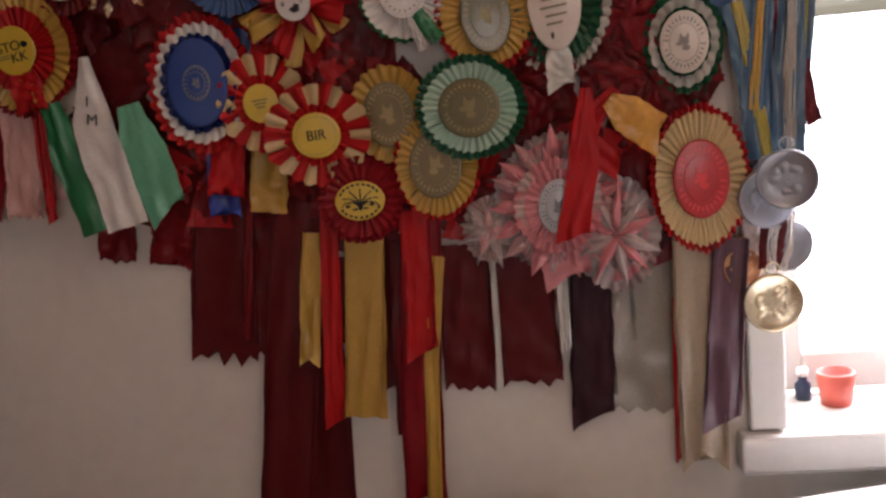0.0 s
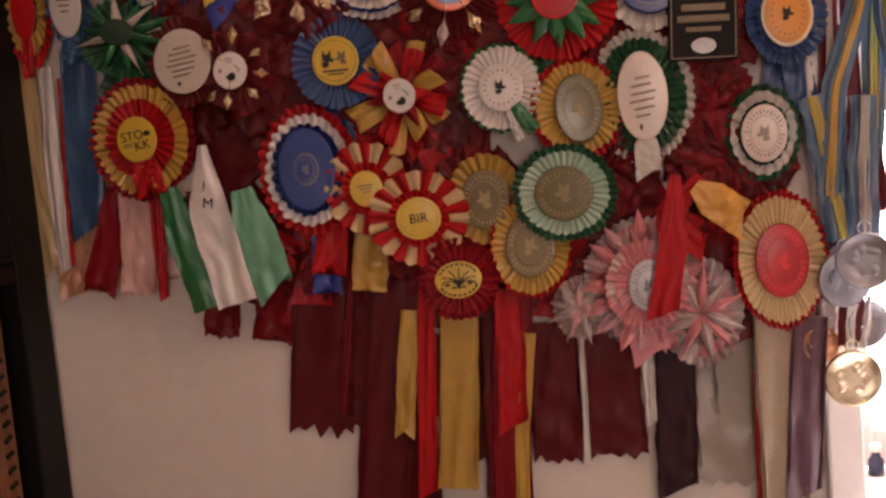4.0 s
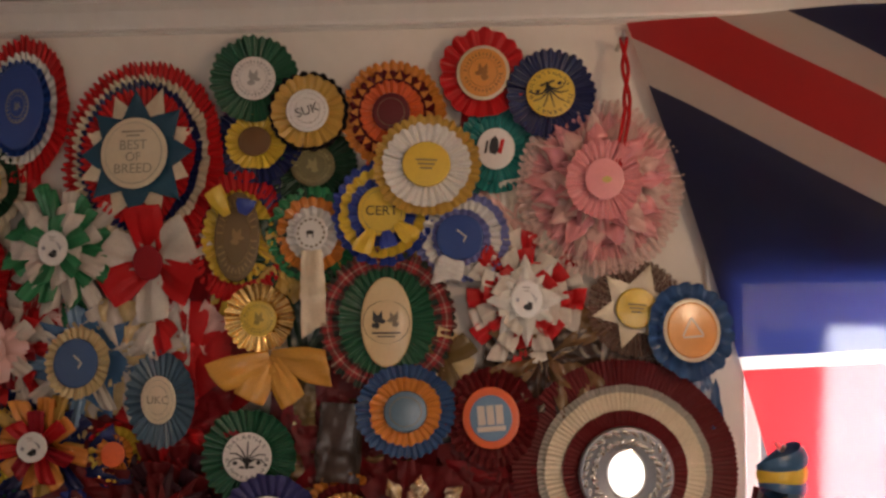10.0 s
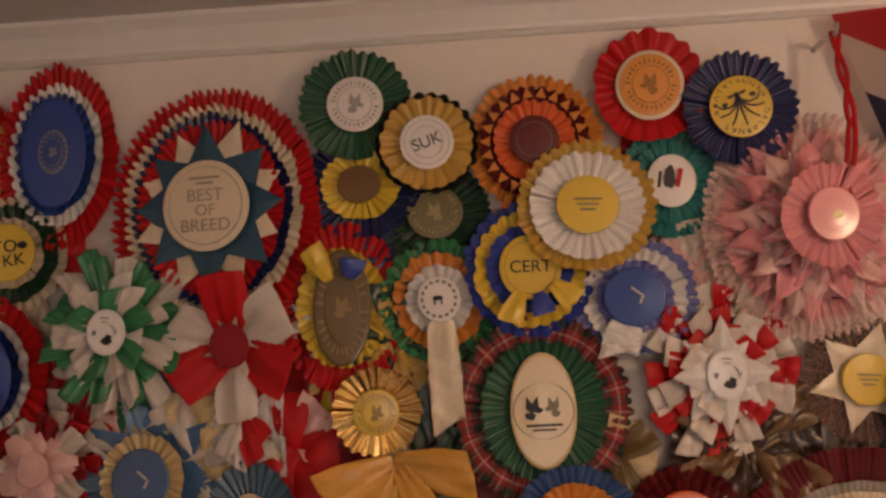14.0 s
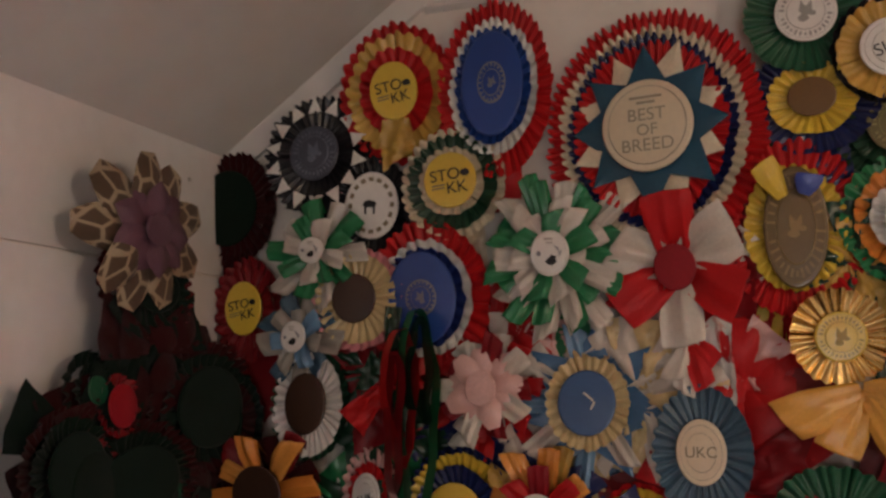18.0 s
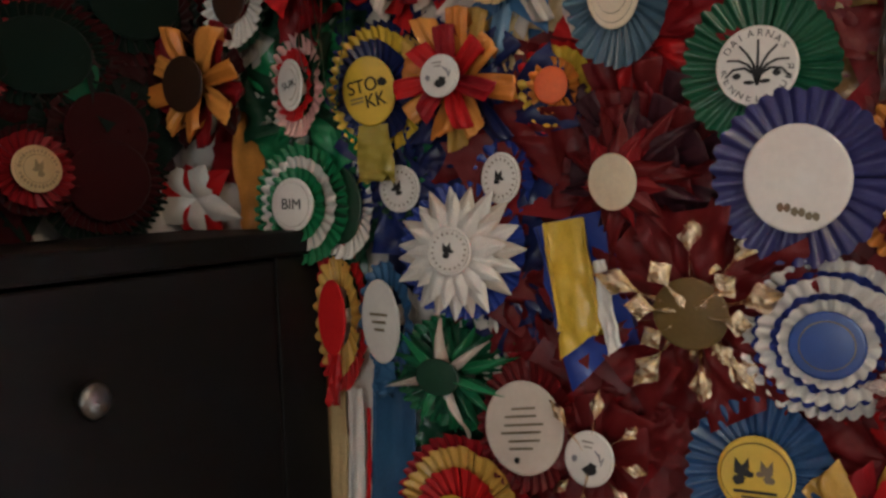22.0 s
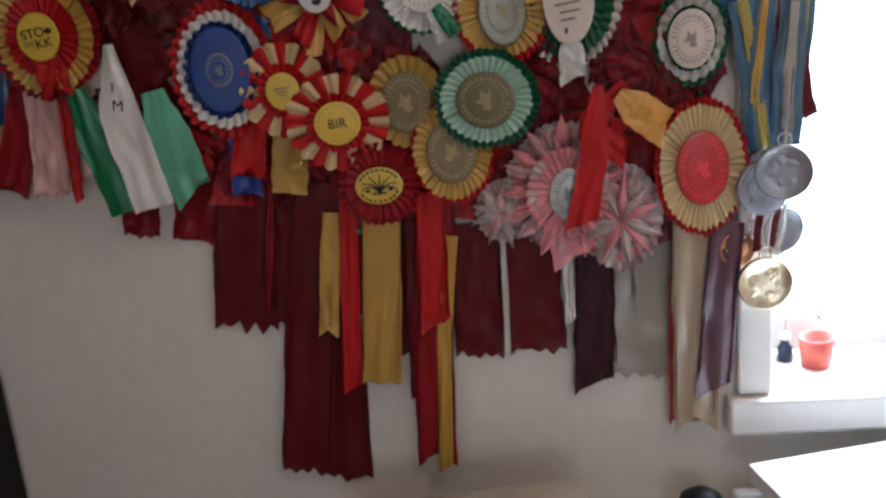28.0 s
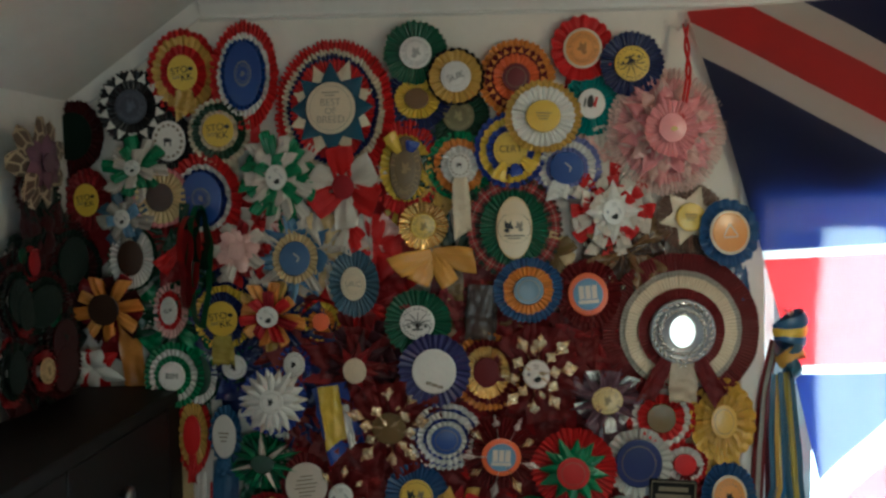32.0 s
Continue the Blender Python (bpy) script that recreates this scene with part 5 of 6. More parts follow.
rosette("white ruffled rosette with a large blue centre", 0.078, 1.483, 0.061, 0.066, 3, [("stonewhite", 1)], disc("darkblue", .70, "ring"))
rosette("blue rosette with an amber centre", 0.243, 1.418, 0.050, 0.063, 2, [("blue3", 1), ("blue3", .75)], disc("amber", .56, "script2", ring="cream"))
rosette("small red and white pleated rosette", 0.164, 1.475, 0.043, 0.040, 1, [("red", 1), ("white", .8)], disc("red", .5, ""))
rosette("blue pleated rosette with a yellow printed disc", -0.335, 1.418, 0.060, 0.062, 3, [("blue3", 1)], disc("yellow", .52, "dogs"))
rosette("red and gold ribbon star with a puzzle disc", -0.253, 1.367, 0.066, 0.070, 1.0, [], disc("white", .32, "puzzle"), petals=[("crimson", "gold", 11, 1.15, .17, "fold"), ("red", "goldsatin", 8, 1.0, .19, "fold"), ("crimson", "red", 6, .72, .15, "dart")])
rosette("white satin rosette edged in green", -0.121, 1.362, 0.055, 0.058, 3, [("green2", 1), ("white", .92)], disc("white", .52, "script2"), tails=[("white", 10, 1.25, .2), ("green2", 28, 1.25, .35)])
rosette("red and yellow oval rosette with an olive centre", -0.026, 1.326, 0.061, 0.067, 3, [("red", 1), ("gold", .88)], disc("olive", (.50, .66), "crest"))
rosette("green and white oval rosette with a cream written centre", 0.058, 1.335, 0.066, 0.086, 2, [("stonewhite", 1), ("green", .86), ("green", .7)], disc("palepaper", (.48, .66), "script"), tails=[("stonewhite", 0, 1.15, .5)])
rosette("green and white rosette with a cream disc", 0.207, 1.274, 0.047, 0.061, 2, [("green", 1), ("stonewhite", .86), ("green", .66)], disc("palepaper", .60, "crest"))
rosette("dark maroon rosette with a pale printed oval", -0.542, 1.438, 0.050, 0.060, 3, [("maroon", 1)], disc("palepaper", (.80, .72), "script"))
rosette("white puzzle disc on dark maroon loops", -0.476, 1.418, 0.024, 0.026, 2, [], disc("white", .95, "puzzle"), petals=[("maroon", "maroonfoil", 9, 2.3, .8, "fold"), ("goldfoil", "goldfoil", 8, 2.3, .26, "tip")])
rosette("red and gold rosette with a yellow printed disc", -0.612, 1.341, 0.069, 0.077, 3, [("crimson", 1.08), ("gold", .95), ("red", .70)], disc("yellow", .40, "stokk"), tails=[("gold", 22, 1.02, .34), ("red", 12, 1.05, .62)])
rosette("royal blue oval rosette edged in white and red pleats", -0.389, 1.279, 0.065, 0.083, 2, [("red", 1.05), ("white", .90), ("darkblue", .74)], disc("blue", (.60, .66), "seal"))
rosette("red and cream striped rosette with a yellow disc", -0.311, 1.248, 0.055, 0.060, 3, [("red", 1.02), ("red", .60)], disc("yellow", .40, "bars"), stripes=True)
rosette("red and cream striped rosette lettered bir", -0.244, 1.204, 0.065, 0.061, 4, [("red", 1.02), ("red", .62)], disc("yellow", .46, "bir"), stripes=True)
rosette("deep red rosette with an oval yellow club disc", -0.198, 1.118, 0.052, 0.053, 4, [("crimson", 1.02), ("crimson", .86)], disc("yellow", (.60, .46), "club"))
rosette("golden pleated rosette with a grey seal", -0.154, 1.220, 0.050, 0.061, 2, [("gold", 1)], disc("greyolive", .66, "crest"))
rosette("golden oval rosette with a grey seal", -0.100, 1.153, 0.053, 0.066, 3, [("red", 1.04), ("gold", .95)], disc("greyolive", .62, "crest"))
rosette("green and pale green rosette with an olive disc", -0.051, 1.220, 0.067, 0.063, 5, [("green", 1), ("palegreen", .84)], disc("olive", .56, "crest"))
rosette("pink lace star rosette with a grey disc", 0.043, 1.091, 0.075, 0.082, 1.5, [("silvermesh", 1.06), ("pinkmesh", .94)], disc("greypaper", (.32, .40), "crest"), arms=[("pink", "pinkmesh", 17, 1.12, .12, "dart")], crown=[("pinkmesh", .70), ("pink", .54)], tails=[("pink", 12, 1.12, .78)])
rosette("pink and silver lace rosette", 0.113, 1.048, 0.049, 0.064, 2, [("silvermesh", 1.12), ("pinkmesh", .9), ("silvermesh", .66)], None, petals=[("silvermesh", "pink", 11, 1.08, .14, "dart")])
rosette("small silver lace ruffle rosette", -0.042, 1.064, 0.036, 0.042, 1, [("lace", 1)], None, petals=[("silvermesh", "silvermesh", 9, 1.2, .2, "dart"), ("silvermesh", "pinkmesh", 7, .8, .2, "dart")])
rosette("cream pleated rosette with a red seal and red edge", 0.216, 1.110, 0.056, 0.085, 3, [("red", 1.05), ("palegold", .95)], disc("red", (.60, .56), "crest"))
rosette("grey ruffled rosette behind a medal", 0.291, 1.103, 0.037, 0.051, 1, [("grey", 1), ("grey", .7)], disc("grey", .4, ""))
rosette("leopard print ribbon flower with mauve inner petals", 1.031, 2.046, 0.087, 0.074, 1, [], disc("mauve", .22, ""), petals=[("leopard", "leopard", 9, 1.1, .30, "round"), ("mauve", "mauve", 9, .66, .26, "leaf")], side=True)
rosette("red velvet rosette with dark green centre", -0.984, 2.103, 0.059, 0.069, 0, [("velvetred", 1), ("velvetred", .84)], disc("velvetgreen", .66, ""))
rosette("dark red ruffled rosette with green centre", 0.961, 1.800, 0.059, 0.055, 1, [("velvetred", 1), ("darkred", .84)], disc("velvetgreen", .62, ""), side=True)
rosette("deep red satin disc", 1.003, 1.874, 0.033, 0.030, 1, [("darkred", 1)], disc("crimson", .7, ""), side=True)
rosette("dark green ruffle rosette", 0.973, 1.890, 0.038, 0.037, 0, [("velvetgreen", 1), ("velvetgreen", .7)], disc("green", .4, ""), side=True)
rosette("dark red and green oval rosette", 1.072, 1.789, 0.041, 0.048, 1, [("velvetred", 1)], disc("green", .66, ""), side=True)
rosette("dark red rosette with a tan seal", 1.009, 1.690, 0.053, 0.043, 2, [("velvetred", 1), ("darkred", .84)], disc("palegold", .52, "crest"), side=True)
rosette("dark red and green pleated rosette", -0.980, 1.852, 0.053, 0.061, 2, [("velvetgreen", 1), ("velvetred", .86)], disc("velvetgreen", .6, ""))
rosette("dark green foil ribbon loops", 1.113, 1.920, 0.060, 0.051, 0, [], None, petals=[("velvetgreen", "velvetred", 12, 1.1, .4, "round")], side=True)
rosette("dark red and green ribbon loops", 1.160, 1.716, 0.060, 0.055, 0, [], None, petals=[("velvetred", "velvetgreen", 12, 1.1, .4, "point")], side=True)
rosette("white and red ribbon loops", -0.960, 1.658, 0.067, 0.037, 1, [], None, petals=[("red", "white", 10, 1.0, .4, "point")])
rosette("dark green ribbon loops", 0.944, 1.719, 0.054, 0.039, 0, [], None, petals=[("velvetgreen", "velvetgreen", 12, 1.1, .4, "point")], side=True)
sash([(-0.382, 1.144), (-0.416, 0.910)], 0, .093, "maroon", "zigzag", "dark maroon satin tail with pinked end")
sash([(-0.285, 1.118), (-0.323, 0.903), (-0.354, 0.684)], 1, .075, "maroon", "zigzag", "long dark maroon satin tail with pinked end")
sash([(-0.246, 1.105), (-0.268, 0.822)], 3, .026, "red", "slant", "narrow red satin tail")
sash([(-0.203, 1.075), (-0.226, 0.829)], 3, .055, "goldsatin", "square", "gold satin tail with a dull print")
sash([(-0.272, 1.079), (-0.294, 0.902)], 3, .027, "goldsatin", "vee", "narrow gold satin tail with notched end")
sash([(-0.128, 1.096), (-0.150, 0.900), (-0.160, 0.690)], 2, .056, "crimson", "vee", "long crimson satin tail with notched end")
sash([(-0.137, 1.096), (-0.143, 0.910)], 3, .040, "red", "slant", "bright red satin fold over a crimson tail")
sash([(-0.112, 1.036), (-0.133, 0.900), (-0.148, 0.690)], 3, .020, "goldsatin", "slant", "narrow gold satin hanging tail")
sash([(-0.155, 1.055), (-0.166, 0.808)], 1, .045, "maroon", "slant", "dark red satin tail")
sash([(-0.081, 1.045), (-0.088, 0.849)], 0, .070, "maroon", "zigzag", "dark red satin tail with pinked end")
sash([(-0.010, 1.025), (-0.005, 0.854)], 0, .080, "maroon", "zigzag", "dark maroon satin tail with pinked end")
sash([(-0.044, 1.024), (-0.048, 0.853)], 1, .008, "white", "slant", "thin white satin hanging ribbon")
sash([(0.042, 1.018), (0.041, 0.898)], 1, .014, "white", "slant", "thin white satin hanging ribbon")
sash([(0.079, 1.016), (0.069, 0.804)], 1, .055, "darkplum", "slant", "dark plum satin tail with a slanted end")
sash([(0.147, 1.046), (0.137, 0.806)], 0, .085, "greige", "zigzag", "grey beige satin tail with pinked end")
sash([(0.208, 1.077), (0.206, 0.731)], 3, .060, "beige", "vee", "beige satin tail with notched end")
sash([(0.180, 0.960), (0.174, 0.745)], 2, .008, "red", "slant", "thin red ribbon edge")
sash([(0.250, 1.033), (0.228, 0.795)], 4, .046, "mauve", "slant", "mauve satin tail hanging on the wall")
sash([(-0.578, 1.272), (-0.562, 1.200), (-0.537, 1.106)], 6.5, .046, "green2", "square", "green satin sash hanging on the wall", .6)
white_sash = sash([(-0.524, 1.325), (-0.524, 1.240), (-0.497, 1.110)], 6.8, .056, "white", "square", "white satin sash with printed letters", .25)
sash([(-0.478, 1.262), (-0.467, 1.205), (-0.445, 1.125)], 6.2, .058, "mint", "slant", "mint green satin sash", .5)
sash([(-0.532, 1.131), (-0.545, 1.056)], 0, .050, "darkred", "zigzag", "dark red satin tail end")
sash([(-0.454, 1.126), (-0.473, 1.043)], 0, .055, "darkred", "vee", "dark red tail with notched end")
sash([(-0.376, 1.203), (-0.382, 1.106)], 2, .040, "blue2", "vee", "blue satin tail hanging on the wall")
sash([(-0.362, 1.216), (-0.376, 1.132)], 3, .045, "red", "vee", "red satin tail with notched end")
sash([(-0.312, 1.191), (-0.323, 1.109)], 3, .048, "goldsatin", "square", "gold satin tail hanging on the wall")
sash([(-0.655, 1.275), (-0.706, 1.132)], 3, .046, "crimson", "vee", "dark red satin tail")
sash([(-0.636, 1.273), (-0.644, 1.126)], 3.5, .046, "palepink", "zigzag", "pale pink satin tail")
sash([(-0.606, 1.275), (-0.607, 1.121)], 4, .017, "red", "slant", "narrow red satin tail")
sash([(-0.590, 1.265), (-0.592, 1.147)], 2, .034, "palepink", "square", "pale pink satin tail")
sash([(-0.694, 1.266), (-0.741, 1.135)], 0, .050, "peach", "slant", "peach satin tail hanging on the wall")
sash([(0.086, 1.232), (0.077, 1.142), (0.058, 1.058)], 11, .036, "red", "slant", "bright red satin ribbon", .4)
sash([(0.123, 1.226), (0.072, 1.173), (0.120, 1.134)], 6, .034, "red", "slant", "looped bright red satin ribbon", .4)
sash([(0.111, 1.215), (0.147, 1.185), (0.168, 1.169)], 8, .046, "honey", "slant", "twisted amber satin ribbon", .4)
sash([(-0.520, 1.336), (-0.481, 1.261)], 1, .075, "maroon", "slant", "dark maroon satin fold")
sash([(0.152, 1.309), (0.145, 1.181)], 0, .05, "darkred", "slant", "dark red satin ribbon")
sash([(-0.498, 1.627), (-0.483, 1.519)], 5, .042, "yellow", "slant", "yellow satin ribbon hanging on the wall")
sash([(-0.497, 1.629), (-0.465, 1.505)], 4, .075, "blue2", "slant", "blue satin ribbon hanging on the wall")
sash([(-0.466, 1.592), (-0.453, 1.513)], 5, .014, "white", "slant", "white satin ribbon hanging on the wall")
sash([(-0.350, 1.356), (-0.280, 1.247)], 0, .10, "darkred", "slant", "dark red satin fold")
sash([(-0.207, 1.814), (-0.212, 1.711)], 4, .058, "darkbrown", "square", "dark brown satin ribbon hanging on the wall")
sash([(-0.200, 1.815), (-0.204, 1.723)], 1, .008, "white", "square", "thin white satin hanging ribbon")
sash([(-0.256, 1.842), (-0.257, 1.785)], 3, .03, "bronze", "square", "bronze satin tail hanging on the wall")
sash([(-0.436, 1.951), (-0.437, 1.863)], 2, .05, "white", "square", "white satin tail hanging on the wall")
sash([(-0.391, 1.930), (-0.401, 1.793)], 1, .05, "red", "square", "red satin tail hanging on the wall")
rosette("crumpled dark maroon satin ribbon loops", -0.224, 1.669, 0.080, 0.079, 0, [], None, petals=[("maroonfoil", "maroon", 7, 1.15, .62, "bed"), ("maroon", "darkred", 6, .85, .6, "bed"), ("maroonfoil", "maroonfoil", 5, .6, .5, "crumple")])
rosette("crumpled dark maroon satin ribbon loops", -0.184, 1.565, 0.080, 0.079, 0, [], None, petals=[("maroonfoil", "maroon", 7, 1.15, .62, "bed"), ("maroon", "darkred", 6, .85, .6, "bed"), ("maroonfoil", "maroonfoil", 5, .6, .5, "crumple")])
rosette("crumpled dark maroon satin ribbon loops", -0.099, 1.565, 0.079, 0.078, 0, [], None, petals=[("maroonfoil", "maroon", 7, 1.15, .62, "bed"), ("maroon", "darkred", 6, .85, .6, "bed"), ("maroonfoil", "maroonfoil", 5, .6, .5, "crumple")])
rosette("crumpled dark maroon satin ribbon loops", -0.444, 1.483, 0.083, 0.081, 0, [], None, petals=[("maroonfoil", "maroon", 7, 1.15, .62, "bed"), ("maroon", "darkred", 6, .85, .6, "bed"), ("maroonfoil", "maroonfoil", 5, .6, .5, "crumple")])
rosette("crumpled dark maroon satin ribbon loops", -0.488, 1.495, 0.084, 0.081, 0, [], None, petals=[("maroonfoil", "maroon", 7, 1.15, .62, "bed"), ("maroon", "darkred", 6, .85, .6, "bed"), ("maroonfoil", "maroonfoil", 5, .6, .5, "crumple")])
rosette("crumpled dark maroon satin ribbon loops", -0.401, 1.456, 0.083, 0.080, 0, [], None, petals=[("maroonfoil", "maroon", 7, 1.15, .62, "bed"), ("maroon", "darkred", 6, .85, .6, "bed"), ("maroonfoil", "maroonfoil", 5, .6, .5, "crumple")])
rosette("crumpled dark maroon satin ribbon loops", -0.299, 1.440, 0.081, 0.080, 0, [], None, petals=[("maroonfoil", "maroon", 7, 1.15, .62, "bed"), ("maroon", "darkred", 6, .85, .6, "bed"), ("maroonfoil", "maroonfoil", 5, .6, .5, "crumple")])
rosette("crumpled dark maroon satin ribbon loops", -0.164, 1.403, 0.079, 0.079, 0, [], None, petals=[("maroonfoil", "maroon", 7, 1.15, .62, "bed"), ("maroon", "darkred", 6, .85, .6, "bed"), ("maroonfoil", "maroonfoil", 5, .6, .5, "crumple")])
rosette("crumpled dark maroon satin ribbon loops", -0.031, 1.675, 0.078, 0.078, 0, [], None, petals=[("maroonfoil", "maroon", 7, 1.15, .62, "bed"), ("maroon", "darkred", 6, .85, .6, "bed"), ("maroonfoil", "maroonfoil", 5, .6, .5, "crumple")])
rosette("crumpled dark maroon satin ribbon loops", -0.185, 1.732, 0.080, 0.079, 0, [], None, petals=[("maroonfoil", "maroon", 7, 1.15, .62, "bed"), ("maroon", "darkred", 6, .85, .6, "bed"), ("maroonfoil", "maroonfoil", 5, .6, .5, "crumple")])
rosette("crumpled dark maroon satin ribbon loops", -0.222, 1.778, 0.081, 0.079, 0, [], None, petals=[("maroonfoil", "maroon", 7, 1.15, .62, "bed"), ("maroon", "darkred", 6, .85, .6, "bed"), ("maroonfoil", "maroonfoil", 5, .6, .5, "crumple")])
rosette("crumpled dark maroon satin ribbon loops", -0.522, 1.699, 0.084, 0.081, 0, [], None, petals=[("maroonfoil", "maroon", 7, 1.15, .62, "bed"), ("maroon", "darkred", 6, .85, .6, "bed"), ("maroonfoil", "maroonfoil", 5, .6, .5, "crumple")])
rosette("crumpled dark maroon satin ribbon loops", -0.420, 1.628, 0.082, 0.081, 0, [], None, petals=[("maroonfoil", "maroon", 7, 1.15, .62, "bed"), ("maroon", "darkred", 6, .85, .6, "bed"), ("maroonfoil", "maroonfoil", 5, .6, .5, "crumple")])
rosette("dark red satin ribbon loops tucked between rosettes", -0.431, 2.052, 0.051, 0.051, 0, [], None, petals=[("darkred", "pearl", 8, 1.15, .55, "crumple"), ("darkred", "darkred", 5, .8, .5, "crumple")])
rosette("dark green satin ribbon loops tucked between rosettes", -0.204, 1.971, 0.050, 0.049, 0, [], None, petals=[("darkgreen", "gold", 8, 1.15, .55, "crumple"), ("darkgreen", "darkgreen", 5, .8, .5, "crumple")])
rosette("white satin ribbon loops tucked between rosettes", -0.426, 2.027, 0.051, 0.050, 0, [], None, petals=[("pearl", "darkred", 8, 1.15, .55, "crumple"), ("pearl", "pearl", 5, .8, .5, "crumple")])
rosette("palepink satin ribbon loops tucked between rosettes", 0.016, 2.052, 0.049, 0.049, 0, [], None, petals=[("palepink", "pearl", 8, 1.15, .55, "crumple"), ("palepink", "palepink", 5, .8, .5, "crumple")])
rosette("gold satin ribbon loops tucked between rosettes", -0.295, 1.997, 0.050, 0.050, 0, [], None, petals=[("gold", "darkgreen", 8, 1.15, .55, "crumple"), ("gold", "gold", 5, .8, .5, "crumple")])
rosette("red satin ribbon loops tucked between rosettes", -0.634, 1.941, 0.051, 0.050, 0, [], None, petals=[("red", "palepink", 8, 1.15, .55, "crumple"), ("red", "red", 5, .8, .5, "crumple")])
rosette("white satin ribbon loops tucked between rosettes", -0.493, 2.004, 0.047, 0.048, 0, [], None, petals=[("pearl", "red", 8, 1.15, .55, "crumple"), ("pearl", "pearl", 5, .8, .5, "crumple")])
rosette("red satin ribbon loops tucked between rosettes", -0.405, 1.899, 0.044, 0.046, 0, [], None, petals=[("red", "palepink", 8, 1.15, .55, "crumple"), ("red", "red", 5, .8, .5, "crumple")])
rosette("navy satin ribbon loops tucked between rosettes", -0.670, 1.808, 0.051, 0.049, 0, [], None, petals=[("navy", "navy", 8, 1.15, .55, "crumple"), ("navy", "navy", 5, .8, .5, "crumple")])
rosette("dark green satin ribbon loops tucked between rosettes", -0.757, 1.839, 0.054, 0.051, 0, [], None, petals=[("darkgreen", "navy", 8, 1.15, .55, "crumple"), ("darkgreen", "darkgreen", 5, .8, .5, "crumple")])
rosette("green satin ribbon loops tucked between rosettes", -0.712, 1.718, 0.064, 0.061, 0, [], None, petals=[("green2", "navy", 8, 1.15, .55, "crumple"), ("green2", "green2", 5, .8, .5, "crumple")])
rosette("dark blue satin ribbon loops tucked between rosettes", -0.562, 1.572, 0.062, 0.060, 0, [], None, petals=[("navy", "maroon", 8, 1.15, .55, "crumple"), ("navy", "navy", 5, .8, .5, "crumple")])
rosette("maroon satin ribbon loops tucked between rosettes", 0.091, 1.662, 0.056, 0.057, 0, [], None, petals=[("maroon", "darkred", 8, 1.15, .55, "crumple"), ("maroon", "maroon", 5, .8, .5, "crumple")])
rosette("dark red satin ribbon loops tucked between rosettes", 0.151, 1.411, 0.056, 0.057, 0, [], None, petals=[("darkred", "maroon", 8, 1.15, .55, "crumple"), ("darkred", "darkred", 5, .8, .5, "crumple")])
rosette("dark red satin ribbon loops tucked between rosettes", 0.142, 1.313, 0.056, 0.057, 0, [], None, petals=[("darkred", "maroon", 8, 1.15, .55, "crumple"), ("darkred", "darkred", 5, .8, .5, "crumple")])
rosette("dark red satin ribbon loops tucked between rosettes", -0.214, 1.425, 0.059, 0.058, 0, [], None, petals=[("darkred", "red", 8, 1.15, .55, "crumple"), ("darkred", "darkred", 5, .8, .5, "crumple")])
rosette("dark red satin ribbon loops tucked between rosettes", 0.035, 1.388, 0.057, 0.057, 0, [], None, petals=[("darkred", "maroon", 8, 1.15, .55, "crumple"), ("darkred", "darkred", 5, .8, .5, "crumple")])
rosette("pale gold satin ribbon loops tucked between rosettes", -0.505, 1.871, 0.071, 0.070, 0, [], None, petals=[("palegold", "pearl", 8, 1.15, .55, "crumple"), ("palegold", "palegold", 5, .8, .5, "crumple")])
rosette("red satin ribbon loops tucked between rosettes", -0.427, 1.782, 0.070, 0.069, 0, [], None, petals=[("red", "darkred", 8, 1.15, .55, "crumple"), ("red", "red", 5, .8, .5, "crumple")])
rosette("dark green satin ribbon loops tucked between rosettes", -0.804, 1.898, 0.072, 0.070, 0, [], None, petals=[("darkgreen", "darkred", 8, 1.15, .55, "crumple"), ("darkgreen", "darkgreen", 5, .8, .5, "crumple")])
rosette("green satin ribbon loops tucked between rosettes", -0.794, 1.746, 0.072, 0.071, 0, [], None, petals=[("green2", "darkgreen", 8, 1.15, .55, "crumple"), ("green2", "green2", 5, .8, .5, "crumple")])
rosette("dark blue satin ribbon loops tucked between rosettes", -0.677, 1.674, 0.071, 0.070, 0, [], None, petals=[("navy", "darkblue", 8, 1.15, .55, "crumple"), ("navy", "navy", 5, .8, .5, "crumple")])
rosette("dark blue satin ribbon loops tucked between rosettes", -0.573, 1.715, 0.071, 0.070, 0, [], None, petals=[("navy", "maroon", 8, 1.15, .55, "crumple"), ("navy", "navy", 5, .8, .5, "crumple")])
rosette("brown satin ribbon loops tucked between rosettes", -0.198, 1.741, 0.069, 0.069, 0, [], None, petals=[("brown", "maroon", 8, 1.15, .55, "crumple"), ("brown", "brown", 5, .8, .5, "crumple")])
rosette("pale gold satin ribbon loops tucked between rosettes", -0.076, 1.868, 0.046, 0.044, 0, [], None, petals=[("palegold", "bronze", 7, 1.15, .34, "fold")])
rosette("dark brown satin ribbon loops tucked between rosettes", 0.058, 1.876, 0.068, 0.068, 0, [], None, petals=[("darkbrown", "brown", 8, 1.15, .55, "crumple"), ("darkbrown", "darkbrown", 5, .8, .5, "crumple")])
rosette("maroon satin ribbon loops tucked between rosettes", 0.007, 1.719, 0.068, 0.069, 0, [], None, petals=[("maroon", "darkred", 8, 1.15, .55, "crumple"), ("maroon", "maroon", 5, .8, .5, "crumple")])
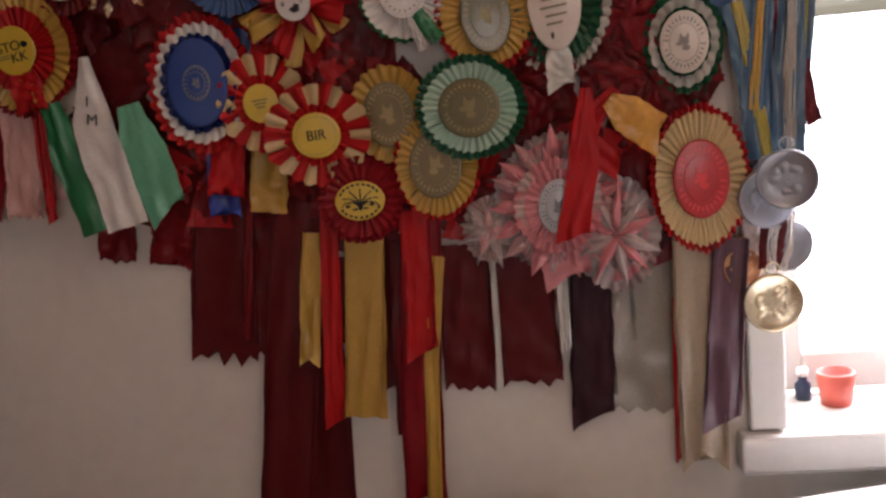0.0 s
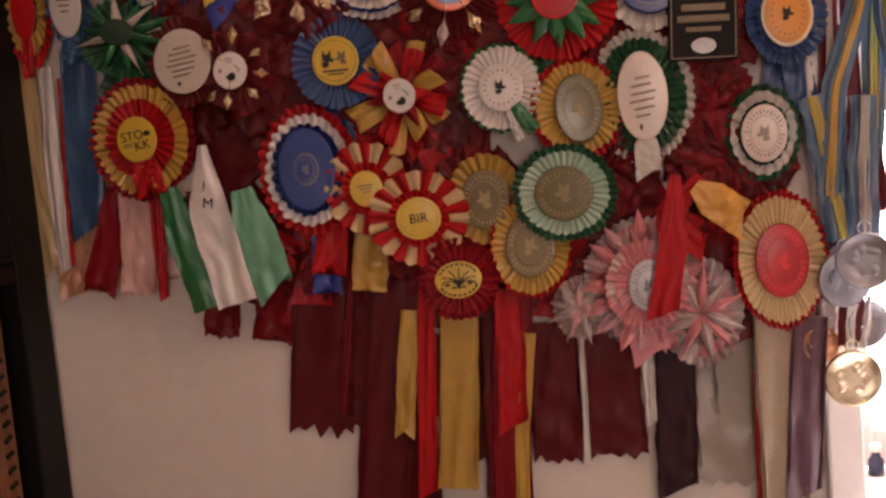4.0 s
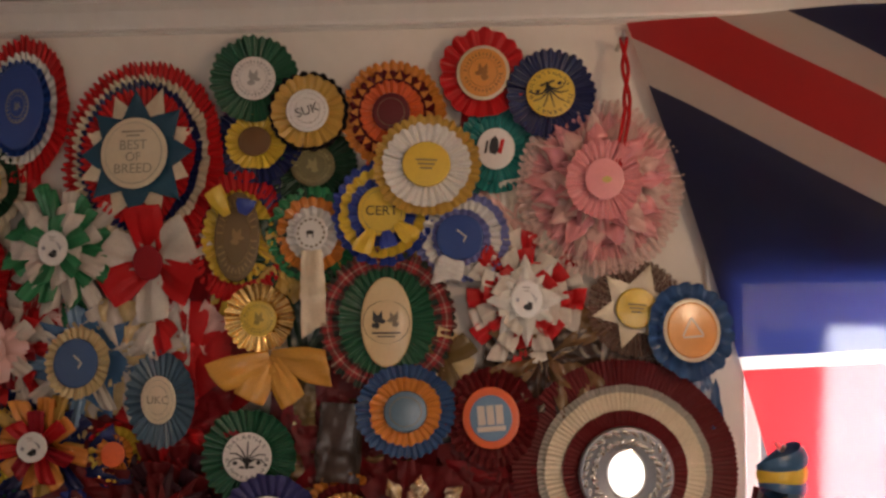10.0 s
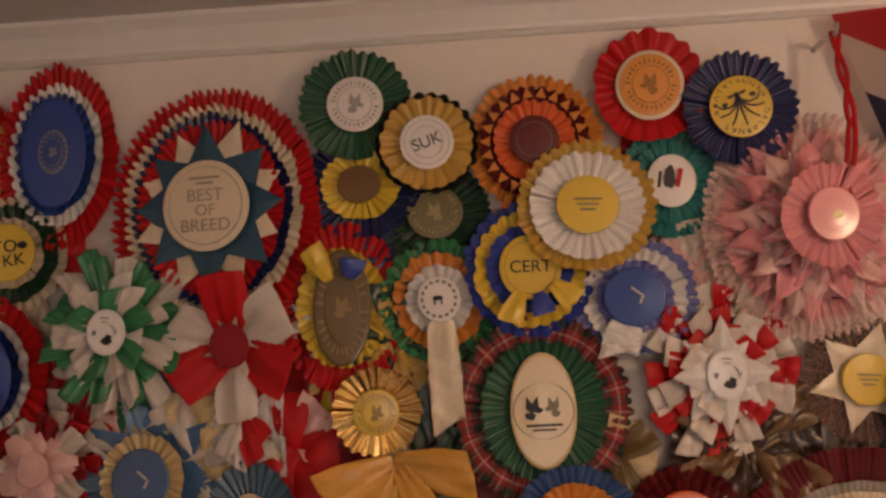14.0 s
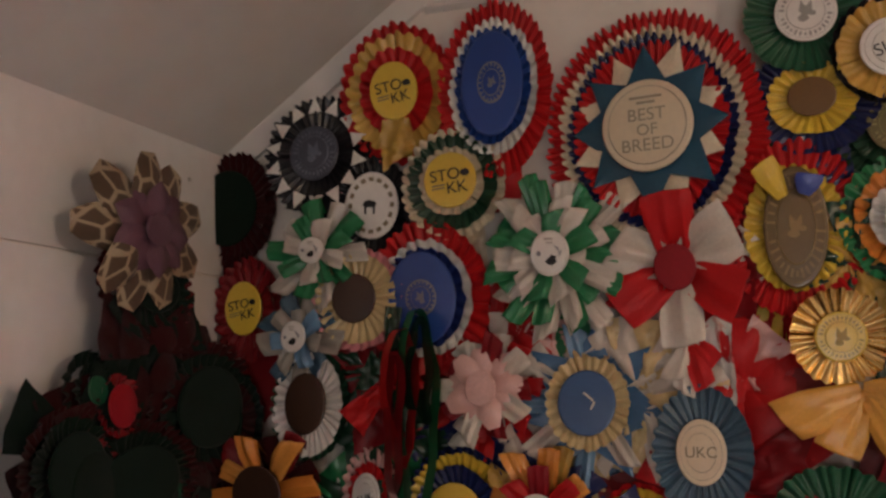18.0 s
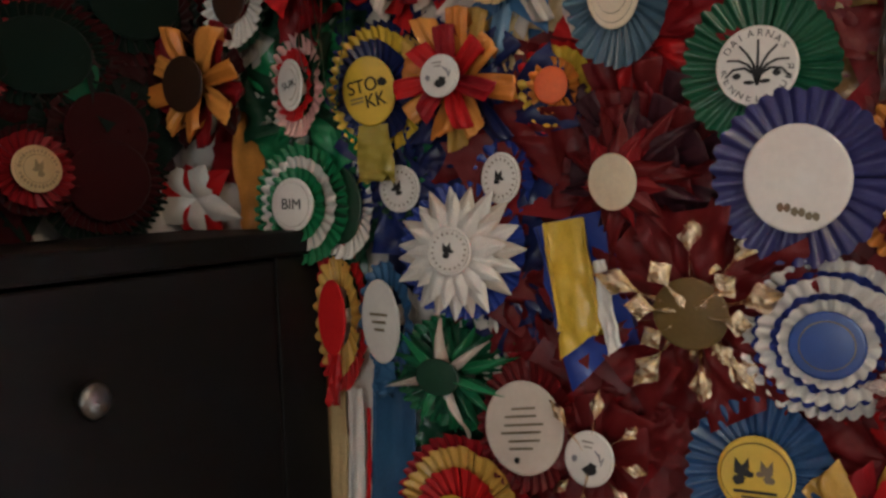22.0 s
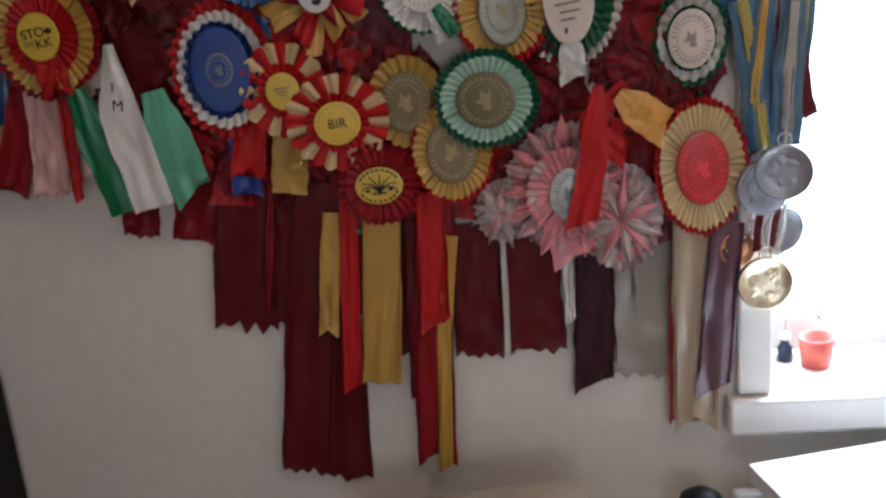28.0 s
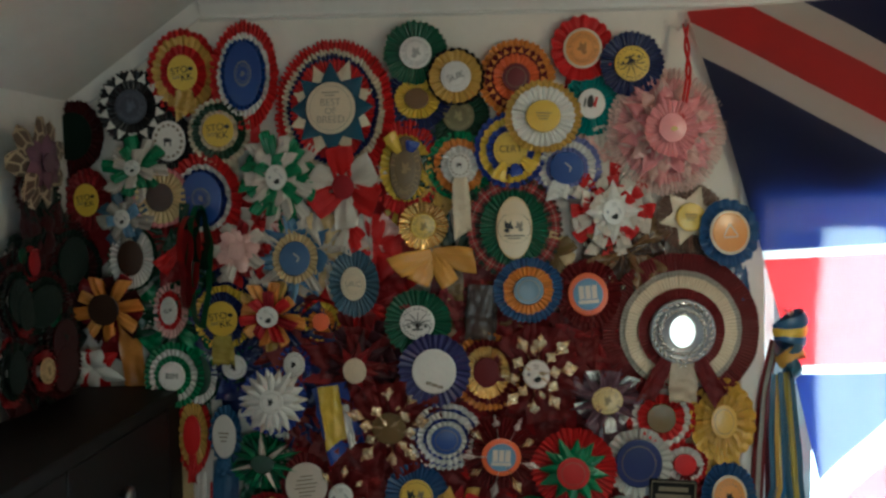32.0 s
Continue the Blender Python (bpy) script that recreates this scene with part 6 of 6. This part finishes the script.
rosette("maroon satin ribbon loops tucked between rosettes", 0.174, 1.241, 0.062, 0.063, 0, [], None, petals=[("maroon", "darkred", 8, 1.15, .55, "crumple"), ("maroon", "maroon", 5, .8, .5, "crumple")])
rosette("red satin ribbon loops tucked between rosettes", -0.281, 1.332, 0.051, 0.052, 0, [], None, petals=[("red", "darkred", 8, 1.15, .55, "crumple"), ("red", "red", 5, .8, .5, "crumple")])
rosette("maroon satin ribbon loops tucked between rosettes", -0.166, 1.230, 0.050, 0.053, 0, [], None, petals=[("maroon", "darkred", 8, 1.15, .55, "crumple"), ("maroon", "maroon", 5, .8, .5, "crumple")])
rosette("dark red satin ribbon loops tucked between rosettes", 0.007, 1.248, 0.061, 0.061, 0, [], None, petals=[("darkred", "maroon", 8, 1.15, .55, "crumple"), ("darkred", "darkred", 5, .8, .5, "crumple")])
rosette("dark red satin ribbon loops tucked between rosettes", 0.146, 1.259, 0.060, 0.060, 0, [], None, petals=[("darkred", "maroon", 8, 1.15, .55, "crumple"), ("darkred", "darkred", 5, .8, .5, "crumple")])
sash([(-0.250, 1.041), (-0.255, 0.926)], 0, .10, "darkred", "square", "dark red satin behind the tails")
sash([(-0.186, 1.068), (-0.203, 0.855)], 0, .07, "maroon", "slant", "dark maroon satin tail")
sash([(-0.320, 1.109), (-0.337, 0.910)], 0, .07, "maroon", "zigzag", "dark maroon satin tail with pinked end")
sash([(0.105, 1.087), (0.106, 0.904)], 0, .05, "greige", "square", "grey beige satin tail")
sash([(-0.350, 1.146), (-0.378, 0.940)], 1, .012, "darkred", "square", "narrow dark red ribbon")
sash([(-0.288, 1.114), (-0.291, 0.895), (-0.299, 0.668)], 0, .080, "maroon", "zigzag", "long dark maroon satin tail with pinked end")
sash([(-0.787, 1.493), (-0.794, 1.321), (-0.783, 1.169)], 0, .040, "palegold", "slant", "pale gold satin tail beside the cabinet")
sash([(-0.753, 1.455), (-0.757, 1.323), (-0.755, 1.170)], 1, .022, "white", "slant", "white satin tail beside the cabinet")
sash([(-0.731, 1.437), (-0.740, 1.281), (-0.742, 1.175)], 2, .006, "red", "slant", "narrow red ribbon edge by the cabinet")
sash([(-0.703, 1.477), (-0.709, 1.341), (-0.713, 1.224)], 1, .055, "blue5", "slant", "blue satin tail beside the cabinet")
sash([(-0.746, 1.274), (-0.749, 1.138)], 0, .050, "peach", "slant", "peach satin tail by the cabinet")
sash([(-0.671, 1.289), (-0.676, 1.264)], 1, .03, "oliveyellow", "slant", "olive yellow satin tail end")
rosette("dark red velvet ruffle rosette with a green middle", 0.937, 1.817, 0.056, 0.049, 1, [("velvetred", 1.2), ("velvetgreen", .98)], disc("velvetgreen", .74, ""), side=True)
rosette("dark red and green velvet ribbon loops", 1.041, 1.856, 0.069, 0.054, 0, [], None, petals=[("velvetred", "velvetgreen", 7, 1.2, .62, "bed"), ("velvetgreen", "velvetred", 5, .8, .5, "bed")], side=True)
rosette("dark green velvet ruffle rosette with a red middle", 1.103, 1.727, 0.075, 0.056, 1, [("velvetgreen", 1.2), ("velvetred", .98)], disc("velvetred", .74, ""), side=True)
rosette("dark red and green velvet ribbon loops", 0.994, 1.741, 0.063, 0.051, 0, [], None, petals=[("velvetred", "velvetgreen", 7, 1.2, .62, "bed"), ("velvetgreen", "velvetred", 5, .8, .5, "bed")], side=True)
rosette("deep red pleated rosette with a dark green middle", 0.921, 1.703, 0.055, 0.048, 1, [("darkred", 1.2), ("velvetgreen", .98)], disc("velvetgreen", .74, ""), side=True)
rosette("dark red and green velvet ribbon loops", 1.062, 1.934, 0.071, 0.055, 0, [], None, petals=[("velvetred", "velvetgreen", 7, 1.2, .62, "bed"), ("velvetgreen", "velvetred", 5, .8, .5, "bed")], side=True)
rosette("dark red velvet ruffle rosette with a green middle", 1.150, 1.870, 0.082, 0.059, 1, [("velvetred", 1.2), ("velvetgreen", .98)], disc("velvetgreen", .74, ""), side=True)
rosette("dark red and green velvet ribbon loops", 1.177, 1.791, 0.084, 0.059, 0, [], None, petals=[("velvetred", "velvetgreen", 7, 1.2, .62, "bed"), ("velvetgreen", "velvetred", 5, .8, .5, "bed")], side=True)
rosette("dark green velvet ruffle rosette with a red middle", 1.103, 1.680, 0.075, 0.056, 1, [("velvetgreen", 1.2), ("velvetred", .98)], disc("velvetred", .74, ""), side=True)
rosette("dark red and green velvet ribbon loops", 0.976, 1.682, 0.060, 0.051, 0, [], None, petals=[("velvetred", "velvetgreen", 7, 1.2, .62, "bed"), ("velvetgreen", "velvetred", 5, .8, .5, "bed")], side=True)
rosette("deep red pleated rosette with a dark green middle", 1.058, 1.994, 0.066, 0.046, 0, [("maroon", 1.1), ("velvetgreen", .9)], disc("velvetgreen", .6, ""), side=True)
rosette("dark red and green velvet ribbon loops", 0.952, 1.841, 0.068, 0.046, 0, [], None, petals=[("velvetred", "velvetgreen", 7, 1.2, .62, "bed"), ("velvetgreen", "velvetred", 5, .8, .5, "bed")], side=True)
rosette("dark red velvet ruffle rosette with a green middle", 1.029, 1.800, 0.079, 0.050, 1, [("velvetred", 1.2), ("velvetgreen", .98)], disc("velvetgreen", .74, ""), side=True)
sash([(-0.455, 1.975), (-0.451, 1.878)], 2, .062, "white", "square", "white satin tail with soft folds")
rosette("glossy maroon satin ribbon loops tucked between rosettes", -0.517, 1.230, 0.058, 0.057, -0.8, [], None, petals=[("maroonfoil", "maroon", 8, 1.1, .55, "bed"), ("maroonfoil", "maroonfoil", 5, .75, .5, "bed")])
rosette("maroon satin ribbon loops tucked between rosettes", -0.483, 1.161, 0.058, 0.058, -0.8, [], None, petals=[("maroon", "darkred", 8, 1.1, .55, "bed"), ("maroon", "maroon", 5, .75, .5, "bed")])
rosette("dark red satin ribbon loops tucked between rosettes", -0.305, 1.345, 0.052, 0.052, -0.8, [], None, petals=[("darkred", "red", 8, 1.1, .55, "bed"), ("darkred", "darkred", 5, .75, .5, "bed")])
rosette("maroon satin ribbon loops tucked between rosettes", -0.162, 1.152, 0.052, 0.055, -0.8, [], None, petals=[("maroon", "maroonfoil", 8, 1.1, .55, "bed"), ("maroon", "maroon", 5, .75, .5, "bed")])
rosette("dark red satin ribbon loops tucked between rosettes", -0.403, 1.157, 0.056, 0.057, -0.8, [], None, petals=[("darkred", "red", 8, 1.1, .55, "bed"), ("darkred", "darkred", 5, .75, .5, "bed")])
rosette("red satin ribbon loops tucked between rosettes", -0.213, 1.103, 0.053, 0.056, -0.8, [], None, petals=[("red", "darkred", 8, 1.1, .55, "bed"), ("red", "red", 5, .75, .5, "bed")])
rosette("dark red satin ribbon loops tucked between rosettes", -0.146, 1.184, 0.064, 0.064, -0.8, [], None, petals=[("darkred", "red", 8, 1.1, .55, "bed"), ("darkred", "darkred", 5, .75, .5, "bed")])
rosette("dark red satin ribbon loops tucked between rosettes", -0.318, 1.159, 0.065, 0.065, -0.8, [], None, petals=[("darkred", "maroon", 8, 1.1, .55, "bed"), ("darkred", "darkred", 5, .75, .5, "bed")])
rosette("maroon satin ribbon loops tucked between rosettes", 0.019, 1.187, 0.063, 0.063, -0.8, [], None, petals=[("maroon", "darkred", 8, 1.1, .55, "bed"), ("maroon", "maroon", 5, .75, .5, "bed")])
rosette("red satin ribbon loops tucked between rosettes", 0.090, 1.106, 0.063, 0.065, -0.8, [], None, petals=[("red", "darkred", 8, 1.1, .55, "bed"), ("red", "red", 5, .75, .5, "bed")])
rosette("maroon satin ribbon loops tucked between rosettes", 0.163, 1.078, 0.063, 0.066, -0.8, [], None, petals=[("maroon", "darkred", 8, 1.1, .55, "bed"), ("maroon", "maroon", 5, .75, .5, "bed")])
rosette("dark red satin ribbon loops tucked between rosettes", -0.239, 1.169, 0.065, 0.065, -0.8, [], None, petals=[("darkred", "red", 8, 1.1, .55, "bed"), ("darkred", "darkred", 5, .75, .5, "bed")])
rosette("dark red satin ribbon loops tucked between rosettes", -0.060, 1.117, 0.064, 0.065, -0.8, [], None, petals=[("darkred", "red", 8, 1.1, .55, "bed"), ("darkred", "darkred", 5, .75, .5, "bed")])
rosette("maroon satin ribbon loops tucked between rosettes", -0.378, 1.216, 0.065, 0.064, -0.8, [], None, petals=[("maroon", "darkred", 8, 1.1, .55, "bed"), ("maroon", "maroon", 5, .75, .5, "bed")])
rosette("dark red satin ribbon loops tucked between rosettes", 0.026, 1.310, 0.065, 0.066, -0.8, [], None, petals=[("darkred", "maroon", 8, 1.1, .55, "bed"), ("darkred", "darkred", 5, .75, .5, "bed")])
rosette("glossy maroon satin ribbon loops tucked between rosettes", 0.126, 1.318, 0.064, 0.066, -0.8, [], None, petals=[("maroonfoil", "darkred", 8, 1.1, .55, "bed"), ("maroonfoil", "maroonfoil", 5, .75, .5, "bed")])
rosette("dark red satin ribbon loops tucked between rosettes", -0.253, 1.395, 0.069, 0.068, -0.8, [], None, petals=[("darkred", "red", 8, 1.1, .55, "bed"), ("darkred", "darkred", 5, .75, .5, "bed")])
rosette("dark red satin ribbon loops tucked between rosettes", -0.136, 1.457, 0.067, 0.067, -0.8, [], None, petals=[("darkred", "maroonfoil", 8, 1.1, .55, "bed"), ("darkred", "darkred", 5, .75, .5, "bed")])
rosette("glossy maroon satin ribbon loops tucked between rosettes", -0.418, 1.407, 0.071, 0.069, -0.8, [], None, petals=[("maroonfoil", "maroon", 8, 1.1, .55, "bed"), ("maroonfoil", "maroonfoil", 5, .75, .5, "bed")])
rosette("maroon satin ribbon loops tucked between rosettes", -0.480, 1.483, 0.072, 0.069, -0.8, [], None, petals=[("maroon", "maroonfoil", 8, 1.1, .55, "bed"), ("maroon", "maroon", 5, .75, .5, "bed")])


foil_loops(-.742, 1.888, "long hanging loops of red and green foil ribbon")
letters(white_sash, [("I", -.525, 1.270, .019), ("M", -.522, 1.247, .020)], 1.181)

# ---- medals, ribbons by the window, small things ----
def tube(parent, name, pts, r, mat, label=""):
    """A cord along points, with a round section."""
    n, verts, polys = 8, [], []
    p = [Vector(q) for q in pts]
    for k, q in enumerate(p):
        d = (p[min(k + 1, len(p) - 1)] - p[max(k - 1, 0)]).normalized()
        a = d.cross(Vector((0.3, 1, 0.2))).normalized()
        b = d.cross(a)
        verts += [tuple(q + r * (a * math.cos(2 * math.pi * i / n) + b * math.sin(2 * math.pi * i / n))) for i in range(n)]
    for k in range(len(p) - 1):
        polys += [(k * n + i, k * n + (i + 1) % n, (k + 1) * n + (i + 1) % n, (k + 1) * n + i) for i in range(n)]
    polys += [tuple(range(n - 1, -1, -1)), tuple(range(len(verts) - n, len(verts)))]
    return faces(name, verts, polys, mat, parent, label)


def medal(x, y, z, r, mat, label, yaw=0.0):
    m = thing("medal", 0, 0, 0, label, "medal", "medals by the window", Matrix.Translation((x, y, z)) @ Matrix.Rotation(radians(yaw), 4, "Z"))
    bm = bmesh.new()
    turn_profile(bm, [(-.003, 0), (-.003, r), (.003, r), (.0042, .96 * r), (.0034, .90 * r), (.0016, .86 * r), (.0022, .4 * r), (.0022, 0)], 40)
    bm.transform(Matrix.Rotation(radians(90), 4, "X"))
    part("disc", bm, mat, m)
    rng = random.Random(int(r * 1e5))
    for k in range(7):
        a = rng.uniform(0, 6.28)
        d = dome(m, "relief", r * rng.uniform(.12, .28), r * rng.uniform(.08, .2), 0, mat, "", .003)
        d.matrix_local = Matrix.Translation((.42 * r * math.cos(a), -.0018, .42 * r * math.sin(a))) @ Matrix.Rotation(rng.uniform(0, 3), 4, "Y")
    loop = [(.008 * math.cos(t * .5236), -.001, r + .006 + .008 * math.sin(t * .5236)) for t in range(13)]
    tube(m, "ring", loop, .0013, mat)
    return m


medal(.309, 1.165, 1.106, .035, GREYMETAL, "dull silver medal hanging on a ribbon", -12)
medal(.290, 1.19, 1.082, .036, GREYMETAL, "dark silver medal behind another", 14)
medal(.292, 1.185, .955, .036, GOLDMETAL, "bright gold medal on a maroon ribbon", 4)
medal(.262, 1.215, .995, .024, BRONZEMETAL, "small copper coloured medal", 8)
medal(.318, 1.205, 1.02, .030, GREYMETAL, "dull silver medal half hidden", 20)


def lanyard(pts, width, colour, lift, label, edge=""):
    ob = strip(None, "ribbon", pts, width, cloth(colour), "square", WALL - .012 - .010 * lift, COUNT[0] + int(pts[-1][1] * 100))
    COUNT[0] += 1
    if edge:
        strip(ob, "stripe", pts, width * .38, cloth(edge), "square", WALL - .0155 - .010 * lift, COUNT[0] - 1 + int(pts[-1][1] * 100), "stripe along the ribbon")
    return tagged(ob, label, "ribbon", "medal ribbons")


lanyard([(0.329, 1.706), (0.309, 1.616), (0.300, 1.496), (0.296, 1.368), (0.284, 1.184)], 0.024, "maroon", 1, "maroon medal ribbon hanging from a hook", "greige")
lanyard([(0.307, 1.641), (0.293, 1.481), (0.278, 1.319)], 0.019, "greige", 0, "grey medal ribbon hanging on the wall", "")
lanyard([(0.333, 1.645), (0.331, 1.542), (0.335, 1.430), (0.296, 1.321), (0.283, 1.186)], 0.032, "ribbonblue", 2, "blue and yellow striped medal ribbon on a hook", "goldsatin")
lanyard([(0.343, 1.651), (0.352, 1.540), (0.364, 1.397), (0.379, 1.324)], 0.035, "ribbonblue", 3, "blue and yellow striped medal ribbon on a hook", "oliveyellow")
lanyard([(0.301, 1.400), (0.307, 1.287), (0.301, 1.182)], 0.022, "darkred", 1, "dark red medal ribbon hanging by the window", "")
lanyard([(0.269, 1.314), (0.285, 1.230), (0.296, 1.128)], 0.041, "ribbonblue", 2, "blue and yellow striped medal ribbon on a hook", "oliveyellow")
lanyard([(0.330, 1.309), (0.324, 1.228), (0.320, 1.132)], 0.038, "slateblue", 3, "blue and yellow striped medal ribbon on a hook", "greige")
lanyard([(0.304, 1.310), (0.306, 1.220), (0.305, 1.140)], 0.041, "grey", 1, "grey blue medal ribbon by the window", "")
lanyard([(0.343, 1.239), (0.348, 1.182), (0.355, 1.164)], 0.019, "maroon", 2, "maroon ribbon end beside the medals", "")
lanyard([(0.304, 1.073), (0.295, 1.029), (0.293, 0.994)], 0.03, "maroon", 4, "maroon ribbon that carries the gold medal", "white")
lanyard([(0.316, 1.060), (0.314, 1.023), (0.304, 0.993)], 0.008, "white", 5, "thin white ribbon that carries the gold medal", "")
lanyard([(0.282, 1.062), (0.274, 1.024), (0.271, 1.009)], 0.016, "white", 2, "thin white medal ribbon by the window", "")
lanyard([(0.356, 1.660), (0.349, 1.540), (0.352, 1.396), (0.344, 1.268), (0.332, 1.177)], 0.03, "slateblue", 1, "blue and yellow striped medal ribbon on a hook", "oliveyellow")
lanyard([(0.318, 1.648), (0.318, 1.478), (0.320, 1.316), (0.319, 1.175)], 0.03, "maroon", 0, "maroon medal ribbon hanging by the window", "")


def knot(x, y, z):
    """Ribbons wound and knotted over a hook."""
    k = thing("ribbon_knot", x, y, z, "blue and yellow ribbons knotted together on a hook", "knot")
    rng = random.Random(3)
    for n, colour in enumerate(("blue5", "yellow", "blue5", "slateblue", "goldsatin", "teal")):
        tilt = Matrix.Rotation(rng.uniform(-.9, .9), 3, "Y") @ Matrix.Rotation(rng.uniform(-.5, .5), 3, "X")
        zz, r = (.034 - .017 * n) * .9, .030 - .0014 * n
        verts, polys = [], []
        for i in range(28):
            a = 2 * math.pi * i / 28
            for u in (-1, -.4, .4, 1):
                q = tilt @ Vector(((r + .003 * (1 - u * u)) * math.cos(a), (.020 + .003 * (1 - u * u)) * math.sin(a), u * .011 + .003 * math.sin(2 * a + n)))
                verts.append((q.x, q.y, q.z + zz))
        for i in range(28):
            for j in range(3):
                polys.append((4 * i + j, 4 * ((i + 1) % 28) + j, 4 * ((i + 1) % 28) + j + 1, 4 * i + j + 1))
        faces("wrap", verts, polys, cloth(colour), k)
    tube(k, "hook", [(0, .06, .05), (0, .03, .05), (0, .0, .045), (0, -.012, .052)], .003, STEEL, "small steel hook")


knot(.348, 1.195, 1.712)

cord = thing("cord", .160, 1.185, 2.279, "red twisted cord hung from a hook over the pink rosette", "cord")
for k in (-1, 1):
    tube(cord, "strand", [(.001 + k * .0035 * math.cos(t * .55), .002 * math.sin(t * .55) - .0022 * t, -.0075 * t) if t < 14 else (-.0016 * (t - 14) + k * .0032, -.03 - .001 * (t - 14) + .002 * math.sin(t), -.0075 * t) for t in range(27)], .0026, satin("red"))
tube(cord, "hook", [(0, .066, .0), (0, .03, .002), (0, -.008, -.004), (0, -.012, .006)], .0025, STEEL, "small steel hook")

tassel = thing("cord", .338, 1.17, .95, "thin red looped cord hanging by the medals", "cord")
tube(tassel, "loop", [(.004 + .005 * math.sin(t * .5), 0, -.003 * t) for t in range(9)] + [(.012 + .002 * t, 0, -.028 - .0035 * t) for t in range(5)], .0013, satin("red"))


def plaque_sign(x, z, w, h):
    p = thing("plaque", x, WALL - .055, z, "small black plaque with dull gold bars and badge", "plaque", "", Matrix.Translation((x, WALL - .055, z)) @ Matrix.Rotation(radians(3), 4, "Y"))
    block("board", -w / 2, w / 2, 0, .008, -h / 2, h / 2, BLACKWOOD, p, bevel=.002)
    for a in (-1, 1):
        block("edge", a * w * .46 - .0008, a * w * .46 + .0008, -.0016, -.0004, -h * .46, h * .46, GOLDINK, p)
        block("edge", -w * .45, w * .45, -.0016, -.0004, a * h * .46 - .0008, a * h * .46 + .0008, GOLDINK, p)
    for dz, ww, hh in ((.30, .62, .10), (.13, .74, .10), (-.03, .5, .07)):
        block("bar", -w * ww / 2, w * ww / 2, -.0018, -.0004, dz * h - hh * h / 2, dz * h + hh * h / 2, GOLDINK, p)
    dome(p, "badge", w * .18, h * .12, -.0004, card("greypaper"), "", .002).location.z = -.28 * h
    block("bracket", -.01, .01, .008, .056, -.01, .01, STEEL, p)


plaque_sign(0.138, 1.412, 0.086, 0.082)

# on and under the window sill
pot = thing("candle_pot", .398, 1.325, WZ0 + .028, "small translucent red candle pot on the sill", "candle holder")
bm = turn_profile(bmesh.new(), [(0, 0), (0, .020), (.045, .026), (.046, .023), (.006, .018), (.006, 0)], 24)
part("cup", bm, REDPLASTIC, pot)
part("candle", turn_profile(bmesh.new(), [(.007, 0), (.007, .0165), (.024, .019), (.025, 0)], 24), WHITEPAPER, pot, "white wax candle")
cap = thing("bottle", .360, 1.35, WZ0 + .028, "little dark blue bottle on the sill", "bottle")
part("body", turn_profile(bmesh.new(), [(0, 0), (0, .011), (.022, .011), (.027, .006), (.034, .006)], 20), BLUEPLASTIC, cap)
part("lid", turn_profile(bmesh.new(), [(.034, 0), (.034, .008), (.044, .008), (.044, 0)], 20), WHITEPAPER, cap, "pale lid")

heater = thing("radiator", .80, 1.19, .08, "white enamelled radiator under the window sill", "radiator")
block("panel", -.55, .55, -.012, .012, 0, .57, GLOSSWHITE, heater, bevel=.006)
for k in range(21):
    block("rib", -.525 + .05 * k, -.500 + .05 * k, -.020, -.011, .03, .54, GLOSSWHITE, heater, bevel=.003)
block("bracket", -.4, -.37, .010, .058, .1, .2, STEEL, heater)
block("leg", -.5, -.47, -.01, .01, -.08, .002, STEEL, heater)
block("leg", .47, .5, -.01, .01, -.08, .002, STEEL, heater)

table = thing("side_table", 0, 0, 0, "narrow white topped side table with black legs", "table", "", Matrix.Translation((.472, .91, 0)) @ Matrix.Rotation(radians(14), 4, "Z"))
block("tabletop", -.15, .15, -.275, .275, .695, .72, WHITEPAPER, table, "bright white tabletop", bevel=.004)
for a in (-1, 1):
    for b in (-1, 1):
        block("leg", a * .12 - .016, a * .12 + .016, b * .235 - .016, b * .235 + .016, 0, .695, BLACKWOOD, table, "black square leg", bevel=.003)
    # rails coloured black to stand for the shade beneath the white top
    block("apron", -.103, .103, a * .245 - .009, a * .245 + .009, .60, .695, BLACKWOOD, table, "rail coloured black for the shade under the tabletop")
    block("apron", a * .13 - .009, a * .13 + .009, -.218, .218, .60, .695, BLACKWOOD, table, "rail coloured black for the shade under the tabletop")

crate = thing("wooden_box", 0, 0, 0, "pale worn wooden box with a plain lid", "box", "", Matrix.Translation((-.096, 1.004, 0)) @ Matrix.Rotation(radians(10), 4, "Z"))
for k in range(5):
    z0 = .01 + .138 * k
    block("board", -.15, .15, -.10, -.087, z0, z0 + .134, PALEWOOD, crate, bevel=.003)
    block("board", -.15, .15, .087, .10, z0, z0 + .134, PALEWOOD, crate, bevel=.003)
    block("board", -.15, -.137, -.085, .085, z0, z0 + .134, PALEWOOD, crate, bevel=.003)
    block("board", .137, .15, -.085, .085, z0, z0 + .134, PALEWOOD, crate, bevel=.003)
block("base", -.149, .149, -.099, .099, 0, .01, PALEWOOD, crate)
block("lid", -.155, .155, -.105, .105, .700, .715, PALEWOOD, crate, "pale wooden lid", bevel=.003)
ball = thing("post_knob", .20, 1.15, .645, "black round knob on a turned wooden post", "post")
part("knob", turn_profile(bmesh.new(), [(-.035, 0), (-.033, .012), (-.022, .028), (0, .034), (.022, .028), (.033, .012), (.035, 0)], 24), BLACKWOOD, ball)
part("post", turn_profile(bmesh.new(), [(-.645, .014), (-.03, .014)], 16), BLACKWOOD, ball)
